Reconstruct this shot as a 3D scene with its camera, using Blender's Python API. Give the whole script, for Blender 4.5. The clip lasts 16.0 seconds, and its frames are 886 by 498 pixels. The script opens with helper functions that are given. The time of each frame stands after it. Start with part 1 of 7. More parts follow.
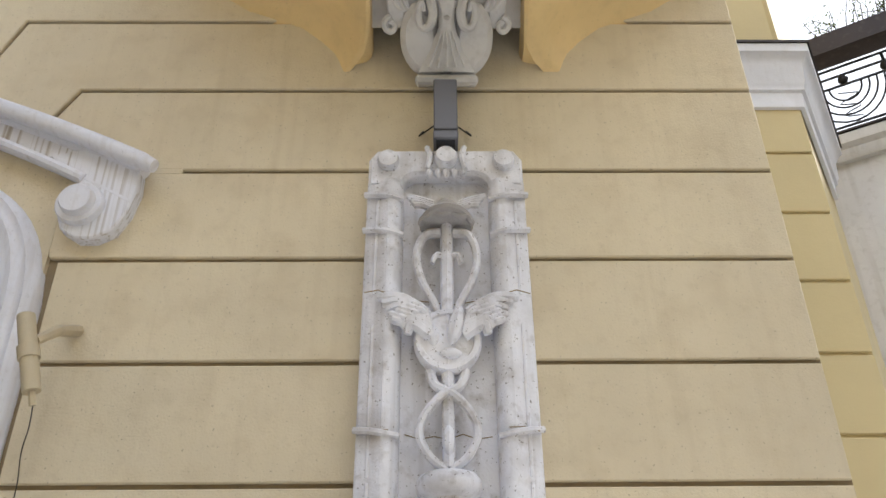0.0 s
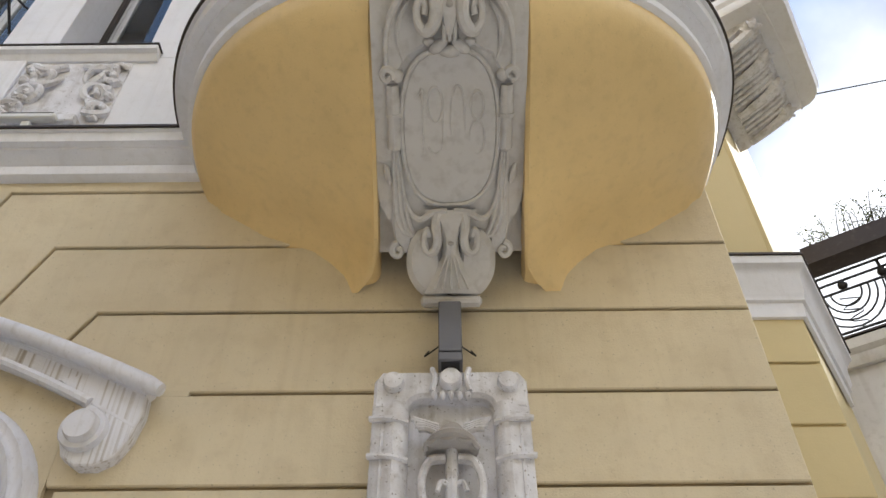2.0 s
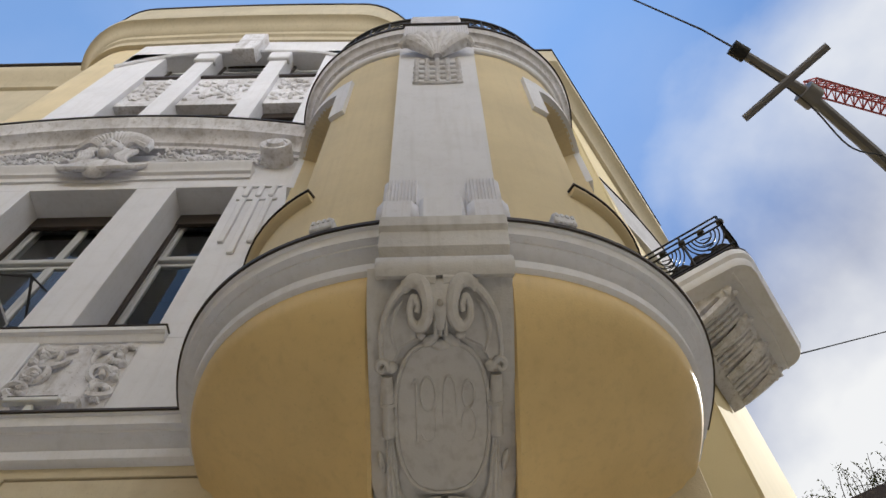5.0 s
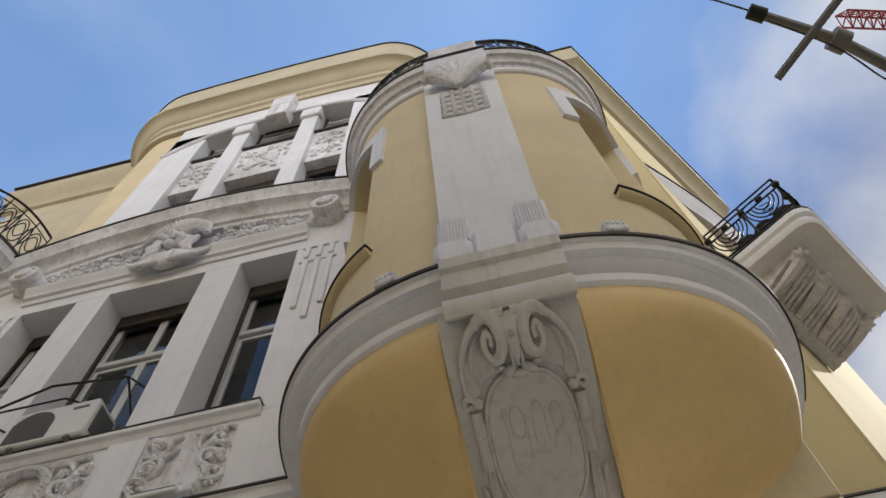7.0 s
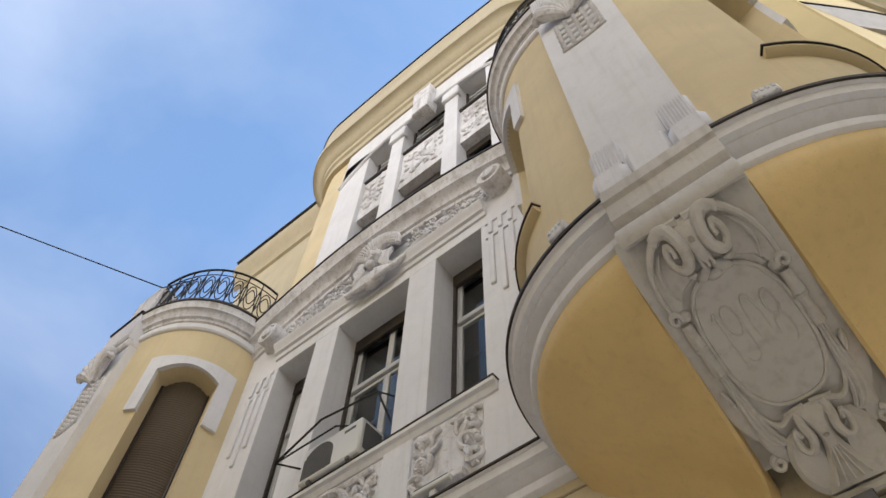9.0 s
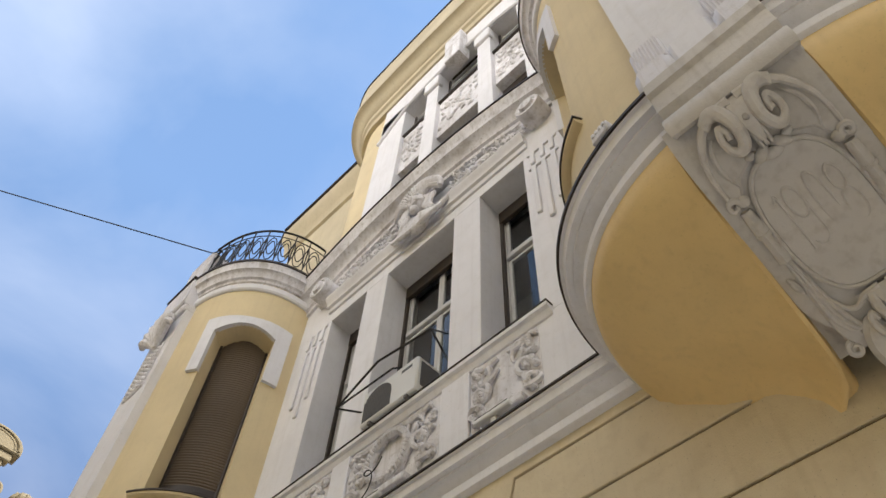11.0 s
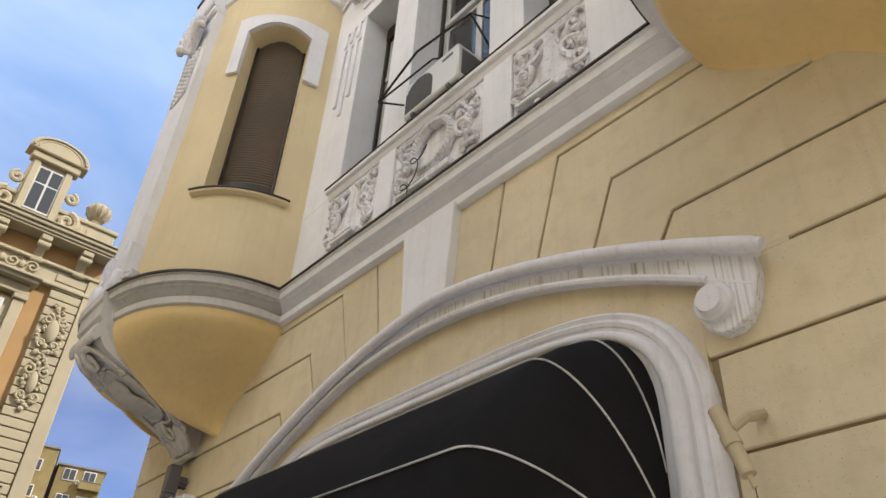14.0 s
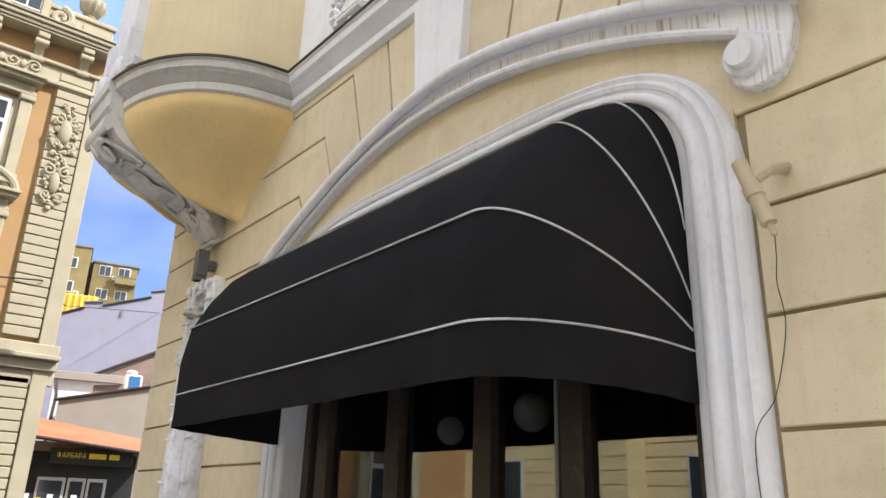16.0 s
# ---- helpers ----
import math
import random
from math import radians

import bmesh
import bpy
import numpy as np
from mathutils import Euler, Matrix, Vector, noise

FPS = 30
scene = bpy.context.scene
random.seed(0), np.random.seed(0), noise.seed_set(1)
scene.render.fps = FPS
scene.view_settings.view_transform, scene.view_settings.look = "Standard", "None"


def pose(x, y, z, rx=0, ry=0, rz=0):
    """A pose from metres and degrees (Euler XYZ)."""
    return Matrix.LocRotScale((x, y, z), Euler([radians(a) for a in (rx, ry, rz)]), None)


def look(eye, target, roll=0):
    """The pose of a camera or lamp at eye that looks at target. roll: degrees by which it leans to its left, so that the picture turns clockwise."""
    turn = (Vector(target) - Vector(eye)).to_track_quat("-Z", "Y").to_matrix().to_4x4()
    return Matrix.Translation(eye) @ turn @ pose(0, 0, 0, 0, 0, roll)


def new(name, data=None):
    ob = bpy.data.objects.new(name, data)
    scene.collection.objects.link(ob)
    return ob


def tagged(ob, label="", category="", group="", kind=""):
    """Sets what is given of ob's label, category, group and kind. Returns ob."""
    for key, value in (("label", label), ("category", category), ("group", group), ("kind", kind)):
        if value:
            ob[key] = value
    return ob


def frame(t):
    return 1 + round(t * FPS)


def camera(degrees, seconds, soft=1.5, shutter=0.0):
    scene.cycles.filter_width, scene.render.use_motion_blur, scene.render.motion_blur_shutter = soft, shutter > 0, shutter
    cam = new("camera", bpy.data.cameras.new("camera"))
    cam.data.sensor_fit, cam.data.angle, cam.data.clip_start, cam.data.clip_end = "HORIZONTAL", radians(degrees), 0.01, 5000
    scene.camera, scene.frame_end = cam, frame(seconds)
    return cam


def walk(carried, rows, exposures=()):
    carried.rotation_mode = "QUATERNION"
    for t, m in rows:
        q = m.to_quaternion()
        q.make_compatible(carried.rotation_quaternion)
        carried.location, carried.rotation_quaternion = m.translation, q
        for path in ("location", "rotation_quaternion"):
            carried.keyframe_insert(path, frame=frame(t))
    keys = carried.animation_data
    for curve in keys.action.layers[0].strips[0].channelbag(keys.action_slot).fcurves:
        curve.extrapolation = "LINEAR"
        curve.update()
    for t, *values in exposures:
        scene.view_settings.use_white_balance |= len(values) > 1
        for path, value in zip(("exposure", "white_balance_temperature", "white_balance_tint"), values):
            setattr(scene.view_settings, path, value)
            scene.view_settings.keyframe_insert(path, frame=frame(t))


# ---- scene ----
cam = camera(61.0, 16.0)
PATH = [
    (0, (-0.054, -3.107, 1.789), (-0.032, -1.356, 2.755), -0.5),
    (0.5, (-0.042, -3.121, 1.814), (-0.027, -1.429, 2.881), -0.5),
    (1, (-0.036, -3.13, 1.845), (-0.027, -1.509, 3.016), -0.5),
    (1.5, (-0.023, -3.169, 1.862), (-0.023, -1.63, 3.14), -0.5),
    (2, (-0.022, -3.217, 1.873), (-0.027, -1.768, 3.252), -0.4),
    (2.5, (-0.026, -3.271, 1.886), (-0.027, -1.915, 3.355), -0.5),
    (3, (-0.01, -3.321, 1.912), (-0.011, -2.055, 3.461), -0.3),
    (3.5, (-0.002, -3.356, 1.895), (0.003, -2.196, 3.524), -0.6),
    (4, (0.006, -3.393, 1.88), (0.017, -2.334, 3.576), -1.1),
    (6.5, (0.01, -3.63, 1.865), (-0.032, -2.745, 3.658), -5.8),
    (7, (0.046, -3.658, 1.804), (-0.098, -2.782, 3.596), -4.8),
    (7.5, (0.133, -3.676, 1.769), (-0.153, -2.817, 3.552), -2.7),
    (8, (0.221, -3.667, 1.748), (-0.218, -2.849, 3.52), 0.2),
    (8.5, (0.278, -3.688, 1.722), (-0.292, -2.912, 3.475), 2.0),
    (11, (0.071, -3.412, 1.682), (-0.736, -2.691, 3.364), 3.8),
    (11.5, (0.037, -3.381, 1.666), (-0.834, -2.614, 3.294), 3.6),
    (12, (0.031, -3.351, 1.664), (-0.926, -2.532, 3.217), 3.6),
    (12.5, (0.017, -3.326, 1.643), (-1.024, -2.452, 3.111), 3.7),
    (13, (-0.015, -3.294, 1.648), (-1.141, -2.366, 3.016), 3.7),
    (13.5, (-0.045, -3.261, 1.642), (-1.249, -2.282, 2.904), 3.7),
    (14, (-0.066, -3.256, 1.624), (-1.337, -2.225, 2.775), 3.5),
    (14.5, (-0.095, -3.236, 1.606), (-1.425, -2.162, 2.644), 3.2),
    (15, (-0.113, -3.229, 1.598), (-1.499, -2.115, 2.513), 2.6),
    (15.5, (-0.146, -3.2, 1.577), (-1.58, -2.052, 2.368), 2.1),
    (16, (-0.176, -3.186, 1.533), (-1.647, -2.006, 2.199), 1.9),
]
walk(cam, [(t, look(eye, target, roll)) for t, eye, target, roll in PATH],
     exposures=[(0.0, 1.93, 5950, 10), (2.0, 1.78, 6150, 10), (3.5, 1.42, 6400, 10), (6.5, 0.90, 6450, 10), (7.5, 0.97, 6550, 10), (8.5, 1.17, 6650, 10), (11.0, 1.37, 6850, 10), (12.5, 1.44, 6900, 10),
                (14.5, 1.79, 6500, 10), (16.0, 2.15, 6100, 10)])

# ---- world, sun ----
SUN_DIR = Vector((0.69, 0.57, 0.82)).normalized()      # towards the sun, behind the corner of the house
world = bpy.data.worlds.new("sky")
scene.world = world
world.use_nodes = True
wn, wl = world.node_tree.nodes, world.node_tree.links
sky = wn.new("ShaderNodeTexSky")
sky.sky_type, sky.sun_disc = "NISHITA", False
sky.sun_elevation = math.asin(SUN_DIR.z)
sky.sun_rotation = math.atan2(SUN_DIR.x, SUN_DIR.y)
sky.dust_density, sky.ozone_density, sky.air_density = 0.0, 3.0, 0.6
wc = wn.new("ShaderNodeTexCoord")
wm = wn.new("ShaderNodeMapping")
wm.inputs["Scale"].default_value = (1.0, 1.0, 1.6)
wl.new(wc.outputs["Generated"], wm.inputs["Vector"])
cloud = wn.new("ShaderNodeTexNoise")
cloud.inputs["Scale"].default_value, cloud.inputs["Detail"].default_value = 2.1, 7.0
cloud.inputs["Roughness"].default_value, cloud.inputs["Distortion"].default_value = 0.5, 0.3
wl.new(wm.outputs["Vector"], cloud.inputs["Vector"])
drift = wn.new("ShaderNodeVectorMath")                 # the cloud bank lies over the street to the east
drift.operation = "DOT_PRODUCT"
drift.inputs[1].default_value = (0.75, -0.20, -1.39)
wl.new(wc.outputs["Generated"], drift.inputs[0])
summed = wn.new("ShaderNodeMath")
lifted = wn.new("ShaderNodeMath")
lifted.inputs[1].default_value = 0.72
wl.new(drift.outputs["Value"], lifted.inputs[0])
wl.new(cloud.outputs["Fac"], summed.inputs[0]), wl.new(lifted.outputs["Value"], summed.inputs[1])
wr = wn.new("ShaderNodeValToRGB")
wr.color_ramp.elements[0].position, wr.color_ramp.elements[1].position = 0.12, 0.54
wr.color_ramp.elements[0].color, wr.color_ramp.elements[1].color = (0.0, 0.0, 0.0, 1), (0.95, 0.95, 0.95, 1)
wl.new(summed.outputs["Value"], wr.inputs["Fac"])
wx = wn.new("ShaderNodeMix")
wx.data_type = "RGBA"
fill_cloud = wn.new("ShaderNodeMix")                         # unseen cloud to the front left, brightened to light the house front
fill_cloud.data_type = "RGBA"
fill_cloud.inputs["A"].default_value, fill_cloud.inputs["B"].default_value = (3.9, 3.9, 3.85, 1), (13.2, 12.9, 12.7, 1)
ahead = wn.new("ShaderNodeMapRange")
ahead.inputs["From Min"].default_value, ahead.inputs["From Max"].default_value = 0.0, 0.8
front = wn.new("ShaderNodeVectorMath")
front.operation = "DOT_PRODUCT"
front.inputs[1].default_value = (-0.62, -0.78, 0.0)
wl.new(wc.outputs["Generated"], front.inputs[0])
wl.new(front.outputs["Value"], ahead.inputs["Value"])
wl.new(ahead.outputs["Result"], fill_cloud.inputs["Factor"]), wl.new(fill_cloud.outputs["Result"], wx.inputs["B"])
tint = wn.new("ShaderNodeMix")                          # a slightly greener blue, as the hazy spring sky has it
tint.data_type, tint.blend_type = "RGBA", "MULTIPLY"
tint.inputs["Factor"].default_value = 1.0
depth = wn.new("ShaderNodeMix")                         # deep blue low down, a paler veil high up
depth.data_type = "RGBA"
depth.inputs["A"].default_value, depth.inputs["B"].default_value = (0.215, 0.325, 0.465, 1), (1.85, 2.06, 1.95, 1)
height = wn.new("ShaderNodeVectorMath")
height.operation = "DOT_PRODUCT"
height.inputs[1].default_value = (-0.25, 0.0, 0.97)
veil = wn.new("ShaderNodeMapRange")
veil.inputs["From Min"].default_value, veil.inputs["From Max"].default_value = 0.62, 0.94
wl.new(wc.outputs["Generated"], height.inputs[0]), wl.new(height.outputs["Value"], veil.inputs["Value"])
wl.new(veil.outputs["Result"], depth.inputs["Factor"]), wl.new(depth.outputs["Result"], tint.inputs["B"])
wl.new(sky.outputs["Color"], tint.inputs["A"])
wisps = wn.new("ShaderNodeMapRange")                    # thin wisps over the rest of the sky
wisps.inputs["From Min"].default_value, wisps.inputs["From Max"].default_value = 0.40, 0.68
wisps.inputs["To Min"].default_value, wisps.inputs["To Max"].default_value = 0.03, 0.16
wl.new(cloud.outputs["Fac"], wisps.inputs["Value"])
cover = wn.new("ShaderNodeMath")
cover.operation = "MAXIMUM"
wl.new(wr.outputs["Color"], cover.inputs[0]), wl.new(wisps.outputs["Result"], cover.inputs[1])
wl.new(cover.outputs["Value"], wx.inputs["Factor"]), wl.new(tint.outputs["Result"], wx.inputs["A"])
wl.new(wx.outputs["Result"], wn["Background"].inputs["Color"])
wn["Background"].inputs["Strength"].default_value = 0.115
sun = new("sun", bpy.data.lights.new("sun", "SUN"))
sun.data.energy, sun.data.angle, sun.data.color = 1.75, radians(0.5), (1.0, 0.95, 0.86)
sun.matrix_world = look(SUN_DIR * 60, (0, 0, 0))


# ---- materials ----
def material(name, col, rough=0.85, metal=0.0, coarse=1.2, vary=0.10, stain=(0.3, 0.26, 0.2), stained=0.12, streak=0.0,
             bump=0.12, grain=90.0, island=0.0, spec=0.35, sheen=0.0, speck=0.0, drip=1.6):
    """Base colour, a slow cloudy variation, stains, upright streaks and a fine relief, all at world size."""
    m = bpy.data.materials.new(name)
    m.use_nodes = True
    n, l = m.node_tree.nodes, m.node_tree.links
    b = n["Principled BSDF"]
    geo = n.new("ShaderNodeNewGeometry")

    def noise_at(scale, detail, squash=None):
        t = n.new("ShaderNodeTexNoise")
        t.inputs["Scale"].default_value, t.inputs["Detail"].default_value = scale, detail
        src = geo.outputs["Position"]
        if squash:
            mp = n.new("ShaderNodeMapping")
            mp.inputs["Scale"].default_value = squash
            l.new(src, mp.inputs["Vector"])
            src = mp.outputs["Vector"]
        l.new(src, t.inputs["Vector"])
        return t.outputs["Fac"]

    def ramp(fac, lo, hi, c0, c1):
        r = n.new("ShaderNodeValToRGB")
        e = r.color_ramp.elements
        e[0].position, e[1].position, e[0].color, e[1].color = lo, hi, (*c0, 1), (*c1, 1)
        l.new(fac, r.inputs["Fac"])
        return r.outputs["Color"]

    def mix(fac, a, c, how="MIX"):
        x = n.new("ShaderNodeMix")
        x.data_type, x.blend_type = "RGBA", how
        for socket, v in (("Factor", fac), ("A", a), ("B", c)):
            if isinstance(v, (int, float)):
                x.inputs[socket].default_value = v
            elif isinstance(v, tuple):
                x.inputs[socket].default_value = (*v, 1)
            else:
                l.new(v, x.inputs[socket])
        return x.outputs["Result"]

    def scaled(fac, k):
        q = n.new("ShaderNodeMath")
        q.operation = "MULTIPLY"
        l.new(fac, q.inputs[0])
        q.inputs[1].default_value = k
        return q.outputs["Value"]

    dark, light = tuple(c * (1 - vary) for c in col), tuple(min(1, c * (1 + vary)) for c in col)
    c = ramp(noise_at(coarse, 6), 0.3, 0.7, dark, light)
    c = mix(scaled(ramp(noise_at(coarse * 14, 5), 0.55, 0.8, (0, 0, 0), (1, 1, 1)), stained), c, stain)
    c = mix(scaled(ramp(noise_at(coarse * 0.35, 4), 0.5, 0.75, (0, 0, 0), (1, 1, 1)), stained * 0.8), c, stain)
    if streak:
        c = mix(scaled(ramp(noise_at(9, 4, (drip, drip, 0.09)), 0.52, 0.72, (0, 0, 0), (1, 1, 1)), streak), c, stain)
    if speck:
        c = mix(scaled(ramp(noise_at(70, 2), 0.66, 0.72, (0, 0, 0), (1, 1, 1)), speck), c, (0.12, 0.09, 0.06))
        c = mix(scaled(ramp(noise_at(4.5, 8), 0.5, 0.66, (0, 0, 0), (1, 1, 1)), speck * 0.45), c, stain)
    if island:
        obj = n.new("ShaderNodeObjectInfo")
        c = mix(island, c, ramp(obj.outputs["Random"], 0, 1, dark, light))
    l.new(c, b.inputs["Base Color"])
    b.inputs["Roughness"].default_value, b.inputs["Metallic"].default_value = rough, metal
    b.inputs["Specular IOR Level"].default_value = spec
    if sheen:
        b.inputs["Sheen Weight"].default_value = sheen
    if bump:
        h = n.new("ShaderNodeMath")
        l.new(noise_at(grain, 5), h.inputs[0]), l.new(scaled(noise_at(grain / 12, 3), 2.5), h.inputs[1])
        bp = n.new("ShaderNodeBump")
        bp.inputs["Strength"].default_value, bp.inputs["Distance"].default_value = bump, 0.01
        l.new(h.outputs["Value"], bp.inputs["Height"]), l.new(bp.outputs["Normal"], b.inputs["Normal"])
    return m


PLASTER = material("yellow_plaster", (0.675, 0.585, 0.415), vary=0.11, stained=0.30, streak=0.20, speck=0.6, island=0.35, stain=(0.40, 0.30, 0.17), bump=0.28)
TOWER = material("ochre_plaster", (0.80, 0.595, 0.285), rough=0.5, vary=0.08, stained=0.12, streak=0.12, speck=0.12, stain=(0.42, 0.31, 0.15), bump=0.14)
DRUM = material("pale_ochre_plaster", (0.72, 0.60, 0.375), rough=0.75, vary=0.07, stained=0.12, streak=0.12, speck=0.1, stain=(0.45, 0.36, 0.22), bump=0.14)
WHITE = material("white_painted_plaster", (0.80, 0.80, 0.835), vary=0.05, stained=0.12, streak=0.12, speck=0.15, stain=(0.40, 0.37, 0.33))
STONE = material("weathered_grey_stone", (0.63, 0.61, 0.59), vary=0.10, stained=0.25, streak=0.22, stain=(0.24, 0.20, 0.16), bump=0.25)
RELIEF = material("dusty_stucco_relief", (0.78, 0.775, 0.81), vary=0.13, stained=0.55, streak=0.35, speck=0.7, stain=(0.27, 0.23, 0.19), bump=0.3)
HOOD = material("streaked_white_stucco", (0.78, 0.78, 0.83), vary=0.06, stained=0.18, streak=0.2, speck=0.15, drip=2.6, stain=(0.33, 0.26, 0.19), bump=0.2)
FASCIA = material("dripping_white_stucco", (0.78, 0.78, 0.83), vary=0.06, stained=0.15, streak=0.75, drip=6.0, stain=(0.30, 0.24, 0.18), bump=0.2)
LEAD = material("dark_sheet_metal", (0.06, 0.05, 0.045), rough=0.5, metal=0.6, vary=0.25, bump=0.1)
IRON = material("black_wrought_iron", (0.025, 0.024, 0.024), rough=0.5, metal=0.5, vary=0.3, bump=0.2)
AWNING = material("black_awning_canvas", (0.012, 0.0115, 0.0125), rough=0.85, vary=0.2, stained=0.05, stain=(0.08, 0.07, 0.06), bump=0.25, grain=400, coarse=2.5, sheen=0.0, spec=0.12)
PIPING = material("white_piping", (0.55, 0.55, 0.56), rough=0.7, vary=0.25, stained=0.85, stain=(0.08, 0.08, 0.08), coarse=4)
LAMP = material("grey_metal_lamp", (0.15, 0.15, 0.165), rough=0.45, metal=0.4, vary=0.1, bump=0.05)
BROWN = material("brown_roller_slats", (0.15, 0.115, 0.085), rough=0.55, vary=0.12, bump=0.05)
WOOD = material("dark_brown_joinery", (0.035, 0.024, 0.018), rough=0.4, vary=0.2, bump=0.1)
FRAME = material("white_window_joinery", (0.52, 0.52, 0.52), rough=0.5, vary=0.06, stained=0.15, bump=0.05)
# near-black colour that stands in for the shade of unlit interiors
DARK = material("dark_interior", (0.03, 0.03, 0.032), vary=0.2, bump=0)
ROAD = material("asphalt", (0.11, 0.107, 0.10), vary=0.2, bump=0.3, coarse=0.5)
# paleness raised so the pavement bounces light up to the bowls
PAVE = material("pavement_stone", (0.60, 0.57, 0.52), vary=0.12, stained=0.2, island=0.5, bump=0.2)
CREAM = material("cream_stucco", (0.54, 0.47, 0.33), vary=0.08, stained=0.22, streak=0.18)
PEACH = material("peach_plaster", (0.36, 0.22, 0.10), vary=0.06, stained=0.08)
CREAMY = material("pale_yellow_plaster", (0.63, 0.52, 0.29), vary=0.05, stained=0.05, streak=0.04, stain=(0.5, 0.4, 0.25), bump=0.12)
GROUT = material("grimy_joint", (0.30, 0.23, 0.14), vary=0.25, stained=0.3, stain=(0.10, 0.08, 0.06), bump=0.2)
WGLASS = material("dark_pane", (0.03, 0.035, 0.045), rough=0.06, vary=0.1, stained=0, bump=0, spec=0.6)
FARCREAM = material("weathered_cream_stucco", (0.37, 0.32, 0.225), vary=0.08, stained=0.15, streak=0.12)
LILAC = material("lilac_plaster", (0.26, 0.25, 0.31), vary=0.05, stained=0.06)
BEIGE = material("beige_plaster", (0.33, 0.29, 0.25), vary=0.06, stained=0.12)
OLIVE = material("olive_brick_cladding", (0.20, 0.155, 0.065), vary=0.12)
OCHRE = material("ochre_panel", (0.66, 0.40, 0.08), vary=0.08)
TILE = material("orange_roof_tile", (0.45, 0.17, 0.08), vary=0.15, bump=0.4, grain=20)
APPLIANCE = material("white_plastic", (0.72, 0.72, 0.70), rough=0.4, vary=0.03, stained=0.05, bump=0)
GRILLE = material("grey_grille", (0.12, 0.12, 0.12), rough=0.5, vary=0.1, bump=0)
TUBE = material("beige_metal_tube", (0.50, 0.42, 0.28), rough=0.5, vary=0.1, stained=0.2, streak=0.2)
CABLE = material("black_cable", (0.02, 0.02, 0.02), rough=0.6, bump=0)
ZINC = material("galvanised_steel", (0.20, 0.19, 0.18), rough=0.5, metal=0.5, vary=0.15)
REDSTEEL = material("red_painted_steel", (0.35, 0.06, 0.05), rough=0.5, vary=0.1)
RUST = material("weathered_brown_tile", (0.24, 0.17, 0.14), vary=0.2, stained=0.3, stain=(0.10, 0.07, 0.06), bump=0.4, grain=20)
HAT = material("weathered_dark_stucco", (0.42, 0.395, 0.37), vary=0.2, stained=0.5, stain=(0.15, 0.12, 0.10), bump=0.3)
LEAF = material("young_leaves", (0.12, 0.15, 0.05), vary=0.3, bump=0)
GLOBE = material("opal_glass_globe", (0.65, 0.65, 0.63), rough=0.25, vary=0.02, stained=0, bump=0)
SIGNRED = material("blue_notice", (0.05, 0.18, 0.42), vary=0.1, bump=0)
YELLOW = material("yellow_lettering", (0.80, 0.62, 0.04), rough=0.6, vary=0.05, bump=0)
GLASS = bpy.data.materials.new("window_glass")
GLASS.use_nodes = True
gb = GLASS.node_tree.nodes["Principled BSDF"]
gb.inputs["Base Color"].default_value = (0.80, 0.84, 0.84, 1)
gb.inputs["Transmission Weight"].default_value, gb.inputs["Roughness"].default_value, gb.inputs["IOR"].default_value = 1.0, 0.0, 1.33

SHOPGLASS = GLASS.copy()                                # coated, strongly mirroring shop glass
SHOPGLASS.name = "coated_shop_glass"
SHOPGLASS.node_tree.nodes["Principled BSDF"].inputs["IOR"].default_value = 2.0


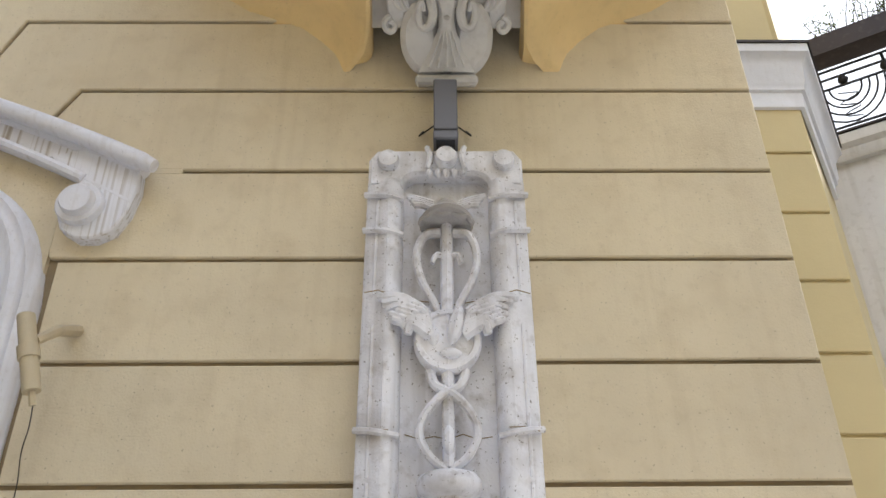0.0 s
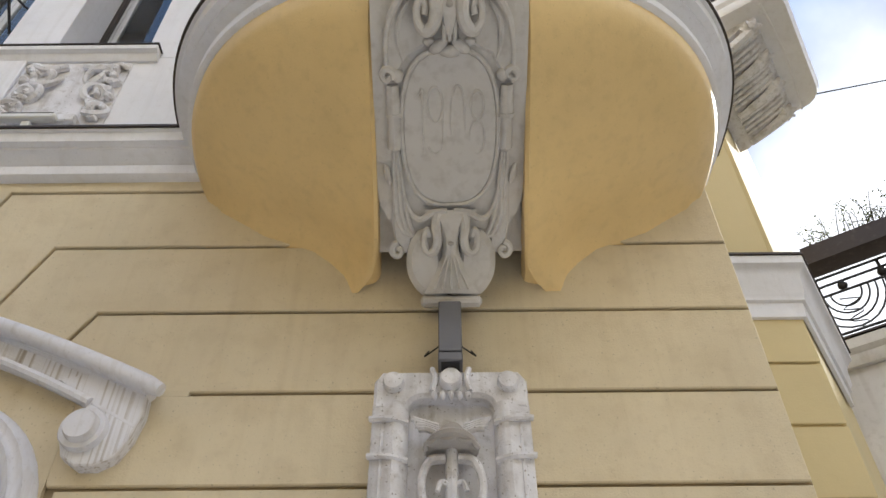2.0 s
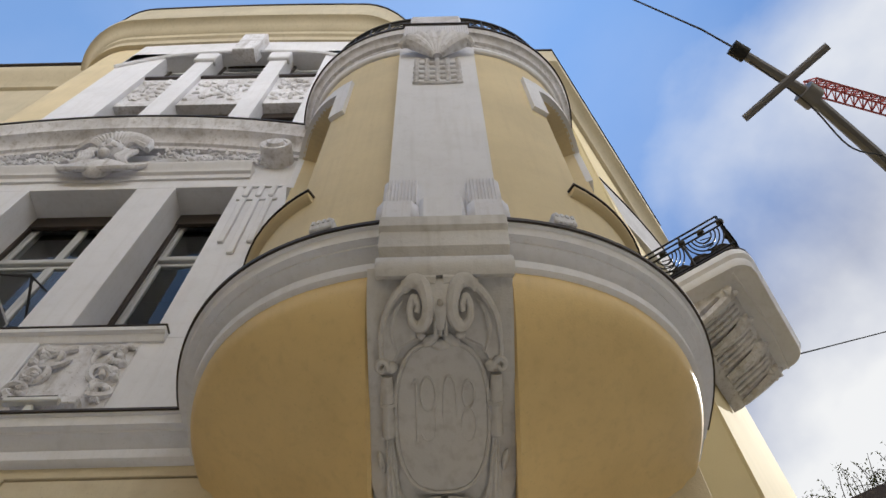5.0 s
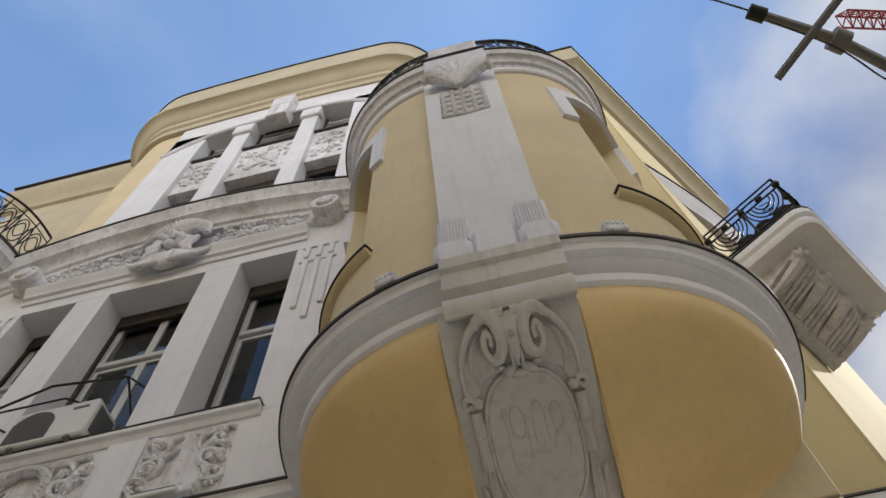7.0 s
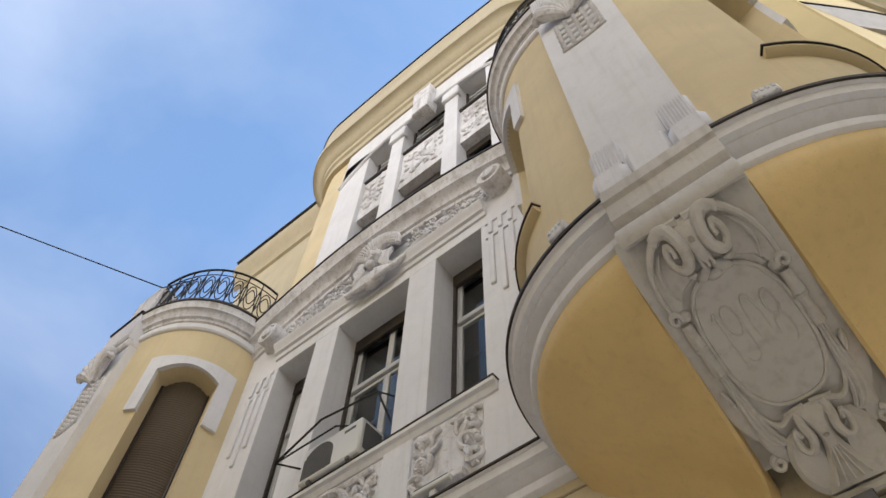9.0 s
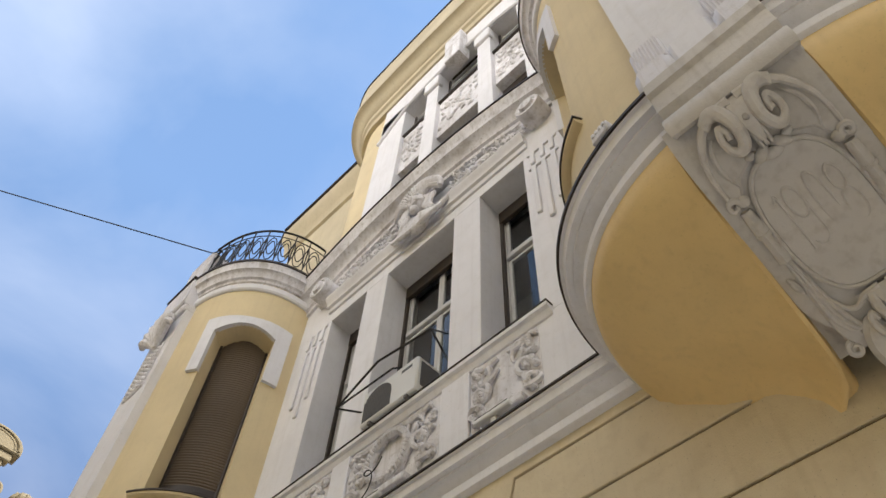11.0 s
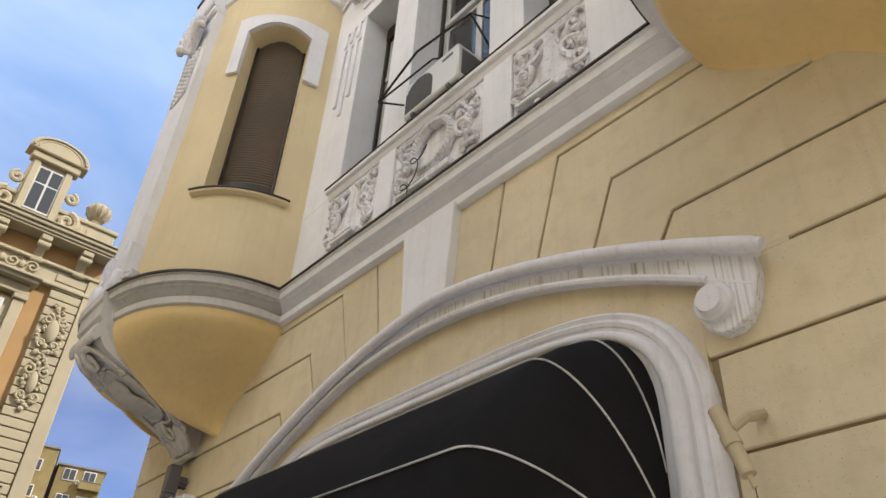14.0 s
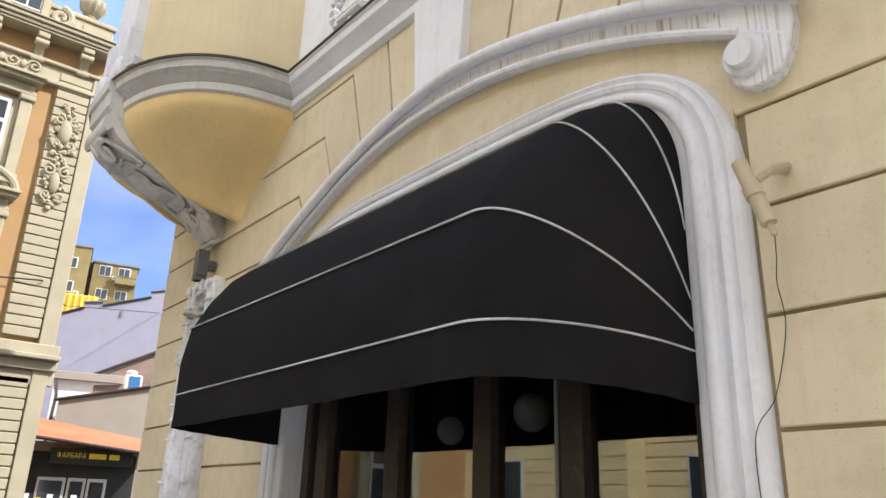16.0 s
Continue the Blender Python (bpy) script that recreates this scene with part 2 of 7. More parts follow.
# ---- building blocks ----
class Shape:
    """Vertices and faces of one mesh."""

    def __init__(self):
        self.v, self.f = [], []

    def add(self, verts, faces):
        k = len(self.v)
        self.v += [tuple(p) for p in verts]
        self.f += [tuple(i + k for i in f) for f in faces]
        return self

    def box(self, x0, x1, y0, y1, z0, z1, c=0.006):
        """A box with chamfered edges."""
        x0, x1, y0, y1, z0, z1 = min(x0, x1), max(x0, x1), min(y0, y1), max(y0, y1), min(z0, z1), max(z0, z1)
        c = min(c, (x1 - x0) * 0.3, (y1 - y0) * 0.3, (z1 - z0) * 0.3)
        lo, hi, vs, idx = (x0, y0, z0), (x1, y1, z1), [], {}
        for s in ((i, j, k) for i in (0, 1) for j in (0, 1) for k in (0, 1)):
            for a in range(3):
                p = [(hi[d] if s[d] else lo[d]) + (0 if d == a else (-c if s[d] else c)) for d in range(3)]
                idx[s, a] = len(vs)
                vs.append(p)
        fs = []
        for a in range(3):
            o = [d for d in range(3) if d != a]
            for side in (0, 1):
                ring = []
                for i, j in ((0, 0), (1, 0), (1, 1), (0, 1)):
                    s = [0, 0, 0]
                    s[a], s[o[0]], s[o[1]] = side, i, j
                    ring.append(idx[tuple(s), a])
                fs.append(ring)
            for i in (0, 1):
                for j in (0, 1):
                    s0, s1 = [0, 0, 0], [0, 0, 0]
                    s0[o[0]], s0[o[1]], s1[o[0]], s1[o[1]] = i, j, i, j
                    s1[a] = 1
                    s0, s1 = tuple(s0), tuple(s1)
                    fs.append([idx[s0, o[0]], idx[s1, o[0]], idx[s1, o[1]], idx[s0, o[1]]])
        for s in ((i, j, k) for i in (0, 1) for j in (0, 1) for k in (0, 1)):
            fs.append([idx[s, 0], idx[s, 1], idx[s, 2]])
        return self.add(vs, fs)

    def prism(self, poly, y0, y1, c=0.0):
        """A flat piece: outline in x and z, from its front y0 back to y1; c: chamfer of the front edge."""
        rings = []
        if c:
            rings = [[(x, y0, z) for x, z in inset(poly, c)], [(x, y0 + c, z) for x, z in poly], [(x, y1, z) for x, z in poly]]
        else:
            rings = [[(x, y0, z) for x, z in poly], [(x, y1, z) for x, z in poly]]
        return self.rings(rings, closed=True, caps=True)

    def rings(self, rings, closed=True, caps=False, loop=False):
        """Skins rows of points with quads."""
        n, k = len(rings[0]), len(rings)
        fs = []
        for r in range(k if loop else k - 1):
            a, b = r * n, ((r + 1) % k) * n
            for i in range(n if closed else n - 1):
                j = (i + 1) % n
                fs.append((a + i, a + j, b + j, b + i))
        if caps and not loop:
            fs += [tuple(range(n)), tuple(range((k - 1) * n, k * n))]
        return self.add([p for r in rings for p in r], fs)

    def sweep(self, frames, profile, closed=True, caps=True, loop=False):
        """profile: pairs (out, up); frames: triples origin, out, up."""
        return self.rings([[o + n * a + u * b for a, b in profile] for o, n, u in frames], closed, caps, loop)

    def tube(self, pts, r, sides=7, caps=True):
        pts = [Vector(p) for p in pts]
        rings, last = [], None
        for i, p in enumerate(pts):
            d = (pts[min(i + 1, len(pts) - 1)] - pts[max(i - 1, 0)]).normalized()
            ref = last if last is not None else (Vector((0, 1, 0)) if abs(d.y) < 0.9 else Vector((1, 0, 0)))
            a = (ref - d * ref.dot(d)).normalized()
            last = a
            b = d.cross(a)
            rr = r(i / max(1, len(pts) - 1)) if callable(r) else r
            rings.append([p + (a * math.cos(t) + b * math.sin(t)) * rr for t in [2 * math.pi * k / sides for k in range(sides)]])
        return self.rings(rings, True, caps)

    def lathe(self, profile, centre, axis=(0, 0, 1), sides=20):
        """profile: pairs (radius, height along the axis)."""
        q = Vector(axis).to_track_quat("Z", "Y").to_matrix()
        c = Vector(centre)
        rings = [[c + q @ Vector((r * math.cos(t), r * math.sin(t), h)) for t in [2 * math.pi * k / sides for k in range(sides)]] for r, h in profile]
        return self.rings(rings, True, True)

    def blob(self, centre, size, turn=(0, 0, 0), sides=8, rows=5):
        m = Euler(turn).to_matrix()
        c = Vector(centre)
        rings = []
        for i in range(rows + 1):
            ph = math.pi * (0.06 + 0.88 * i / rows)
            rings.append([c + m @ Vector((size[0] * math.sin(ph) * math.cos(t), size[1] * math.sin(ph) * math.sin(t), size[2] * math.cos(ph)))
                          for t in [2 * math.pi * k / sides for k in range(sides)]])
        return self.rings(rings, True, True)

    def mapped(self, fn):
        self.v = [tuple(fn(*p)) for p in self.v]
        return self


def inset(poly, d):
    """The outline moved inwards by d."""
    area = sum(poly[i][0] * poly[(i + 1) % len(poly)][1] - poly[(i + 1) % len(poly)][0] * poly[i][1] for i in range(len(poly)))
    s = 1 if area > 0 else -1
    out, n = [], len(poly)
    for i in range(n):
        p, q, r = Vector(poly[i - 1]), Vector(poly[i]), Vector(poly[(i + 1) % n])
        e, f = (q - p).normalized(), (r - q).normalized()
        a, b = Vector((-e.y, e.x)) * s, Vector((-f.y, f.x)) * s
        k = (a + b) / max(0.3, 1 + a.dot(b))
        out.append((q.x + k.x * d, q.y + k.y * d))
    return out


def part(name, shape, mat, parent=None, label="", smooth=38, normals=True):
    """Links a shape as one mesh object under a thing or a part."""
    me = bpy.data.meshes.new(name)
    me.from_pydata(shape.v, [], shape.f)
    if normals:
        bm = bmesh.new()
        bm.from_mesh(me)
        bmesh.ops.recalc_face_normals(bm, faces=bm.faces)
        bm.to_mesh(me)
        bm.free()
    me.materials.append(mat)
    if smooth:
        me.polygons.foreach_set("use_smooth", [True] * len(me.polygons))
        me.set_sharp_from_angle(angle=radians(smooth))
    me.update()
    ob = new(name, me)
    if parent:
        ob.parent = parent
    if label:
        ob["label"] = label
    return ob


def thing(name, label, category, group="", kind="", at=(0, 0, 0)):
    """An empty at the thing's base, for parts given in world places."""
    ob = tagged(new(name), label, category, group, kind)
    ob.empty_display_size = 0.1
    return ob


def arc(c, r, a0, a1, n):
    """Points (x, z) on a circle, degrees."""
    return [(c[0] + r * math.cos(radians(a0 + (a1 - a0) * i / n)), c[1] + r * math.sin(radians(a0 + (a1 - a0) * i / n))) for i in range(n + 1)]


def spiral(c, r0, r1, a0, turns, n):
    out = []
    for i in range(n + 1):
        t = i / n
        a, r = radians(a0 + 360 * turns * t), r0 + (r1 - r0) * t
        out.append((c[0] + r * math.cos(a), c[1] + r * math.sin(a)))
    return out


def smooth_line(pts, n):
    """Points on a soft curve through the given ones."""
    p = [Vector(q) for q in pts]
    p = [p[0] * 2 - p[1]] + p + [p[-1] * 2 - p[-2]]
    out = []
    for i in range(1, len(p) - 2):
        for k in range(n):
            t = k / n
            out.append(0.5 * ((2 * p[i]) + (p[i + 1] - p[i - 1]) * t + (2 * p[i - 1] - 5 * p[i] + 4 * p[i + 1] - p[i + 2]) * t * t
                              + (3 * p[i] - p[i - 1] - 3 * p[i + 1] + p[i + 2]) * t ** 3))
    out.append(p[-2])
    return out


def text_shape(words, height, width, depth):
    """Letters of the built-in font as a shape in x and z, centred, standing proud to -y."""
    cu = bpy.data.curves.new("letters", "FONT")
    cu.body, cu.align_x, cu.align_y, cu.extrude = words, "CENTER", "CENTER", depth
    ob = new("letters", cu)
    me = bpy.data.meshes.new_from_object(ob)
    xs, ys = [v.co.x for v in me.vertices], [v.co.y for v in me.vertices]
    kx, ky = width / max(1e-6, max(xs) - min(xs)), height / max(1e-6, max(ys) - min(ys))
    mx, my = (max(xs) + min(xs)) / 2, (max(ys) + min(ys)) / 2
    sh = Shape().add([((v.co.x - mx) * kx, -v.co.z, (v.co.y - my) * ky) for v in me.vertices], [tuple(f.vertices) for f in me.polygons])
    bpy.data.objects.remove(ob)
    bpy.data.meshes.remove(me)
    bpy.data.curves.remove(cu)
    return sh


XC = -4.20            # the middle of the front
OFF = -8.40           # from one tower to the other
GROOVES = [0.40, 0.91, 1.41, 1.92, 2.42, 2.94, 3.45, 3.95, 4.47, 4.97, 5.46]
END = 1.65            # end of the front on the side of the corner
X, Y, Z = Vector((1, 0, 0)), Vector((0, 1, 0)), Vector((0, 0, 1))


def mirrored(x):
    return 2 * XC - x


def door_curve(hw, top, spring, n=4.5, steps=40, foot=0.0):
    """A basket arch on legs, from one foot to the other: points (x, z) and outward directions."""
    pts = [(XC + hw, foot + (spring - foot) * i / 6) for i in range(6)]
    for i in range(steps + 1):
        a = math.pi * i / steps
        c, s = math.cos(a), math.sin(a)
        pts.append((XC + hw * math.copysign(abs(c) ** (2 / n), c), spring + (top - spring) * abs(s) ** (2 / n)))
    pts += [(XC - hw, foot + (spring - foot) * i / 6) for i in range(5, -1, -1)]
    return pts


def hood_top(x):
    return 4.69 - 0.158 * abs(x + 4.02) ** 1.65


def hood_low(x):
    return min(4.485 - 0.107 * (x - XC) ** 2, hood_top(x) - 0.10)


# ---- ground, street ----
sh = Shape()
sh.add([(-900, -900, -0.14), (900, -900, -0.14), (900, 900, -0.14), (-900, 900, -0.14)], [(0, 1, 2, 3)])
part("road", sh, ROAD, normals=False)
tagged(bpy.data.objects["road"], "grey asphalt street in front of the house", "road", kind="structure")
# out of view; its pale colour serves as a reflector from below
tagged(part("pavement", Shape().box(-12, 5, -4.6, 0.3, -0.3, -0.002, 0.02), PAVE), "pale stone pavement along the house front", "pavement", kind="structure")

# ---- ground-floor front wall ----
front = tagged(new("wall_front"), "yellow rusticated plaster front wall with a wide arched opening", "wall", kind="structure")
DOOR_IN = door_curve(2.02, 3.80, 2.90, 5.0)
sh = Shape()
sh.box(XC + 2.1, END, 0.025, 0.5, 0, 5.62, 0.004)
sh.box(mirrored(END), XC - 2.1, 0.025, 0.5, 0, 5.62, 0.004)
top_arch = [p for p in door_curve(2.1, 3.95, 2.90) if p[1] >= 2.9]
top_arch = [(XC + 2.1, 2.9)] + [p for p in top_arch if abs(p[0] - XC) < 2.099] + [(XC - 2.1, 2.9)]
sh.rings([[(x, 0.025, z), (x, 0.025, 5.62), (x, 0.5, 5.62), (x, 0.5, z)] for x, z in top_arch], True, True)
part("wall_core", sh, GROUT, front)


def block(poly, proud=0.0):
    for flip in (False, True):
        q = [(mirrored(x), z) for x, z in poly][::-1] if flip else poly
        part("plaster_block", Shape().prism(inset(q, 0.011), proud, 0.03, 0.006), PLASTER, front, smooth=0)


for lo, hi in zip([0.0] + GROOVES[:6], GROOVES[:7]):
    block([(END, lo), (END, hi), (-1.82, hi), (-1.82, lo)])
block([(END, 3.45), (END, 3.95), (-1.31, 3.95), (-2.05, 3.95), (-1.86, 3.45)])
block([(END, 3.95), (END, 4.47), (-1.93, 4.47), (-2.08, 4.20), (-1.95, 3.95)])
block([(END, 4.47), (END, 4.97), (-2.34, 4.97), (-2.58, 4.35), (-2.06, 4.24), (-1.93, 4.47)])
block([(END, 4.97), (END, 5.46), (-2.79, 5.46), (-3.06, 4.50), (-2.58, 4.35), (-2.34, 4.97)])
block([(END, 5.46), (END, 5.62), (-3.34, 5.62), (-3.52, 4.60), (-3.06, 4.50), (-2.79, 5.46)])
block([(-3.34, 5.62), (-3.92, 5.62), (-3.95, 4.62), (-3.52, 4.60)])
part("groove_filling", Shape().box(-1.95, -1.31, -0.001, 0.03, 3.935, 3.965, 0.001), PLASTER, front)
part("groove_filling", Shape().box(mirrored(-1.95), mirrored(-1.31), -0.001, 0.03, 3.935, 3.965, 0.001), PLASTER, front)
xs = [XC - 2.34 + 4.68 * i / 40 for i in range(41)]
rows = []
for x in xs:
    u = min(1, abs(x - XC) / 2.36)
    zf = 2.90 + 1.14 * (1 - u ** 5) ** (1 / 5)
    rows.append([(x, -0.003, zf - 0.12), (x, -0.003, max(zf, hood_low(x)) + 0.12), (x, 0.03, max(zf, hood_low(x)) + 0.12), (x, 0.03, zf - 0.12)])
part("plaster_spandrel", Shape().rings(rows, True, True), PLASTER, front)

# ---- keystone ----
tagged(part("keystone", Shape().prism([(XC - 0.34, 5.60), (XC + 0.34, 5.60), (XC + 0.27, 4.70), (XC - 0.27, 4.70)], -0.09, 0.0, 0.008), WHITE),
       "smooth white keystone block over the arched hood", "keystone", kind="structure")

# ---- moulded door surround ----
surround = thing("door_surround", "white moulded stucco surround of the wide shop arch", "surround", kind="structure")
frames = []
for i, (x, z) in enumerate(DOOR_IN):
    a, b = Vector(DOOR_IN[max(i - 1, 0)]), Vector(DOOR_IN[min(i + 1, len(DOOR_IN) - 1)])
    d = (b - a).normalized()
    frames.append((Vector((x, 0, z)), Vector((d.y, 0, -d.x)) * (1 - 0.28 * abs(d.x)), -Y))
prof = [(0, -0.30), (0, 0.01), (0.02, 0.03), (0.075, 0.045), (0.08, 0.06), (0.10, 0.085), (0.135, 0.09), (0.165, 0.075), (0.17, 0.058), (0.20, 0.058), (0.205, 0.075),
        (0.235, 0.085), (0.25, 0.065), (0.27, 0.06), (0.30, 0.075), (0.33, 0.055), (0.345, 0.0), (0.345, -0.03)]
part("moulding", Shape().sweep(frames, prof), HOOD, surround, smooth=50)

# ---- curved hood over the arch ----
hood = thing("door_hood", "white stucco curved hood with scroll ends and dirt streaks", "hood", kind="structure")
xs = [XC - 2.70 + 5.40 * i / 64 for i in range(65)]
frames = []
for x in xs:
    frames.append((Vector((x, 0, hood_low(x))), -Y, Z * ((hood_top(x) - hood_low(x)) / 0.34)))
prof = [(-0.01, 0), (0.06, 0), (0.08, 0.015), (0.08, 0.035), (0.055, 0.05), (0.055, 0.21), (0.075, 0.225), (0.08, 0.25), (0.115, 0.265), (0.12, 0.285), (0.15, 0.295), (0.165, 0.315), (0.155, 0.335), (0.12, 0.35), (-0.01, 0.35)]
part("curved_moulding", Shape().sweep(frames, prof), HOOD, hood, smooth=50)
for flip in (1, -1):
    def at(x):
        return x if flip == 1 else mirrored(x)
    edge = [(-1.95, 3.99), (-1.75, 4.045), (-1.485, 3.895), (-1.480, 3.80), (-1.505, 3.67), (-1.555, 3.57), (-1.635, 3.525), (-1.72, 3.525), (-1.80, 3.575), (-1.835, 3.66), (-1.815, 3.75), (-1.76, 3.82), (-1.84, 3.905)]
    part("scroll", Shape().prism([(at(x), z) for x, z in edge] if flip == 1 else [(at(x), z) for x, z in edge][::-1], -0.078, 0.0, 0.008), FASCIA, hood, "white scroll end with dirt drips")
    c = (at(-1.725), 0, 3.70)
    disc = Shape().lathe([(0.112, 0.0), (0.112, 0.105), (0.106, 0.115), (0.082, 0.115), (0.078, 0.145), (0.072, 0.155), (0.001, 0.158)], c, (0, -1, 0), 32)
    part("scroll_eye", disc, HOOD, hood)
frames = [(Vector((x, 0, hood_low(x))), -Y, Z * ((hood_top(x) - hood_low(x)) / 0.34)) for x in xs]
part("fascia", Shape().sweep(frames, [(-0.01, 0.052), (0.0585, 0.052), (0.0585, 0.222), (-0.01, 0.222)]), FASCIA, hood, "white fascia with brown dirt drips")
for flip in (1, -1):
    run = [(XC + flip * (2.80 * i / 40), i / 40) for i in range(41)]
    roll = [(x, -0.125, hood_top(x) - 0.025) for x, q in run]
    end = Vector(roll[-1])
    part("top_roll", Shape().tube(roll, lambda q: 0.046 if q < 0.985 else 0.034, 10), HOOD, hood, "rounded top roll with dirt drips")
    part("roll_back", Shape().tube([(x, -0.05, z - 0.005) for x, y, z in roll[:-1]], 0.047, 8), HOOD, hood)
    part("under_bead", Shape().tube([(x, -0.078, hood_low(x) + 0.012) for x, q in run[:36]], 0.026, 8), HOOD, hood)

# ---- black awning ----
awning = thing("awning", "black canvas hooped awning with white piped seams", "awning")
HOOPS = [(1.02, 2.30, 2.35), (1.02, 2.35, 2.62), (0.97, 2.40, 2.90), (0.84, 2.46, 3.15), (0.68, 2.51, 3.37), (0.54, 2.56, 3.49), (0.32, 2.72, 3.65), (0.15, 2.92, 3.74), (0.0, 3.25, 3.79)]


def hoop(k, steps=20):
    """A rounded U: up one end, round the corner, along the front and back."""
    reach, foot, top = HOOPS[k]
    ry = 0.93
    run = []
    for rx, hw in ((0.58 - 0.03 * k, 2.03), (0.14, 2.10)):
        half = [(hw, (1 - ry) * i / 5) for i in range(5)]
        half += [(hw - rx + rx * math.cos(a), 1 - ry + ry * math.sin(a)) for a in [math.pi / 2 * i / steps for i in range(steps + 1)]]
        half += [((hw - rx) * (1 - i / 8), 1.0) for i in range(1, 9)]
        run.append(half)
    full = run[0] + [(-x, r) for x, r in run[1][-2::-1]]
    return [(XC + x, -0.02 - reach * r, foot + (top - foot) * r) for x, r in full]


sh = Shape()
top_rows = [[(XC + 2.08, 0.10, HOOPS[k][1])] + hoop(k) for k in range(len(HOOPS))]
sh.rings(top_rows, False)
sh.rings([[(XC + (x - XC) * 0.996, y * 0.985 + 0.004, z - 0.006) for x, y, z in r] for r in top_rows], False)
part("canopy", sh, AWNING, awning, smooth=60, normals=False)
low = [(x, y - 0.004 * math.sin(i * 0.9), z - 0.245 + 0.002 * math.sin(i * 1.7)) for i, (x, y, z) in enumerate(top_rows[0])]
sh = Shape().rings([top_rows[0], [(x, (y + q[1]) / 2 - 0.006 * math.sin(i * 0.7), (z + q[2]) / 2) for i, ((x, y, z), q) in enumerate(zip(top_rows[0], low))], low], False)
sh.rings([[(XC + (x - XC) * 0.996, y + 0.008, z) for x, y, z in top_rows[0]], [(XC + (x - XC) * 0.996, y + 0.008, z) for x, y, z in low]], False)
part("valance", sh, AWNING, awning, smooth=60, normals=False)
for k in (0, 2, 5, 7):
    pts = [Vector(p) for p in hoop(k)]
    part("piping", Shape().tube([p + Vector((0, -0.008, 0.006)) for p in pts], 0.0062, 6), PIPING, awning, "worn white piping")

# ---- shop front under the awning ----
shop = thing("shop_front", "dark brown timber shop front with tall glass panes", "shop front", kind="structure")
# inside faces coloured near-black in place of indoor shade
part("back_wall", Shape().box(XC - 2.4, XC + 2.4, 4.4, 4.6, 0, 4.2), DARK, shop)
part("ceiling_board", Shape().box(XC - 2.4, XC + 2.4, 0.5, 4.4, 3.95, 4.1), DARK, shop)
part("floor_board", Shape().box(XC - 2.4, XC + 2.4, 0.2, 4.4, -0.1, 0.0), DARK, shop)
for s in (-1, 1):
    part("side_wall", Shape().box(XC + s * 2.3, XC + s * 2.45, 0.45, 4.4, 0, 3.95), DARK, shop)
POSTS = [-1.96, -1.70, -0.69, 0.305, 1.07, 1.93]
for i, p in enumerate(POSTS):
    w = 0.05 if i in (0, 5) else 0.085
    part("post", Shape().box(XC + p - w, XC + p + w, 0.16, 0.30, 0, 3.86, 0.012), WOOD, shop)
part("steel_edge", Shape().box(XC + 0.955, XC + 0.98, 0.15, 0.20, 0, 3.8, 0.004), ZINC, shop)
for z in (0.12, 2.62, 3.80):
    part("rail", Shape().box(XC - 2.0, XC + 2.0, 0.20, 0.28, z - 0.06, z + 0.06, 0.008), WOOD, shop)
for a, b in zip(POSTS, POSTS[1:]):
    for z0, z1 in ((0.18, 2.56), (2.68, 3.74)):
        g = part("pane", Shape().box(XC + a + 0.07, XC + b - 0.07, 0.235, 0.243, z0, z1, 0.001), SHOPGLASS, shop)
        g.visible_shadow = False
for x, y, z, r in ((-5.44, 1.2, 2.24, 0.125), (-4.32, 1.08, 2.30, 0.15), (-4.95, 2.2, 2.26, 0.13)):
    lamp = thing("pendant_lamp", "white opal glass globe pendant inside the shop", "lamp", "globe pendants in the shop")
    part("globe", Shape().blob((x, y, z), (r, r, r), sides=18, rows=12), GLOBE, lamp)
    part("cord", Shape().tube([(x, y, z + r * 0.95), (x, y, 3.95)], 0.006, 5), CABLE, lamp)

# ---- first-floor cornice ----
CORNICE = [(0.0, 5.555), (0.040, 5.558), (0.062, 5.575), (0.066, 5.648), (0.058, 5.656), (0.012, 5.664), (0.010, 5.690), (0.040, 5.704), (0.062, 5.735), (0.105, 5.752), (0.118, 5.756), (0.120, 5.772), (0.165, 5.782), (0.178, 5.852), (0.20, 5.857), (0.20, 5.875), (0.0, 5.90)]
cornice = thing("cornice", "white moulded cornice above the ground floor", "cornice", kind="structure")
run = [(Vector((x, 0, 0)), -Y, Z) for x in (-1.5, -2.5, -4.2, -6.0, -6.9)]
part("moulding", Shape().sweep(run, CORNICE), WHITE, cornice)
part("flashing", Shape().box(-6.9, -1.5, -0.217, 0.0, 5.868, 5.890, 0.003), LEAD, cornice)


# ---- corner towers ----
TA, TB = 1.60, 1.35      # half width and depth of a tower's wall


def ell(a, b, az, z, cx=0.0, n=2.4):
    """A point on the tower's plan, a slightly squared ellipse."""
    s, c = math.sin(radians(az)), math.cos(radians(az))
    return Vector((cx + a * math.copysign(abs(s) ** (2 / n), s), -b * math.copysign(abs(c) ** (2 / n), c), z))


def ell_out(a, b, az, n=2.4):
    s, c = math.sin(radians(az)), math.cos(radians(az))
    k = 2 * (n - 1) / n
    return Vector((math.copysign(abs(s) ** k, s) / a, -math.copysign(abs(c) ** k, c) / b, 0)).normalized()


CURVE = smooth_line([Vector((-0.05, 4.45)), Vector((-0.18, 4.63)), Vector((-0.36, 4.78)), Vector((-0.70, 4.96)), Vector((-1.10, 5.11)), Vector((-1.38, 5.25)), Vector((-1.50, 5.42))], 10)
SPANS = [0.0]
for p0, p1 in zip(CURVE, CURVE[1:]):
    SPANS.append(SPANS[-1] + (p1 - p0).length)
LONG = SPANS[-1]


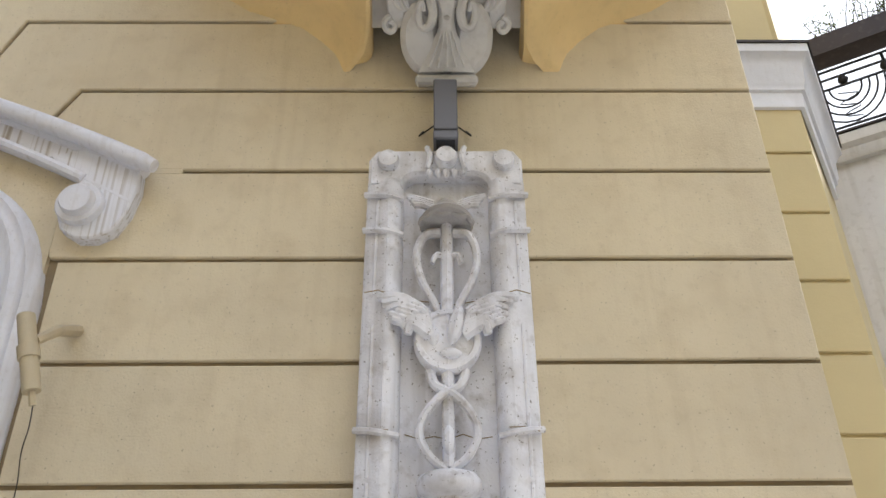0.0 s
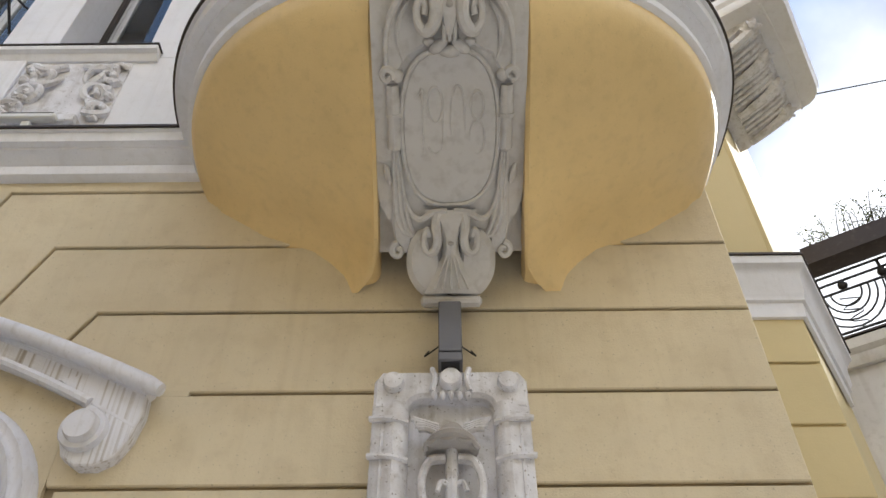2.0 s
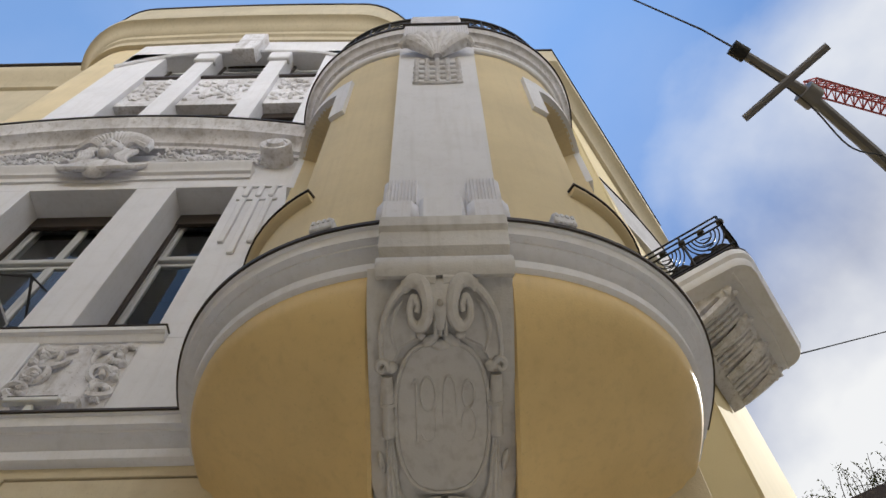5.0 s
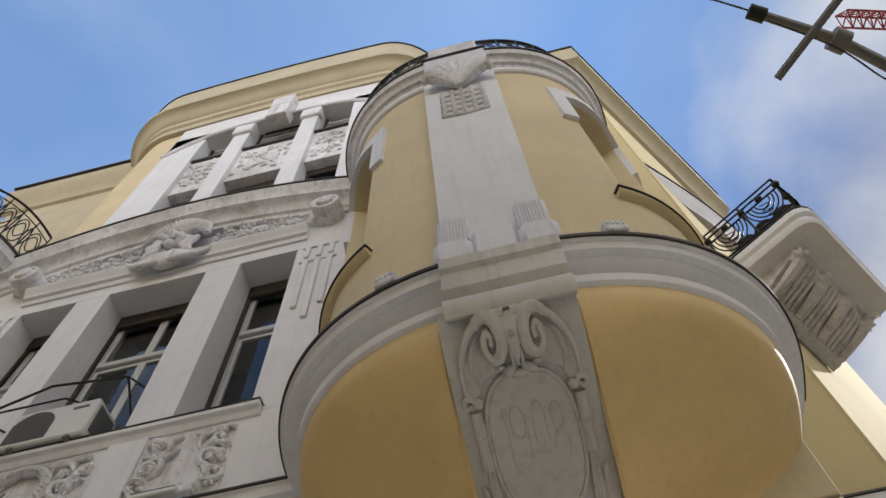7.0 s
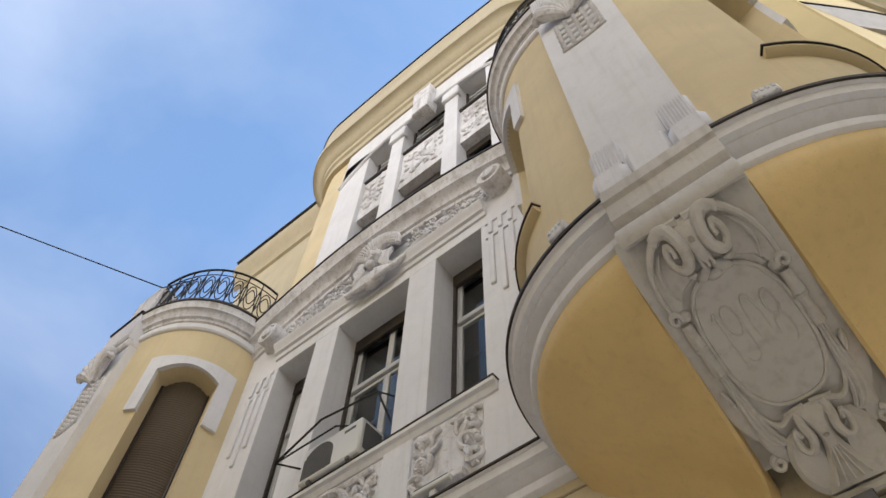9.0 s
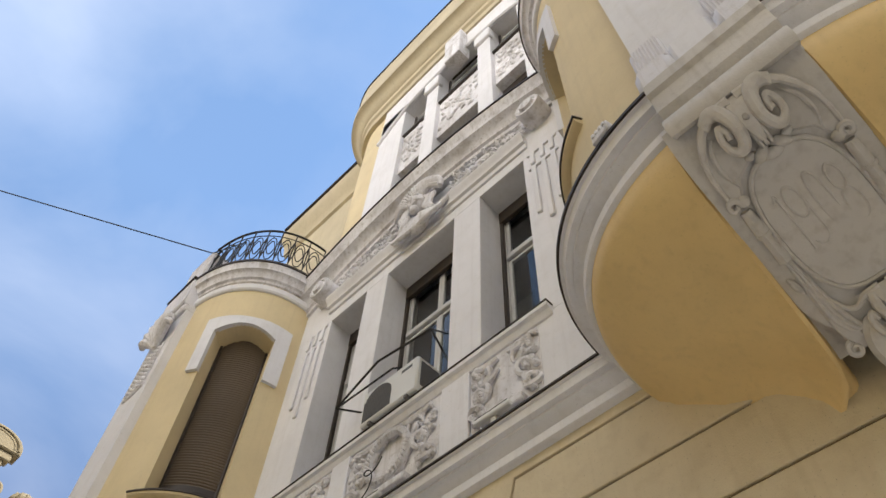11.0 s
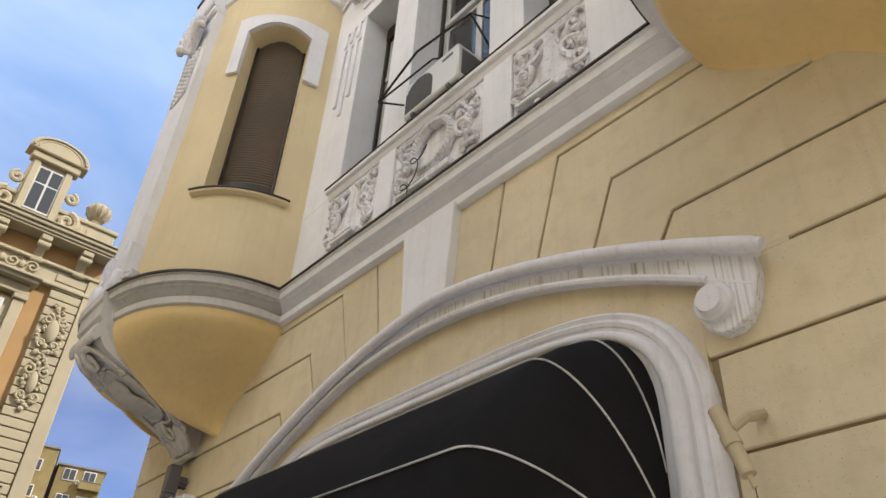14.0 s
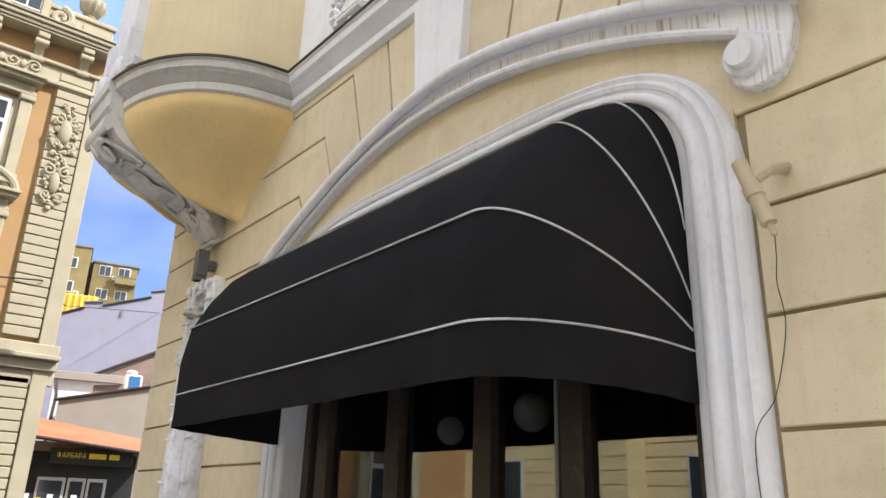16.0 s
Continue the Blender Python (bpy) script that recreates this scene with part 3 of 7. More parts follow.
def on_bracket(cx):
    """Maps x across, z along (0 to LONG) and -y proud onto the bracket's curved face."""
    def fn(u, h, v):
        v = min(max(v, 0.0), LONG)
        i = min(max(1, next((k for k, s in enumerate(SPANS) if s >= v), len(SPANS) - 1)), len(SPANS) - 1)
        t = (v - SPANS[i - 1]) / max(1e-6, SPANS[i] - SPANS[i - 1])
        p = CURVE[i - 1].lerp(CURVE[i], t)
        d = (CURVE[min(i + 1, len(CURVE) - 1)] - CURVE[max(i - 2, 0)]).normalized()
        return (cx + u * 0.88, p.x + h * d.y, p.y - h * d.x)
    return fn


def tower(cx, dated):
    t = thing("corner_tower", "yellow rounded corner tower with a bowl foot and tall windows" if dated else "yellow rounded tower with brown roller shutters and an iron balcony",
              "oriel", "rounded towers of the house front")
    bx = cx - 0.03        # the bracket stands a little off the middle
    fn = on_bracket(bx)
    # bowl halves
    rows = [(5.60, 1.625, 1.40), (5.50, 1.62, 1.40), (5.42, 1.58, 1.39), (5.33, 1.45, 1.35), (5.24, 1.30, 1.30), (5.10, 1.06, 1.155), (4.97, 0.74, 1.03), (4.86, 0.61, 0.92), (4.78, 0.54, 0.80),
            (4.73, 0.515, 0.61), (4.69, 0.50, 0.40), (4.665, 0.49, 0.22), (4.655, 0.485, 0.09), (4.65, 0.48, -0.02)]
    for s in (-1, 1):
        grid = []
        for z, a, b in rows:
            rim = 0.385 - 0.03 * s + 0.04 * max(0.0, (4.80 - z) / 0.16) ** 2          # rounded inner corner at the foot
            n = 2.0 + 0.4 * min(1, max(0, (z - 5.05) / 0.4))
            a0 = math.degrees(math.asin(min(0.97, rim / a) ** (n / 2)))
            ring = []
            for k in range(25):
                az = a0 + (92 - a0) * k / 24
                p = ell(a, b, az * s, z, cx, n)
                f = max(0.0, 1 + p.y / 0.16) ** 2 * min(1, max(0, (5.42 - z) / 0.3))     # the plaster is coved into the wall
                ring.append(p + Vector((0.10 * s * min(f, 1.2), 0, -0.05 * min(f, 1.2))))
            first = ring[0]
            q = 0.05
            ring = [Vector((first.x + 0.005 * s, min(0.1, first.y + 0.35), z + 0.02)), Vector((first.x, first.y + 0.03, z))] + [Vector((first.x + 0.02 * s, first.y + 0.002, z))] + ring[1:]
            grid.append(ring)
        part("bowl_half", Shape().rings(grid, False), TOWER, t, smooth=50)
    # ledge
    frames = [(ell(1.60, 1.37, az, 0, cx), ell_out(1.60, 1.37, az), Z) for az in [-92 + 184 * i / 72 for i in range(73)]]
    # left ledge takes the greyer stone, which also carries its deeper shade
    part("ledge", Shape().sweep(frames, CORNICE), WHITE if dated else STONE, t, "grey-white curved ledge with a dark metal edge")
    part("ledge_flashing", Shape().sweep(frames, [(0.0, 5.876), (0.216, 5.868), (0.218, 5.894), (0.0, 5.912)]), LEAD, t)
    # cap over the bracket
    cap = [(-1.30, 5.50), (-1.47, 5.36), (-1.51, 5.30), (-1.535, 5.285), (-1.558, 5.31), (-1.572, 5.36), (-1.568, 5.43), (-1.54, 5.475), (-1.505, 5.49), (-1.505, 5.53), (-1.53, 5.555), (-1.555, 5.58), (-1.565, 5.74), (-1.595, 5.765), (-1.60, 5.87), (-1.25, 5.88)]
    wide = lambda y: 0.358 + 0.014 * min(1, max(0, (-y - 1.50) / 0.07))
    part("cap", Shape().rings([[(cx + s * wide(y), y if abs(s) < 0.99 else y + 0.008, z) for y, z in cap] for s in (-1, -0.97, 0, 0.97, 1)], True, True), STONE, t, "moulded pale stone cap")
    part("cap_side", Shape().box(cx - 0.375, cx + 0.375, -1.45, -1.1, 5.45, 5.87, 0.02), STONE, t)
    part("bracket_bed", Shape().rings([[(-0.45, 0.30, v), (-0.45, 0.085, v), (0, 0.08, v), (0.45, 0.085, v), (0.45, 0.30, v)] for v in [0.30 + (LONG - 0.32) * k / 30 for k in range(31)]], False).mapped(fn), STONE, t)
    # bracket with cartouche
    sh = Shape()
    half = lambda v: 0.11 + 0.29 * (lambda q: q * q * (3 - 2 * q))(min(1, max(0, (v - 0.12) / 0.52)))
    grid = []
    for i in range(37):
        v = LONG * i / 36
        w = half(v) + 0.04
        grid.append([(-w, 0.25, v), (-w, -0.01, v), (-w * 0.5, -0.015, v), (0, -0.02, v), (w * 0.5, -0.015, v), (w, -0.01, v), (w, 0.25, v)])
    sh.rings(grid, False)
    body = part("bracket", sh.mapped(fn), STONE, t, "grey carved stone bracket with an oval cartouche")
    # oval field and its rim
    oval = [(0.278 * math.copysign(abs(math.cos(a)) ** 0.72, math.cos(a)), 0.98 + 0.405 * math.copysign(abs(math.sin(a)) ** 0.8, math.sin(a))) for a in [2 * math.pi * i / 56 for i in range(56)]]
    part("field", Shape().prism(oval, -0.040, -0.01, 0.012).mapped(fn), STONE, body)
    part("field_rim", Shape().tube([(x * 1.015, -0.040, 0.98 + (z - 0.98) * 1.01) for x, z in oval + oval[:1]], 0.013, 6, False).mapped(fn), STONE, body)
    if dated:
        turn = [2 * math.pi * k / 40 for k in range(41)]
        one = [(-0.178, 1.165), (-0.158, 1.20)] + [(-0.156, 1.19 - 0.33 * k / 10) for k in range(11)]
        nine = [(-0.085 + 0.044 * math.sin(a), 1.115 - 0.090 * math.cos(a)) for a in [2 * math.pi * k / 24 for k in range(6, 31)]] + [(-0.041, 1.115 - 0.19 * k / 6) for k in range(1, 7)] + [(-0.050, 0.88), (-0.080, 0.855), (-0.112, 0.865), (-0.126, 0.895)]
        nought = [(0.045 + 0.041 * math.copysign(abs(math.cos(a)) ** 0.8, math.cos(a)), 1.03 + 0.18 * math.sin(a)) for a in turn]
        eight = [(0.158 + 0.036 * math.sin(a), 1.110 - 0.075 * math.cos(a)) for a in turn] + [(0.158 - 0.044 * math.sin(a), 0.945 + 0.090 * math.cos(a)) for a in turn[1:]]
        for stroke in (one, nine, nought, eight):
            part("numeral", Shape().tube([(x, -0.043, z) for x, z in stroke], 0.0085, 6, stroke in (one, nine)).mapped(fn), STONE, body, "raised figure of the date 1908")
    else:
        for k in range(7):
            rib = smooth_line([Vector((-0.16 + 0.055 * k, -0.06, 0.72)), Vector((-0.20 + 0.065 * k, -0.085, 0.86)), Vector((-0.12 + 0.04 * k, -0.10, 1.00)), Vector((-0.17 + 0.055 * k, -0.08, 1.13)), Vector((-0.10 + 0.035 * k, -0.06, 1.25))], 6)
            part("plume_rib", Shape().tube(rib, lambda q: 0.012 + 0.018 * math.sin(math.pi * q), 6).mapped(fn), STONE, body)
    # sheet round the field, horns, rolls and curls
    for s in (-1, 1):
        sheet = [(0.0, 1.70), (0.10, 1.705), (0.17, 1.695), (0.255, 1.645), (0.315, 1.57), (0.345, 1.50), (0.360, 1.40), (0.360, 1.30), (0.285, 1.27), (0.235, 1.36), (0.12, 1.41), (0.0, 1.42)]
        sheet = [(s * x, z) for x, z in sheet]
        part("shoulder_sheet", Shape().prism(sheet if s < 0 else sheet[::-1], -0.036, -0.002, 0.014).mapped(fn), STONE, body)
        edge = smooth_line([Vector((0.355 * s, -0.040, 1.29)), Vector((0.356 * s, -0.042, 1.40)), Vector((0.335 * s, -0.046, 1.51)), Vector((0.285 * s, -0.055, 1.595)), Vector((0.215 * s, -0.068, 1.650)), Vector((0.14 * s, -0.080, 1.672)), Vector((0.02 * s, -0.090, 1.668))], 6)
        part("shoulder", Shape().tube(edge, lambda q: 0.014 + 0.014 * q, 7).mapped(fn), STONE, body)
        fold = smooth_line([Vector((0.26 * s, -0.036, 1.33)), Vector((0.29 * s, -0.038, 1.43)), Vector((0.275 * s, -0.038, 1.53)), Vector((0.225 * s, -0.040, 1.60))], 5)
        part("fold", Shape().tube(fold, lambda q: 0.012 * math.sin(math.pi * (0.1 + 0.8 * q)) + 0.003, 6).mapped(fn), STONE, body)
        horn = smooth_line([Vector((0.215 * s, -0.066, 1.652)), Vector((0.165 * s, -0.085, 1.672)), Vector((0.108 * s, -0.102, 1.655)), Vector((0.078 * s, -0.112, 1.605)), Vector((0.070 * s, -0.116, 1.55)), Vector((0.090 * s, -0.110, 1.497)), Vector((0.132 * s, -0.100, 1.474)), Vector((0.170 * s, -0.092, 1.505)), Vector((0.178 * s, -0.088, 1.56)), Vector((0.155 * s, -0.090, 1.60)), Vector((0.130 * s, -0.092, 1.575)), Vector((0.137 * s, -0.095, 1.54))], 5)
        part("horn", Shape().tube(horn, lambda q: 0.030 + 0.012 * math.sin(math.pi * min(1, q * 1.6)) - 0.012 * q, 9).mapped(fn), STONE, body)
        horn = smooth_line([Vector((0.075 * s, -0.085, 0.535)), Vector((0.088 * s, -0.105, 0.46)), Vector((0.078 * s, -0.115, 0.39)), Vector((0.095 * s, -0.110, 0.325)), Vector((0.132 * s, -0.100, 0.305)), Vector((0.158 * s, -0.092, 0.345)), Vector((0.160 * s, -0.088, 0.41)), Vector((0.140 * s, -0.088, 0.445)), Vector((0.128 * s, -0.09, 0.40))], 5)
        part("horn", Shape().tube(horn, lambda q: 0.032 - 0.015 * q, 8).mapped(fn), STONE, body)
        brow = smooth_line([Vector((0.02 * s, -0.085, 0.545)), Vector((0.11 * s, -0.080, 0.535)), Vector((0.18 * s, -0.065, 0.50)), Vector((0.235 * s, -0.050, 0.525)), Vector((0.275 * s, -0.035, 0.60))], 6)
        part("brow", Shape().tube(brow, lambda q: 0.024 - 0.014 * q, 7).mapped(fn), STONE, body)
        sh = Shape()
        for v0, v1, r in ((1.215, 1.075, 0.040), (1.06, 0.885, 0.038)):
            sh.tube([(0.325 * s, -0.034, v0 + (v1 - v0) * k / 6) for k in range(7)], lambda q, r=r: r * (0.86 + 0.26 * q), 10)
        sh.tube([(0.325 * s, -0.040, 1.075 - 0.02 * k) for k in range(2)], 0.048, 10)
        part("rolled_scroll", sh.mapped(fn), STONE, body)
        knot = Shape().tube([(x, -0.045, z) for x, z in spiral((0.355 * s, 1.262), 0.042, 0.010, 200 if s > 0 else -20, -1.1 * s, 18)], lambda q: 0.022 - 0.008 * q, 7)
        knot.blob((0.295 * s, -0.040, 1.262), (0.036, 0.030, 0.032), sides=10, rows=6)
        part("side_curl", knot.mapped(fn), STONE, body)
        skirt = [(0.345, 0.88), (0.350, 0.72), (0.360, 0.50), (0.345, 0.38), (0.300, 0.30), (0.235, 0.30), (0.245, 0.42), (0.275, 0.56), (0.285, 0.72), (0.29, 0.88)]
        skirt = [(s * x, z) for x, z in skirt]
        part("skirt", Shape().prism(skirt if s > 0 else skirt[::-1], -0.030, -0.002, 0.012).mapped(fn), STONE, body)
        for k in range(3):
            fold = smooth_line([Vector(((0.335 - 0.016 * k) * s, -0.030, 0.86)), Vector(((0.335 - 0.024 * k) * s, -0.034, 0.66)), Vector(((0.330 - 0.034 * k) * s, -0.036, 0.50)), Vector(((0.275 - 0.030 * k) * s, -0.036, 0.40)), Vector(((0.205 - 0.02 * k) * s, -0.04, 0.405))], 5)
            part("fold", Shape().tube(fold, lambda q: 0.004 + 0.011 * math.sin(math.pi * (0.1 + 0.85 * q)), 6).mapped(fn), STONE, body)
        knot = Shape().tube([(x, -0.040, z) for x, z in spiral((0.325 * s, 0.315), 0.045, 0.012, 90, -1.1 * s, 16)], lambda q: 0.020 - 0.006 * q, 7)
        part("side_curl", knot.mapped(fn), STONE, body)
        tip = Shape().blob((0.375 * s, -0.03, 0.74), (0.022, 0.025, 0.06), (0, 0.25 * s, 0))
        part("leaf_tip", tip.mapped(fn), STONE, body)
        lobe = [(0.02, 0.06), (0.13, 0.055), (0.20, 0.085), (0.255, 0.16), (0.272, 0.25), (0.262, 0.33), (0.225, 0.40), (0.175, 0.435), (0.10, 0.40), (0.05, 0.30)]
        lobe = [(p.x * s, p.y) for p in smooth_line([Vector(q) for q in lobe + lobe[:1]], 4)][:-1]
        part("lobe", Shape().prism(lobe if s > 0 else lobe[::-1], -0.078, -0.004, 0.034).mapped(fn), STONE, body)
    sh = Shape()
    sh.rings([[(-w, -0.070, z), (-w * 0.6, -0.105 - q, z), (0, -0.115 - q, z), (w * 0.6, -0.105 - q, z), (w, -0.070, z)] for w, z, q in ((0.15, 1.685, -0.03), (0.125, 1.65, 0.0), (0.088, 1.60, 0.015), (0.062, 1.55, 0.02), (0.042, 1.50, 0.01), (0.022, 1.46, 0.0))], False)
    part("mask_plate", sh.mapped(fn), STONE, body)
    sh = Shape()
    for s in (-1, 0, 1):
        sh.tube([(0.030 * s, -0.095, 1.52 - 0.03 * k) for k in range(4)], 0.012, 6)
        sh.blob((0.060 * s, -0.060, 1.405 - 0.025 * (s == 0)), (0.060, 0.035, 0.030), (0, 0.5 * s, 0), 10, 6)
    sh.blob((0.115, -0.045, 1.425), (0.035, 0.03, 0.022)).blob((-0.115, -0.045, 1.425), (0.035, 0.03, 0.022))
    part("leaf_knot", sh.mapped(fn), STONE, body)
    # raised dark blobs; their colour stands in for the shade of drilled holes
    for v, h in ((1.575, -0.137), (0.372, -0.150)):
        part("eye_hole", Shape().blob((0, h, v), (0.020, 0.010, 0.014), sides=10, rows=6).mapped(fn), HAT, body, "dark stucco blob in place of a drilled eye's shade")
    sh = Shape()
    sh.rings([[(-w, -0.080, z), (-w * 0.55, -0.115 - q, z), (0, -0.125 - q, z), (w * 0.55, -0.115 - q, z), (w, -0.080, z)] for w, z, q in ((0.165, 0.065, -0.02), (0.145, 0.10, -0.015), (0.10, 0.19, -0.005), (0.058, 0.28, 0.005), (0.046, 0.34, 0.015), (0.055, 0.41, 0.02), (0.085, 0.47, 0.015), (0.13, 0.52, 0.0), (0.16, 0.555, -0.03))], False)
    part("husk", sh.mapped(fn), STONE, body)
    for k in range(5):
        x = -0.11 + 0.055 * k
        part("husk_flute", Shape().tube([(x * 0.95, -0.118, 0.085), (x * 0.6, -0.126, 0.18), (x * 0.25, -0.132, 0.29)], lambda q: 0.011 - 0.006 * q, 6).mapped(fn), STONE, body)
    part("foot", Shape().box(-0.185, 0.185, -0.10, 0.03, 0.0, 0.052, 0.02).mapped(fn), STONE, body)
    # drum wall with two tall openings
    W0, W1, Z0, Z1, TOP = 39.0, 77.0, 7.15, 10.02, 11.55
    azs = sorted(set([-95 + 190 * i / 76 for i in range(77)] + [W0, W1, -W0, -W1]))

    def crown(az):
        q = (abs(az) - (W0 + W1) / 2) / ((W1 - W0) / 2)
        return Z1 + 0.17 * (1 - q ** 2) if abs(q) <= 1 else Z1

    sh = Shape()
    for a0, a1 in zip(azs, azs[1:]):
        hole = W0 - 0.01 <= abs((a0 + a1) / 2) <= W1 + 0.01
        if hole:
            quads = [((5.86, 5.86), (7.15, 7.15)), ((crown(a0), crown(a1)), (TOP, TOP))]
        else:
            quads = [((5.86, 5.86), (TOP, TOP))]
        for (l0, l1), (h0, h1) in quads:
            p = [ell(TA, TB, a0, l0, cx), ell(TA, TB, a1, l1, cx), ell(TA, TB, a1, h1, cx), ell(TA, TB, a0, h0, cx)]
            q = [ell(TA - 0.36, TB - 0.36, a0, l0, cx), ell(TA - 0.36, TB - 0.36, a1, l1, cx), ell(TA - 0.36, TB - 0.36, a1, h1, cx), ell(TA - 0.36, TB - 0.36, a0, h0, cx)]
            sh.add(p + q, [(0, 1, 2, 3), (7, 6, 5, 4), (0, 4, 5, 1), (3, 2, 6, 7)])
    for az in (W0, W1, -W0, -W1):
        p = [ell(TA, TB, az, Z0, cx), ell(TA, TB, az, Z1, cx), ell(TA - 0.36, TB - 0.36, az, Z1, cx), ell(TA - 0.36, TB - 0.36, az, Z0, cx)]
        sh.add(p, [(0, 1, 2, 3)])
    part("drum_wall", sh, DRUM, t, smooth=30)
    part("top_slab", Shape().prism([(1.5 * math.sin(radians(a)), 1.35 * math.cos(radians(a))) for a in range(-90, 91, 10)], 0, 0.1).mapped(lambda x, y, z: (cx + x, -z, TOP - y)), ZINC, t)
    for s in (-1, 1):
        win = part("sill", Shape().sweep([(ell(TA - 0.05, TB - 0.05, az * s, 0, cx), ell_out(TA, TB, az * s), Z) for az in [34 + 48.5 * i / 12 for i in range(13)]],
                                         [(0, 7.085), (0.08, 7.09), (0.105, 7.10), (0.122, 7.115), (0.125, 7.145), (0, 7.17)]), DRUM, t)
        part("sill_flashing", Shape().sweep([(ell(TA - 0.05, TB - 0.05, az * s, 0, cx), ell_out(TA, TB, az * s), Z) for az in [33.5 + 49.5 * i / 12 for i in range(13)]],
                                            [(0, 7.172), (0.140, 7.146), (0.140, 7.166), (0, 7.190)]), LEAD, t)
        # label moulding with drops
        lab = Shape()
        arcs = [W0 - 7 + (W1 - W0 + 15) * i / 24 for i in range(25)]
        ring = []
        for az in arcs:
            o, n = ell(TA, TB, az * s, 0, cx), ell_out(TA, TB, az * s)
            q = abs(az - (W0 + W1) / 2 - 0.5) / ((W1 - W0) / 2 + 7.5)
            lo, hi = crown(min(max(az, W0), W1)), 10.345 - 0.09 * max(0, q - 0.45) ** 1.5
            ring.append([o + n * -0.02 + Z * lo, o + n * 0.05 + Z * lo, o + n * 0.05 + Z * hi, o + n * -0.02 + Z * hi])
        lab.rings(ring, True, True)
        for a0, a1 in ((W0 - 7, W0), (W1, W1 + 8)):
            ring = []
            for az in (a0, (a0 + a1) / 2, a1):
                o, n = ell(TA, TB, az * s, 0, cx), ell_out(TA, TB, az * s)
                ring.append([o + n * -0.02 + Z * 9.20, o + n * 0.05 + Z * 9.20, o + n * 0.05 + Z * (Z1 + 0.01), o + n * -0.02 + Z * (Z1 + 0.01)])
            lab.rings(ring, True, True)
        part("label_moulding", lab, WHITE, t, "white label moulding over the window")
        # roller shutter
        rows_ = []
        n = 64
        for i in range(n * 3 + 1):
            z = 7.52 + (10.25 - 7.52) * i / (n * 3)
            d = (0.0, 0.014, 0.014)[i % 3]
            rows_.append([ell(TA - 0.30 + d, TB - 0.30 + d, az * s, z, cx) for az in [W0 - 2 + (W1 - W0 + 4) * k / 8 for k in range(9)]])
        shut = part("roller_shutter", Shape().rings(rows_, False), BROWN, t, "brown slatted roller shutter, almost closed", smooth=0)
        part("bottom_bar", Shape().sweep([(ell(TA - 0.30, TB - 0.30, az * s, 0, cx), ell_out(TA, TB, az * s), Z) for az in (W0, 50, 57, 65, W1)], [(-0.01, 7.45), (0.025, 7.45), (0.025, 7.53), (-0.01, 7.53)]), WOOD, shut)
        for az in (W0 + 0.8, W1 - 0.8):
            part("guide", Shape().tube([ell(TA - 0.27, TB - 0.27, az * s, z, cx) for z in (7.15, 8.5, 10.2)], 0.02, 6), WOOD, shut)
        # opaque near-black sheet in the shutter gap, standing in for the dark room
        part("pane", Shape().rings([[ell(TA - 0.34, TB - 0.34, az * s, z, cx) for az in (W0, 50, 57, 65, W1)] for z in (7.1, 7.6)], False), DARK, t)
        # small louvred box on the ledge
        o, n, side = ell(TA + 0.14, TB + 0.15, 20 * s, 5.905, cx), ell_out(TA, TB, 20 * s), None
        side = Vector((-n.y, n.x, 0))
        box = Shape()
        box.box(-0.075, 0.075, -0.10, 0.02, 0.0, 0.11, 0.01)
        for k in range(4):
            box.box(-0.06 + 0.033 * k, -0.04 + 0.033 * k, -0.108, -0.09, 0.06, 0.10, 0.002)
        part("vent_box", box.mapped(lambda x, y, z: o + side * x - n * y + Z * z), RELIEF, t, "small ribbed stone block on the ledge")
    # front pilaster
    pil = Shape()
    for z0, z1, w0, w1 in ((5.88, 10.97, 0.355, 0.43),):
        pil.rings([[(cx - w, -1.30, z), (cx - w, -1.455, z), (cx + w, -1.455, z), (cx + w, -1.30, z)] for z, w in ((z0, w0), (z1, w1))], True, True)
    pilaster = part("pilaster", pil, WHITE, t, "smooth white tapering pilaster")
    for s in (-1, 1):
        blk = part("fluted_block", Shape().box(cx + s * 0.16, cx + s * 0.385, -1.515, -1.30, 6.16, 6.62, 0.02), HOOD, pilaster)
        part("block_base", Shape().box(cx + s * 0.15, cx + s * 0.41, -1.575, -1.30, 5.88, 6.20, 0.045), HOOD, pilaster)
        for k in range(9):
            part("flute", Shape().box(cx + s * (0.165 + 0.0225 * k), cx + s * (0.176 + 0.0225 * k), -1.526, -1.505, 6.24, 6.61, 0.003), HOOD, pilaster, smooth=0)
    part("plinth", Shape().box(cx - 0.15, cx + 0.15, -1.50, -1.3, 5.88, 6.40, 0.03), WHITE, pilaster)
    for a in range(-84, 85, 24):
        q = radians(a)
        leaf = smooth_line([Vector((cx + 0.03 * math.sin(q), -1.50, 10.22)), Vector((cx + 0.17 * math.sin(q), -1.56, 10.36 + 0.16 * math.cos(q))), Vector((cx + 0.33 * math.sin(q), -1.60, 10.44 + 0.34 * math.cos(q))), Vector((cx + 0.41 * math.sin(q), -1.56, 10.38 + 0.46 * math.cos(q)))], 6)
        part("shell_leaf", Shape().tube(leaf, lambda k: 0.025 + 0.055 * math.sin(math.pi * min(1, k * 0.9 + 0.05)), 8), RELIEF, pilaster, "spread leaf of a weathered shell ornament")
    part("abacus", Shape().box(cx - 0.43, cx + 0.43, -1.52, -1.30, 10.80, 10.955, 0.03), RELIEF, pilaster)
    for k in range(5):
        orn = Shape()
        x = cx - 0.22 + 0.11 * k
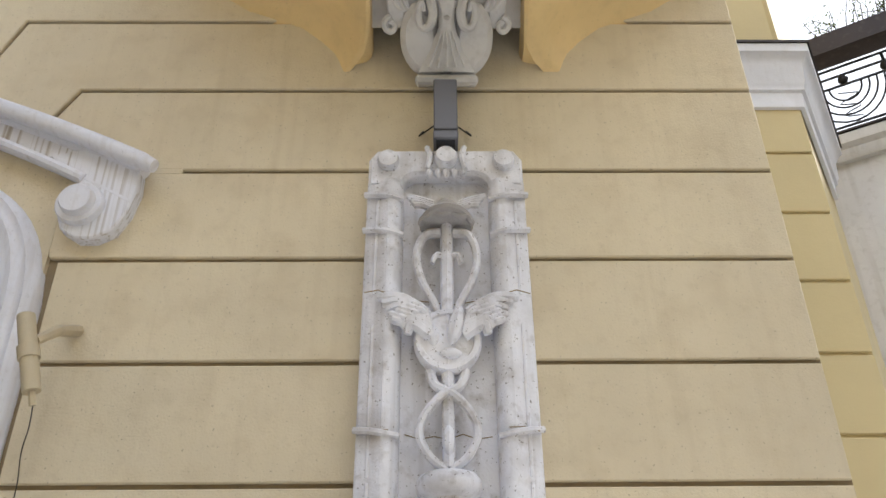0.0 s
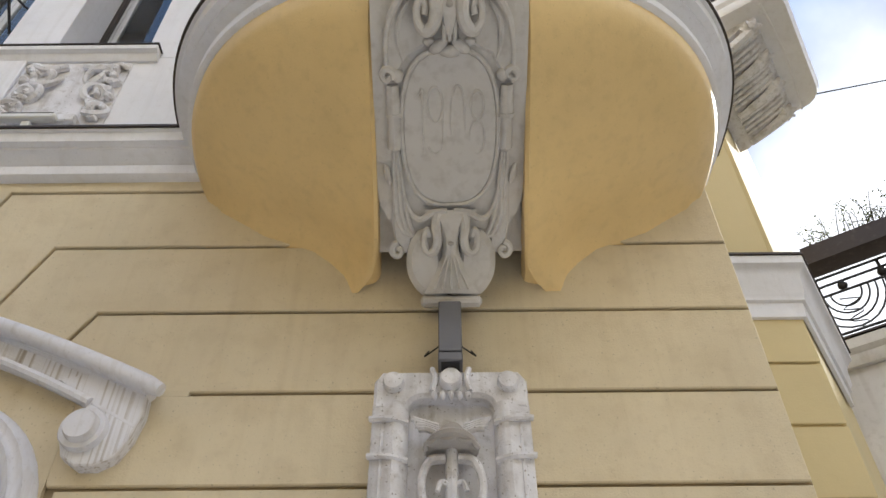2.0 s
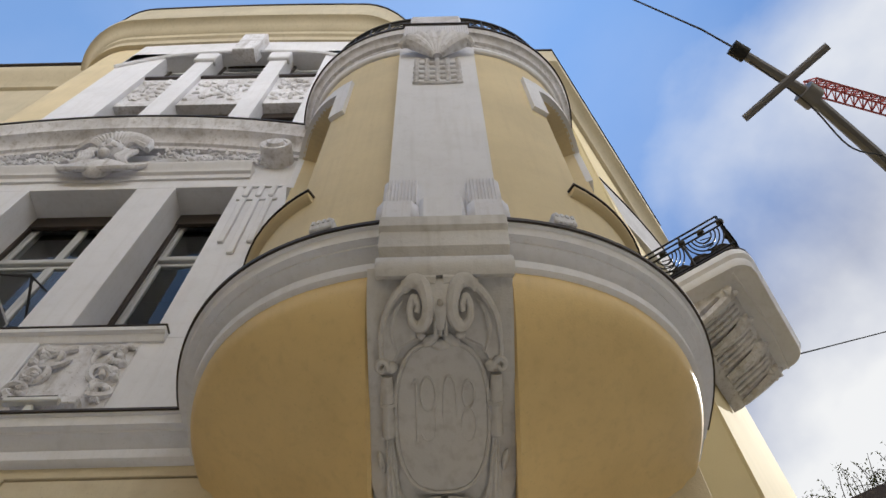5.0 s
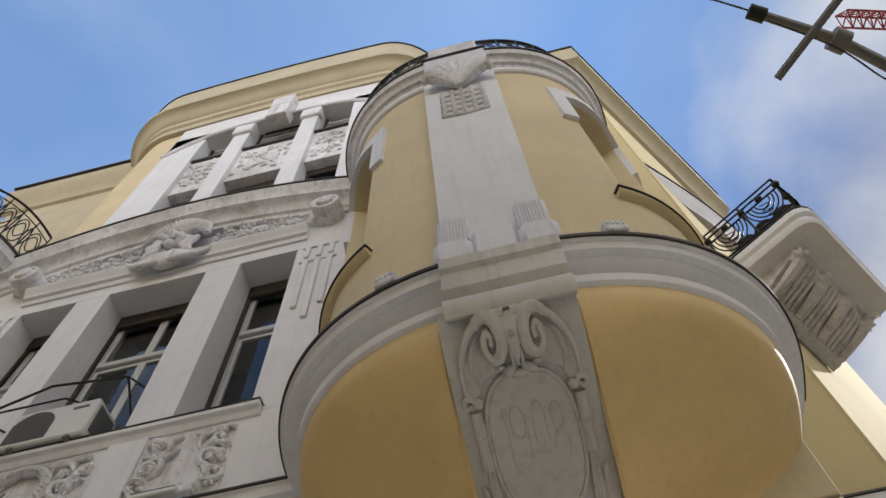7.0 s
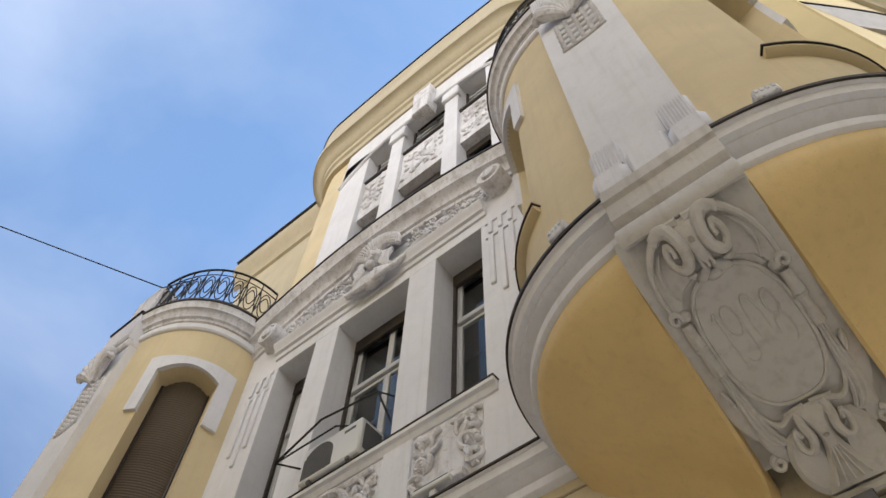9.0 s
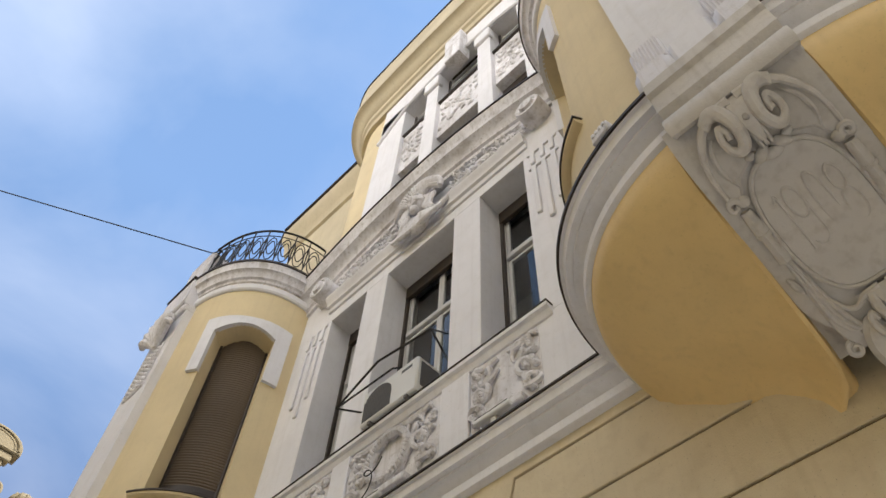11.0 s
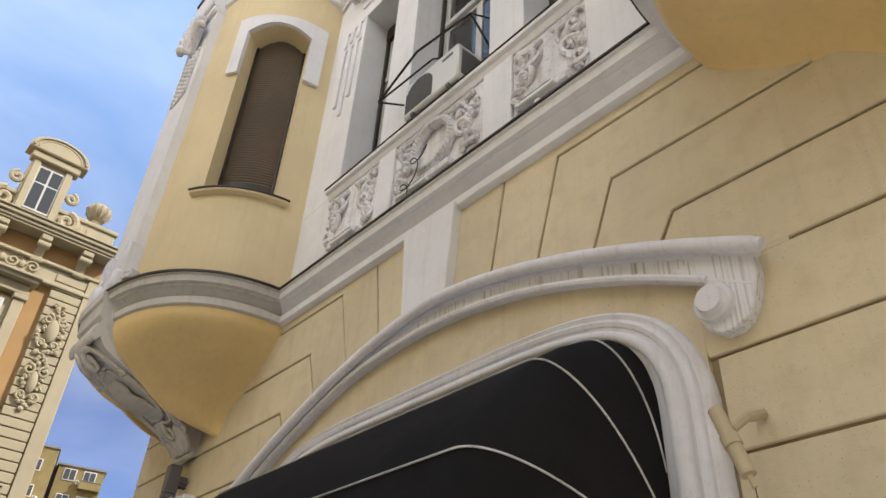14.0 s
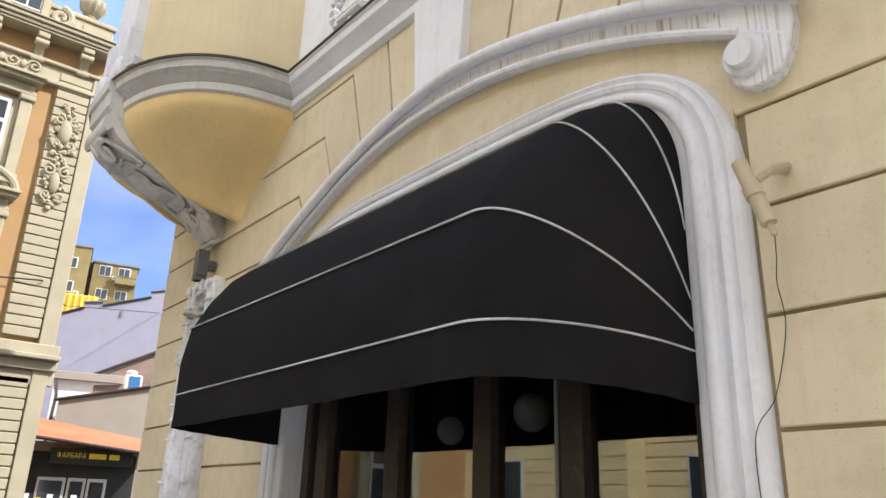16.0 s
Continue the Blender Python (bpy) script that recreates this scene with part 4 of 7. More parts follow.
        for j in range(11):
            orn.blob((x, -1.468, 10.16 - 0.083 * j), (0.030, 0.028, 0.036), sides=7, rows=4)
        part("bead_string", orn, RELIEF, pilaster)
    for j in range(5):
        part("bead_bar", Shape().tube([(cx - 0.25 + 0.05 * k, -1.465, 9.26 + 0.19 * j - 0.03 * math.sin(math.pi * k / 10)) for k in range(11)], 0.020, 6), RELIEF, pilaster)
    blk = Shape().box(cx - 0.40, cx + 0.40, -1.55, -1.1, 10.96, 11.60, 0.02)
    part("ribbed_block", blk, HOOD, t)
    for k in range(26):
        part("rib", Shape().box(cx - 0.385 + 0.0305 * k, cx - 0.370 + 0.0305 * k, -1.564, -1.54, 11.0, 11.53, 0.003), HOOD, t, smooth=0)
    part("block_flashing", Shape().box(cx - 0.42, cx + 0.42, -1.58, -1.1, 11.602, 11.63, 0.004), LEAD, t)
    # top cornice
    frames = [(ell(TA, TB, az, 0, cx), ell_out(TA, TB, az), Z) for az in [-93 + 186 * i / 72 for i in range(73)]]
    part("top_band", Shape().sweep(frames, [(-0.01, 11.02), (0.03, 11.025), (0.05, 11.05), (0.05, 11.15), (-0.01, 11.16)]), WHITE, t)
    part("top_cornice", Shape().sweep(frames, [(-0.01, 11.22), (0.04, 11.22), (0.05, 11.26), (0.09, 11.28), (0.11, 11.36), (0.14, 11.40), (0.17, 11.41), (0.18, 11.52), (0.19, 11.56), (-0.2, 11.60)]), RELIEF, t, "grey weathered cornice")
    part("top_flashing", Shape().sweep(frames, [(-0.2, 11.602), (0.21, 11.562), (0.21, 11.60), (-0.2, 11.63)]), LEAD, t)
    # balcony on the roof of the tower
    az = lambda q: 8 + 80 * q
    on = lambda s, q, z: ell(TA + 0.08, TB + 0.08, s * az(q), z, cx)
    for s in (-1, 1):
        for z, r in ((11.76, 0.012), (12.66, 0.022), (12.50, 0.01)):
            part("rail", Shape().tube([on(s, i / 24, z) for i in range(25)], r, 6), IRON, t, "black wrought-iron rail")
        for i in range(9):
            part("baluster", Shape().tube([on(s, i / 8, z) for z in (11.60, 12.66)], 0.012, 6), IRON, t)
        for i in range(8):
            part("ring", Shape().tube([on(s, (i + 0.5 + 0.36 * math.cos(u)) / 8, 12.12 + 0.33 * math.sin(u)) for u in [2 * math.pi * k / 16 for k in range(17)]], 0.010, 5, False), IRON, t)
            part("curl", Shape().tube([on(s, (i + k / 10) / 8, 11.84 + 0.50 * abs(math.sin(math.pi * k / 10))) for k in range(11)], 0.010, 5), IRON, t)
            part("curl", Shape().tube([on(s, (i + k / 10) / 8, 12.46 - 0.52 * abs(math.sin(math.pi * k / 10))) for k in range(11)], 0.010, 5), IRON, t)
    part("parapet_block", Shape().box(cx - 0.34, cx + 0.34, -1.48, -1.15, 11.62, 12.58, 0.03), RELIEF, t)
    return t


tower(0.04, True)
tower(OFF, False)


# ---- central bay, first floor ----
WINS = [(-6.05, -5.29), (-4.85, -3.57), (-3.11, -2.37)]
SILL, LINTEL = 7.08, 10.20
bay = tagged(new("wall_bay"), "white plaster wall of the middle bay with three tall windows", "wall", kind="structure")
edges = [(-6.95, WINS[0][0]), (WINS[0][1], WINS[1][0]), (WINS[1][1], WINS[2][0]), (WINS[2][1], -1.45)]
for x0, x1 in edges:
    part("pier", Shape().box(x0, x1, 0.0, 0.6, SILL - 0.05, LINTEL, 0.006), WHITE, bay)
part("parapet", Shape().box(-6.95, -1.45, 0.0, 0.6, 5.6, SILL - 0.05, 0.004), WHITE, bay)
part("lintel_wall", Shape().box(-6.95, -1.45, 0.0, 0.6, LINTEL, 11.32, 0.006), WHITE, bay)
# lining and rooms get their shade from the near-black colour
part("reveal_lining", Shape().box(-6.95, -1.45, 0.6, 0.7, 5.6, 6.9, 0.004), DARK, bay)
room = tagged(new("wall_rooms"), "rooms coloured near-black in place of shade behind the windows", "wall", kind="structure")
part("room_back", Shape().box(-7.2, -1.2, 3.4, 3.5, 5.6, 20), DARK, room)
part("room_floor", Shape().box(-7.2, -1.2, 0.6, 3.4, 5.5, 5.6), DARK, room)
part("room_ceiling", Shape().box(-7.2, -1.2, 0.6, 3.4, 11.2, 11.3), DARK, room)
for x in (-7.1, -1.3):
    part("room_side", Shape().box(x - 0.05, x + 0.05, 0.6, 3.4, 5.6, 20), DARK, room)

sill = thing("window_sill", "long white moulded sill under the three windows", "sill", kind="structure")
part("moulding", Shape().sweep([(Vector((x, 0, 0)), -Y, Z) for x in (-6.18, -4.2, -2.24)], [(-0.3, 6.96), (0.02, 6.96), (0.035, 6.98), (0.05, 7.02), (0.085, 7.035), (0.09, 7.075), (-0.3, 7.09)]), WHITE, sill)
part("flashing", Shape().box(-6.19, -2.23, -0.10, 0.0, 7.083, 7.095, 0.002), LEAD, sill)


def sash_window(k, x0, x1, z0, z1, y, open_leaf=False):
    w = tagged(new("window_%d" % k), "tall white timber window with dark glass" + (", one leaf tilted open" if open_leaf else ""), "window", kind="structure")
    f = Shape()
    f.box(x0, x0 + 0.07, y, y + 0.09, z0, z1), f.box(x1 - 0.07, x1, y, y + 0.09, z0, z1)
    f.box(x0 + 0.07, x1 - 0.07, y, y + 0.09, z0, z0 + 0.08), f.box(x0 + 0.07, x1 - 0.07, y, y + 0.09, z1 - 0.08, z1)
    part("window_frame", f, FRAME, w)
    zt = z0 + (z1 - z0) * 0.66
    part("transom", Shape().box(x0 + 0.07, x1 - 0.07, y - 0.03, y + 0.09, zt - 0.045, zt + 0.045, 0.012), FRAME, w)
    n = 2 if x1 - x0 > 1.0 else 1
    for a, b in ((z0 + 0.08, zt - 0.06), (zt + 0.06, z1 - 0.08)):
        for i in range(n):
            p0 = x0 + 0.07 + (x1 - x0 - 0.14) * i / n
            p1 = x0 + 0.07 + (x1 - x0 - 0.14) * (i + 1) / n
            s = Shape()
            s.box(p0, p0 + 0.05, y + 0.01, y + 0.06, a, b), s.box(p1 - 0.05, p1, y + 0.01, y + 0.06, a, b)
            s.box(p0 + 0.05, p1 - 0.05, y + 0.01, y + 0.06, a, a + 0.05), s.box(p0 + 0.05, p1 - 0.05, y + 0.01, y + 0.06, b - 0.05, b)
            part("sash", s, FRAME, w)
            g = part("pane", Shape().box(p0 + 0.05, p1 - 0.05, y + 0.03, y + 0.036, a + 0.05, b - 0.05, 0.001), GLASS, w)
            g.visible_shadow = False
    part("shutter_box", Shape().box(x0, x1, y - 0.06, y - 0.002, z1 - 0.26, z1, 0.006), WOOD, w, "dark brown roller shutter box")
    for x in (x0 + 0.03, x1 - 0.03):
        part("shutter_guide", Shape().box(x - 0.028, x + 0.028, y - 0.05, y - 0.002, z0, z1 - 0.262, 0.004), WOOD, w)
    return w


for k, (x0, x1) in enumerate(WINS):
    sash_window(k + 1, x0 - 0.02, x1 + 0.02, SILL + 0.02, LINTEL + 0.01, 0.42, k == 1)

# ---- fluted drops on the outer strips ----
for x in (-2.06, -6.34):
    d = thing("fluted_drop", "white relief of three upright bars on the bay's edge strip", "relief", "fluted drops", kind="structure")
    for i, l in enumerate((1.42, 1.66, 1.42)):
        part("bar", Shape().box(x - 0.185 + 0.15 * i, x - 0.115 + 0.15 * i, -0.035, 0.0, 10.12 - l, 10.12 - 0.34, 0.012), WHITE, d)
        part("bar_head", Shape().box(x - 0.185 + 0.15 * i, x - 0.115 + 0.15 * i, -0.035, 0.0, 10.12 - 0.26, 10.16, 0.012), WHITE, d)
    part("crossbar", Shape().box(x - 0.23, x + 0.23, -0.025, 0.0, 10.12 - 0.36, 10.12 - 0.30, 0.008), WHITE, d)
    part("crossbar", Shape().box(x - 0.23, x + 0.23, -0.025, 0.0, 10.13, 10.19, 0.008), WHITE, d)

# ---- frieze panels under the windows ----


def frieze_panel(x0, x1, seed):
    rnd = random.Random(seed)
    p = thing("frieze_panel", "white stucco relief panel with ribbons and a wreath" if x1 - x0 > 1 else "white stucco relief panel with curled ribbons and fruit", "relief", "relief panels under the windows", kind="structure")
    z0, z1 = 6.14, 6.93
    w, cx, cz = x1 - x0, (x0 + x1) / 2, (z0 + z1) / 2
    part("field", Shape().box(x0, x1, -0.012, 0.0, z0, z1, 0.004), RELIEF, p)
    sh = Shape()
    if w > 1:
        ring = [(cx + 0.27 * math.cos(a), -0.05, cz + 0.27 * math.sin(a)) for a in [2 * math.pi * i / 28 for i in range(29)]]
        sh.tube(ring, lambda q: 0.045 + 0.012 * math.sin(q * 60), 7, False)
        for i in range(40):
            a = 2 * math.pi * i / 40
            sh.blob((cx + 0.27 * math.cos(a), -0.085, cz + 0.27 * math.sin(a)), (0.05, 0.03, 0.022), (0, -a + 0.7, 0), 6, 4)
    for s in (-1, 1):
        for j in range(3):
            c = (cx + s * w * (0.24 + 0.08 * j), cz + 0.18 - 0.20 * j)
            pts = [(x, -0.03 - 0.02 * math.sin(i * 0.5), z) for i, (x, z) in enumerate(spiral(c, 0.13 - 0.02 * j, 0.03, 90 * j, s * 1.3, 22))]
            sh.tube(pts, lambda q: 0.016 + 0.016 * abs(math.sin(q * 7)), 6)
        for j in range(30):
            sh.blob((cx + s * w * rnd.uniform(0.30, 0.46), -0.03, rnd.uniform(z0 + 0.06, z1 - 0.06)), (rnd.uniform(0.03, 0.06), rnd.uniform(0.025, 0.05), rnd.uniform(0.02, 0.04)), (0, rnd.uniform(0, 3), 0), 6, 4)
        sh.tube(smooth_line([Vector((cx + s * 0.08 * w, -0.03, z1 - 0.07)), Vector((cx + s * 0.25 * w, -0.05, z1 - 0.13)), Vector((cx + s * 0.42 * w, -0.03, z1 - 0.05))], 8), 0.03, 6)
    part("ornament", sh, RELIEF, p)
    part("base_block", Shape().box(cx - 0.30 * min(w, 1), cx + 0.30 * min(w, 1), -0.10, 0.0, z0 - 0.04, z0 + 0.04, 0.01), RELIEF, p)
    return p


for k, (x0, x1) in enumerate(((-6.10, -5.22), (-4.90, -3.62), (-3.22, -2.42))):
    frieze_panel(x0, x1, 5 + k)
for x0, x1 in ((-5.22, -4.90), (-3.62, -3.22)):
    tagged(part("frieze_pier", Shape().box(x0 + 0.02, x1 - 0.02, -0.035, 0.0, 5.9, 6.96, 0.008), WHITE), "plain white pier between the relief panels", "pier", "piers between relief panels", kind="structure")

# ---- pediment over the windows ----
ped = thing("pediment", "white curved pediment with a moulded top and scroll ends", "pediment", kind="structure")
part("lower_moulding", Shape().sweep([(Vector((x, 0, 0)), -Y, Z) for x in (-6.15, -4.2, -2.27)], [(-0.1, 10.42), (0.03, 10.42), (0.04, 10.50), (0.08, 10.52), (0.09, 10.60), (0.13, 10.64), (0.14, 10.70), (-0.1, 10.72)]), WHITE, ped)


def ped_z(x):
    return 12.02 - 0.085 * (x - XC) ** 2


xs = [XC - 2.62 + 5.24 * i / 48 for i in range(49)]
part("curved_cornice", Shape().sweep([(Vector((x, 0, ped_z(x))), -Y, Z) for x in xs],
                                     [(-0.5, -0.52), (0.04, -0.52), (0.05, -0.45), (0.09, -0.43), (0.11, -0.34), (0.17, -0.28), (0.24, -0.25), (0.26, -0.12), (0.30, -0.06), (0.31, 0.0), (-0.5, 0.03)]), RELIEF, ped)
part("flashing", Shape().sweep([(Vector((x, 0, ped_z(x))), -Y, Z) for x in xs], [(-0.5, 0.032), (0.33, 0.002), (0.33, 0.03), (-0.5, 0.06)]), LEAD, ped)
for x in (-6.24, -2.02):
    part("scroll_end", Shape().lathe([(0.20, 0.0), (0.20, 0.25), (0.19, 0.27), (0.15, 0.27), (0.14, 0.25), (0.12, 0.25), (0.10, 0.30), (0.001, 0.31)], (x, 0, 10.94), (0, -1, 0), 24), RELIEF, ped)

vine = thing("vine_relief", "stucco relief of vines filling the curved pediment", "relief", kind="structure")
rnd = random.Random(3)
for s in (-1, 1):
    sh = Shape()
    for j in range(10):
        x = XC + s * (0.62 + 0.17 * j)
        top = ped_z(x) - 0.56
        c = (x, 10.78 + (top - 10.78) * (0.5 + 0.2 * math.sin(j * 2.1)))
        r = 0.10
        sh.tube([(px, -0.03, pz) for px, pz in spiral(c, r, 0.02, 90 * j, s * 1.2, 16)], 0.016, 5)
        for k in range(12):
            sh.blob((x + rnd.uniform(-0.1, 0.1), -0.03 - rnd.uniform(0, 0.03), rnd.uniform(10.76, max(10.8, top))), (rnd.uniform(0.03, 0.065), 0.028, rnd.uniform(0.014, 0.03)), (0, rnd.uniform(0, 3.1), 0), 6, 4)
    part("vine", sh, RELIEF, vine)
sh = Shape()
MX = XC + 0.06
sh.blob((MX, -0.16, 11.02), (0.155, 0.16, 0.23), sides=18, rows=14)                 # face
sh.blob((MX, -0.31, 11.01), (0.032, 0.045, 0.085), sides=8, rows=6)                 # nose
for s in (-1, 1):
    sh.blob((MX + s * 0.065, -0.285, 11.09), (0.055, 0.03, 0.018), (0, 0.25 * s, 0), 8, 5)    # brows
    sh.blob((MX + s * 0.075, -0.27, 10.97), (0.05, 0.04, 0.045), sides=8, rows=6)             # cheeks
    sh.blob((MX + s * 0.045, -0.285, 10.885), (0.055, 0.03, 0.020), (0, -0.4 * s, 0), 8, 5)   # moustache
sh.blob((MX, -0.24, 10.80), (0.075, 0.07, 0.09), sides=10, rows=7)
for i in range(17):                                                                  # turned-up brim, ribbed like a shell
    a = radians(-8 + 196 * i / 16)
    c, q = math.cos(a), math.sin(a)
    sh.tube(smooth_line([Vector((MX + 0.15 * c, -0.20, 11.10 + 0.14 * q)), Vector((MX + 0.27 * c, -0.27, 11.14 + 0.26 * q)), Vector((MX + 0.43 * c, -0.20, 11.13 + 0.42 * q))], 4), lambda k: 0.030 + 0.018 * k, 6)
rim = [(MX + 0.45 * math.cos(a), -0.18, 11.13 + 0.44 * math.sin(a)) for a in [radians(-12 + 204 * i / 24) for i in range(25)]]
sh.tube(rim, 0.042, 7)
for s in (-1, 1):                                                                    # locks and a swirling collar
    for j in range(5):
        x0 = 0.14 + 0.035 * j
        lock = [Vector((MX + s * x0, -0.19 + 0.01 * j, 11.08 - 0.02 * j)), Vector((MX + s * (x0 + 0.07), -0.20, 10.93)), Vector((MX + s * (x0 + 0.01), -0.20, 10.78 - 0.02 * j)), Vector((MX + s * (x0 + 0.10), -0.16, 10.64 - 0.03 * j)), Vector((MX + s * (x0 + 0.03), -0.15, 10.54 - 0.02 * j))]
        sh.tube(smooth_line(lock, 6), lambda k: 0.036 - 0.014 * k, 7)
    for j in range(5):
        wave = [Vector((MX + s * 0.05, -0.17, 10.68 - 0.06 * j)), Vector((MX + s * (0.22 + 0.02 * j), -0.19, 10.56 - 0.035 * j)), Vector((MX + s * (0.42 + 0.02 * j), -0.13, 10.55 + 0.01 * j)), Vector((MX + s * (0.58 + 0.03 * j), -0.09, 10.70 + 0.04 * j)), Vector((MX + s * (0.72 + 0.04 * j), -0.05, 10.78 + 0.05 * j))]
        sh.tube(smooth_line(wave, 6), lambda k: 0.046 - 0.026 * k, 7)
sh.blob((MX, -0.13, 10.55), (0.20, 0.10, 0.20), sides=12, rows=8)
tagged(part("mask_relief", sh, RELIEF), "weathered stucco mask with flowing locks at the middle of the pediment", "sculpture")

# ---- air conditioner on the sill ----
ac = thing("air_conditioner", "white outdoor air-conditioning unit standing on the window sill", "air conditioner")
ax0, ax1, az0, az1, ay0, ay1 = -4.70, -3.86, 7.09, 7.60, -0.14, 0.20
part("casing", Shape().box(ax0, ax1, ay0, ay1, az0 + 0.02, az1, 0.02), APPLIANCE, ac)
gc = (ax0 + 0.25, (az0 + az1) / 2)
mouth = [(gc[0] - 0.21, gc[1] - 0.19), (gc[0] + 0.21, gc[1] - 0.19)] + [(gc[0] + 0.21 * math.cos(radians(a)), gc[1] + 0.02 + 0.19 * math.sin(radians(a))) for a in range(0, 181, 15)]
part("fan_recess", Shape().prism(mouth, ay0 - 0.004, ay0 + 0.004), GRILLE, ac, "dark arched fan grille")
for i in range(15):
    x = gc[0] - 0.196 + 0.028 * i
    h = 0.02 + 0.19 * math.sqrt(max(0.0, 1 - ((x - gc[0]) / 0.21) ** 2))
    part("grille_bar", Shape().box(x - 0.003, x + 0.003, ay0 - 0.014, ay0 - 0.006, gc[1] - 0.185, gc[1] + h - 0.008, 0.001), ZINC, ac, smooth=0)
part("maker_mark", Shape().box(ax1 - 0.24, ax1 - 0.08, ay0 - 0.003, ay0 + 0.002, az1 - 0.12, az1 - 0.08, 0.001), GRILLE, ac)
side = Shape().box(ax1 - 0.001, ax1 + 0.006, ay0 + 0.05, ay1 - 0.04, az0 + 0.10, az1 - 0.06, 0.002)
part("side_vent", side, GRILLE, ac)
for x in (ax0 + 0.15, ax1 - 0.15):
    part("bracket_foot", Shape().box(x - 0.025, x + 0.025, ay0, 0.1, az0 - 0.01, az0 + 0.03, 0.004), ZINC, ac)
rail = thing("window_guard", "thin black iron window guard bar with diagonal stays", "railing")
part("top_bar", Shape().tube([(-5.04, -0.24, 7.56), (-4.3, -0.32, 7.68), (-3.58, -0.24, 7.68)], 0.014, 6), IRON, rail)
part("stay", Shape().tube([(-5.04, -0.24, 7.56), (-4.70, 0.36, 7.62)], 0.012, 6), IRON, rail)
part("stay", Shape().tube([(-5.04, -0.24, 7.56), (-4.45, 0.0, 7.95), (-4.2, 0.36, 8.1)], 0.012, 6), IRON, rail)
part("stay", Shape().tube([(-3.58, -0.24, 7.68), (-3.63, 0.40, 7.15)], 0.012, 6), IRON, rail)
part("stay", Shape().tube([(-3.58, -0.24, 7.68), (-3.66, 0.40, 8.15)], 0.010, 6), IRON, rail)
coil = thing("loose_cable", "loose black cable curl hanging at the relief panel", "cable")
part("cable", Shape().tube([(-4.55 + 0.09 * math.cos(a) + 0.02 * a, -0.16, 5.98 + 0.05 * a * 0.8 + 0.09 * math.sin(a)) for a in [0.35 * i for i in range(36)]], 0.006, 5), CABLE, coil)

# ---- upper floors of the bay, set back ----
upper = tagged(new("wall_upper"), "white plaster upper bay with arched windows under a rounded cornice", "wall", kind="structure")
UY = 0.50


def rounded(hw, y0, r, y_back, n=10, right=None):
    """A plan with rounded front corners: points and outward directions, from left to right."""
    right = right or hw
    out = [(Vector((XC - hw, y_back, 0)), -X)]
    for i in range(n + 1):
        a = radians(180 + 90 * i / n)
        out.append((Vector((XC - hw + r + r * math.cos(a), y0 + r + r * math.sin(a), 0)), Vector((math.cos(a), math.sin(a), 0))))
    for i in range(1, 24):
        out.append((Vector((XC - hw + r + (hw + right - 2 * r) * i / 24, y0, 0)), -Y))
    for i in range(n + 1):
        a = radians(270 + 90 * i / n)
        out.append((Vector((XC + right - r + r * math.cos(a), y0 + r + r * math.sin(a), 0)), Vector((math.cos(a), math.sin(a), 0))))
    out.append((Vector((XC + right, y_back, 0)), X))
    return out


def rise(x):
    return 0.55 * (1 - min(1, abs(x - XC) / 4.3) ** 2)


side_w = rounded(4.19, UY + 0.06, 1.10, 3.2, 10, 3.49)
for keep in (lambda p: p.x < XC - 2.5, lambda p: p.x > XC + 2.5):
    pts = [p for p, n in side_w if keep(p)]
    part("rounded_end", Shape().rings([[p + Z * 11.3 for p in pts], [p + Z * 22.0 for p in pts]], False), DRUM, upper)
UW = [(-6.0, -5.22), (-4.84, -3.60), (-3.22, -2.42)]
for x0, x1 in ((-6.85, UW[0][0]), (UW[0][1], UW[1][0]), (UW[1][1], UW[2][0]), (UW[2][1], -1.55)):
    part("pier", Shape().box(x0, x1, UY, UY + 0.5, 11.3, 19.3, 0.008), WHITE, upper)
for x0, x1 in UW:
    part("sill_wall", Shape().box(x0, x1, UY + 0.12, UY + 0.5, 11.3, 12.7, 0.008), WHITE, upper)
    part("spandrel", Shape().box(x0, x1, UY + 0.10, UY + 0.5, 15.60, 17.40, 0.008), RELIEF, upper)
    orn = Shape()
    for j in range(44):
        orn.blob((rnd.uniform(x0 + 0.08, x1 - 0.08), UY + 0.09, rnd.uniform(15.85, 17.25)), (rnd.uniform(0.05, 0.12), 0.04, rnd.uniform(0.03, 0.06)), (0, rnd.uniform(0, 3), 0), 6, 4)
    part("spandrel_relief", orn, RELIEF, upper)
    part("ledge", Shape().box(x0, x1, UY + 0.04, UY + 0.5, 17.402, 17.48, 0.01), LEAD, upper)
xs = [XC - 2.66 + 5.32 * i / 40 for i in range(41)]
part("arch_wall", Shape().rings([[(x, UY, 18.10 + 1.15 * (1 - (abs(x - XC) / 2.66) ** 3)), (x, UY, 20.9), (x, UY + 0.5, 20.9), (x, UY + 0.5, 18.10 + 1.15 * (1 - (abs(x - XC) / 2.66) ** 3))] for x in xs], True, True), WHITE, upper)
for x0, x1 in ((UW[0][1], UW[1][0]), (UW[1][1], UW[2][0])):
    part("pier_capital", Shape().box(x0 - 0.05, x1 + 0.05, UY - 0.08, UY + 0.1, 18.45, 18.95, 0.03), WHITE, upper)
part("key_block", Shape().prism([(XC - 0.28, 20.15), (XC + 0.28, 20.15), (XC + 0.24, 18.65), (XC - 0.24, 18.65)], UY - 0.24, UY + 0.1, 0.02), RELIEF, upper)
part("arch_rim", Shape().tube([(x, UY - 0.02, 18.10 + 1.15 * (1 - (abs(x - XC) / 2.66) ** 3)) for x in xs], 0.05, 7), WHITE, upper)
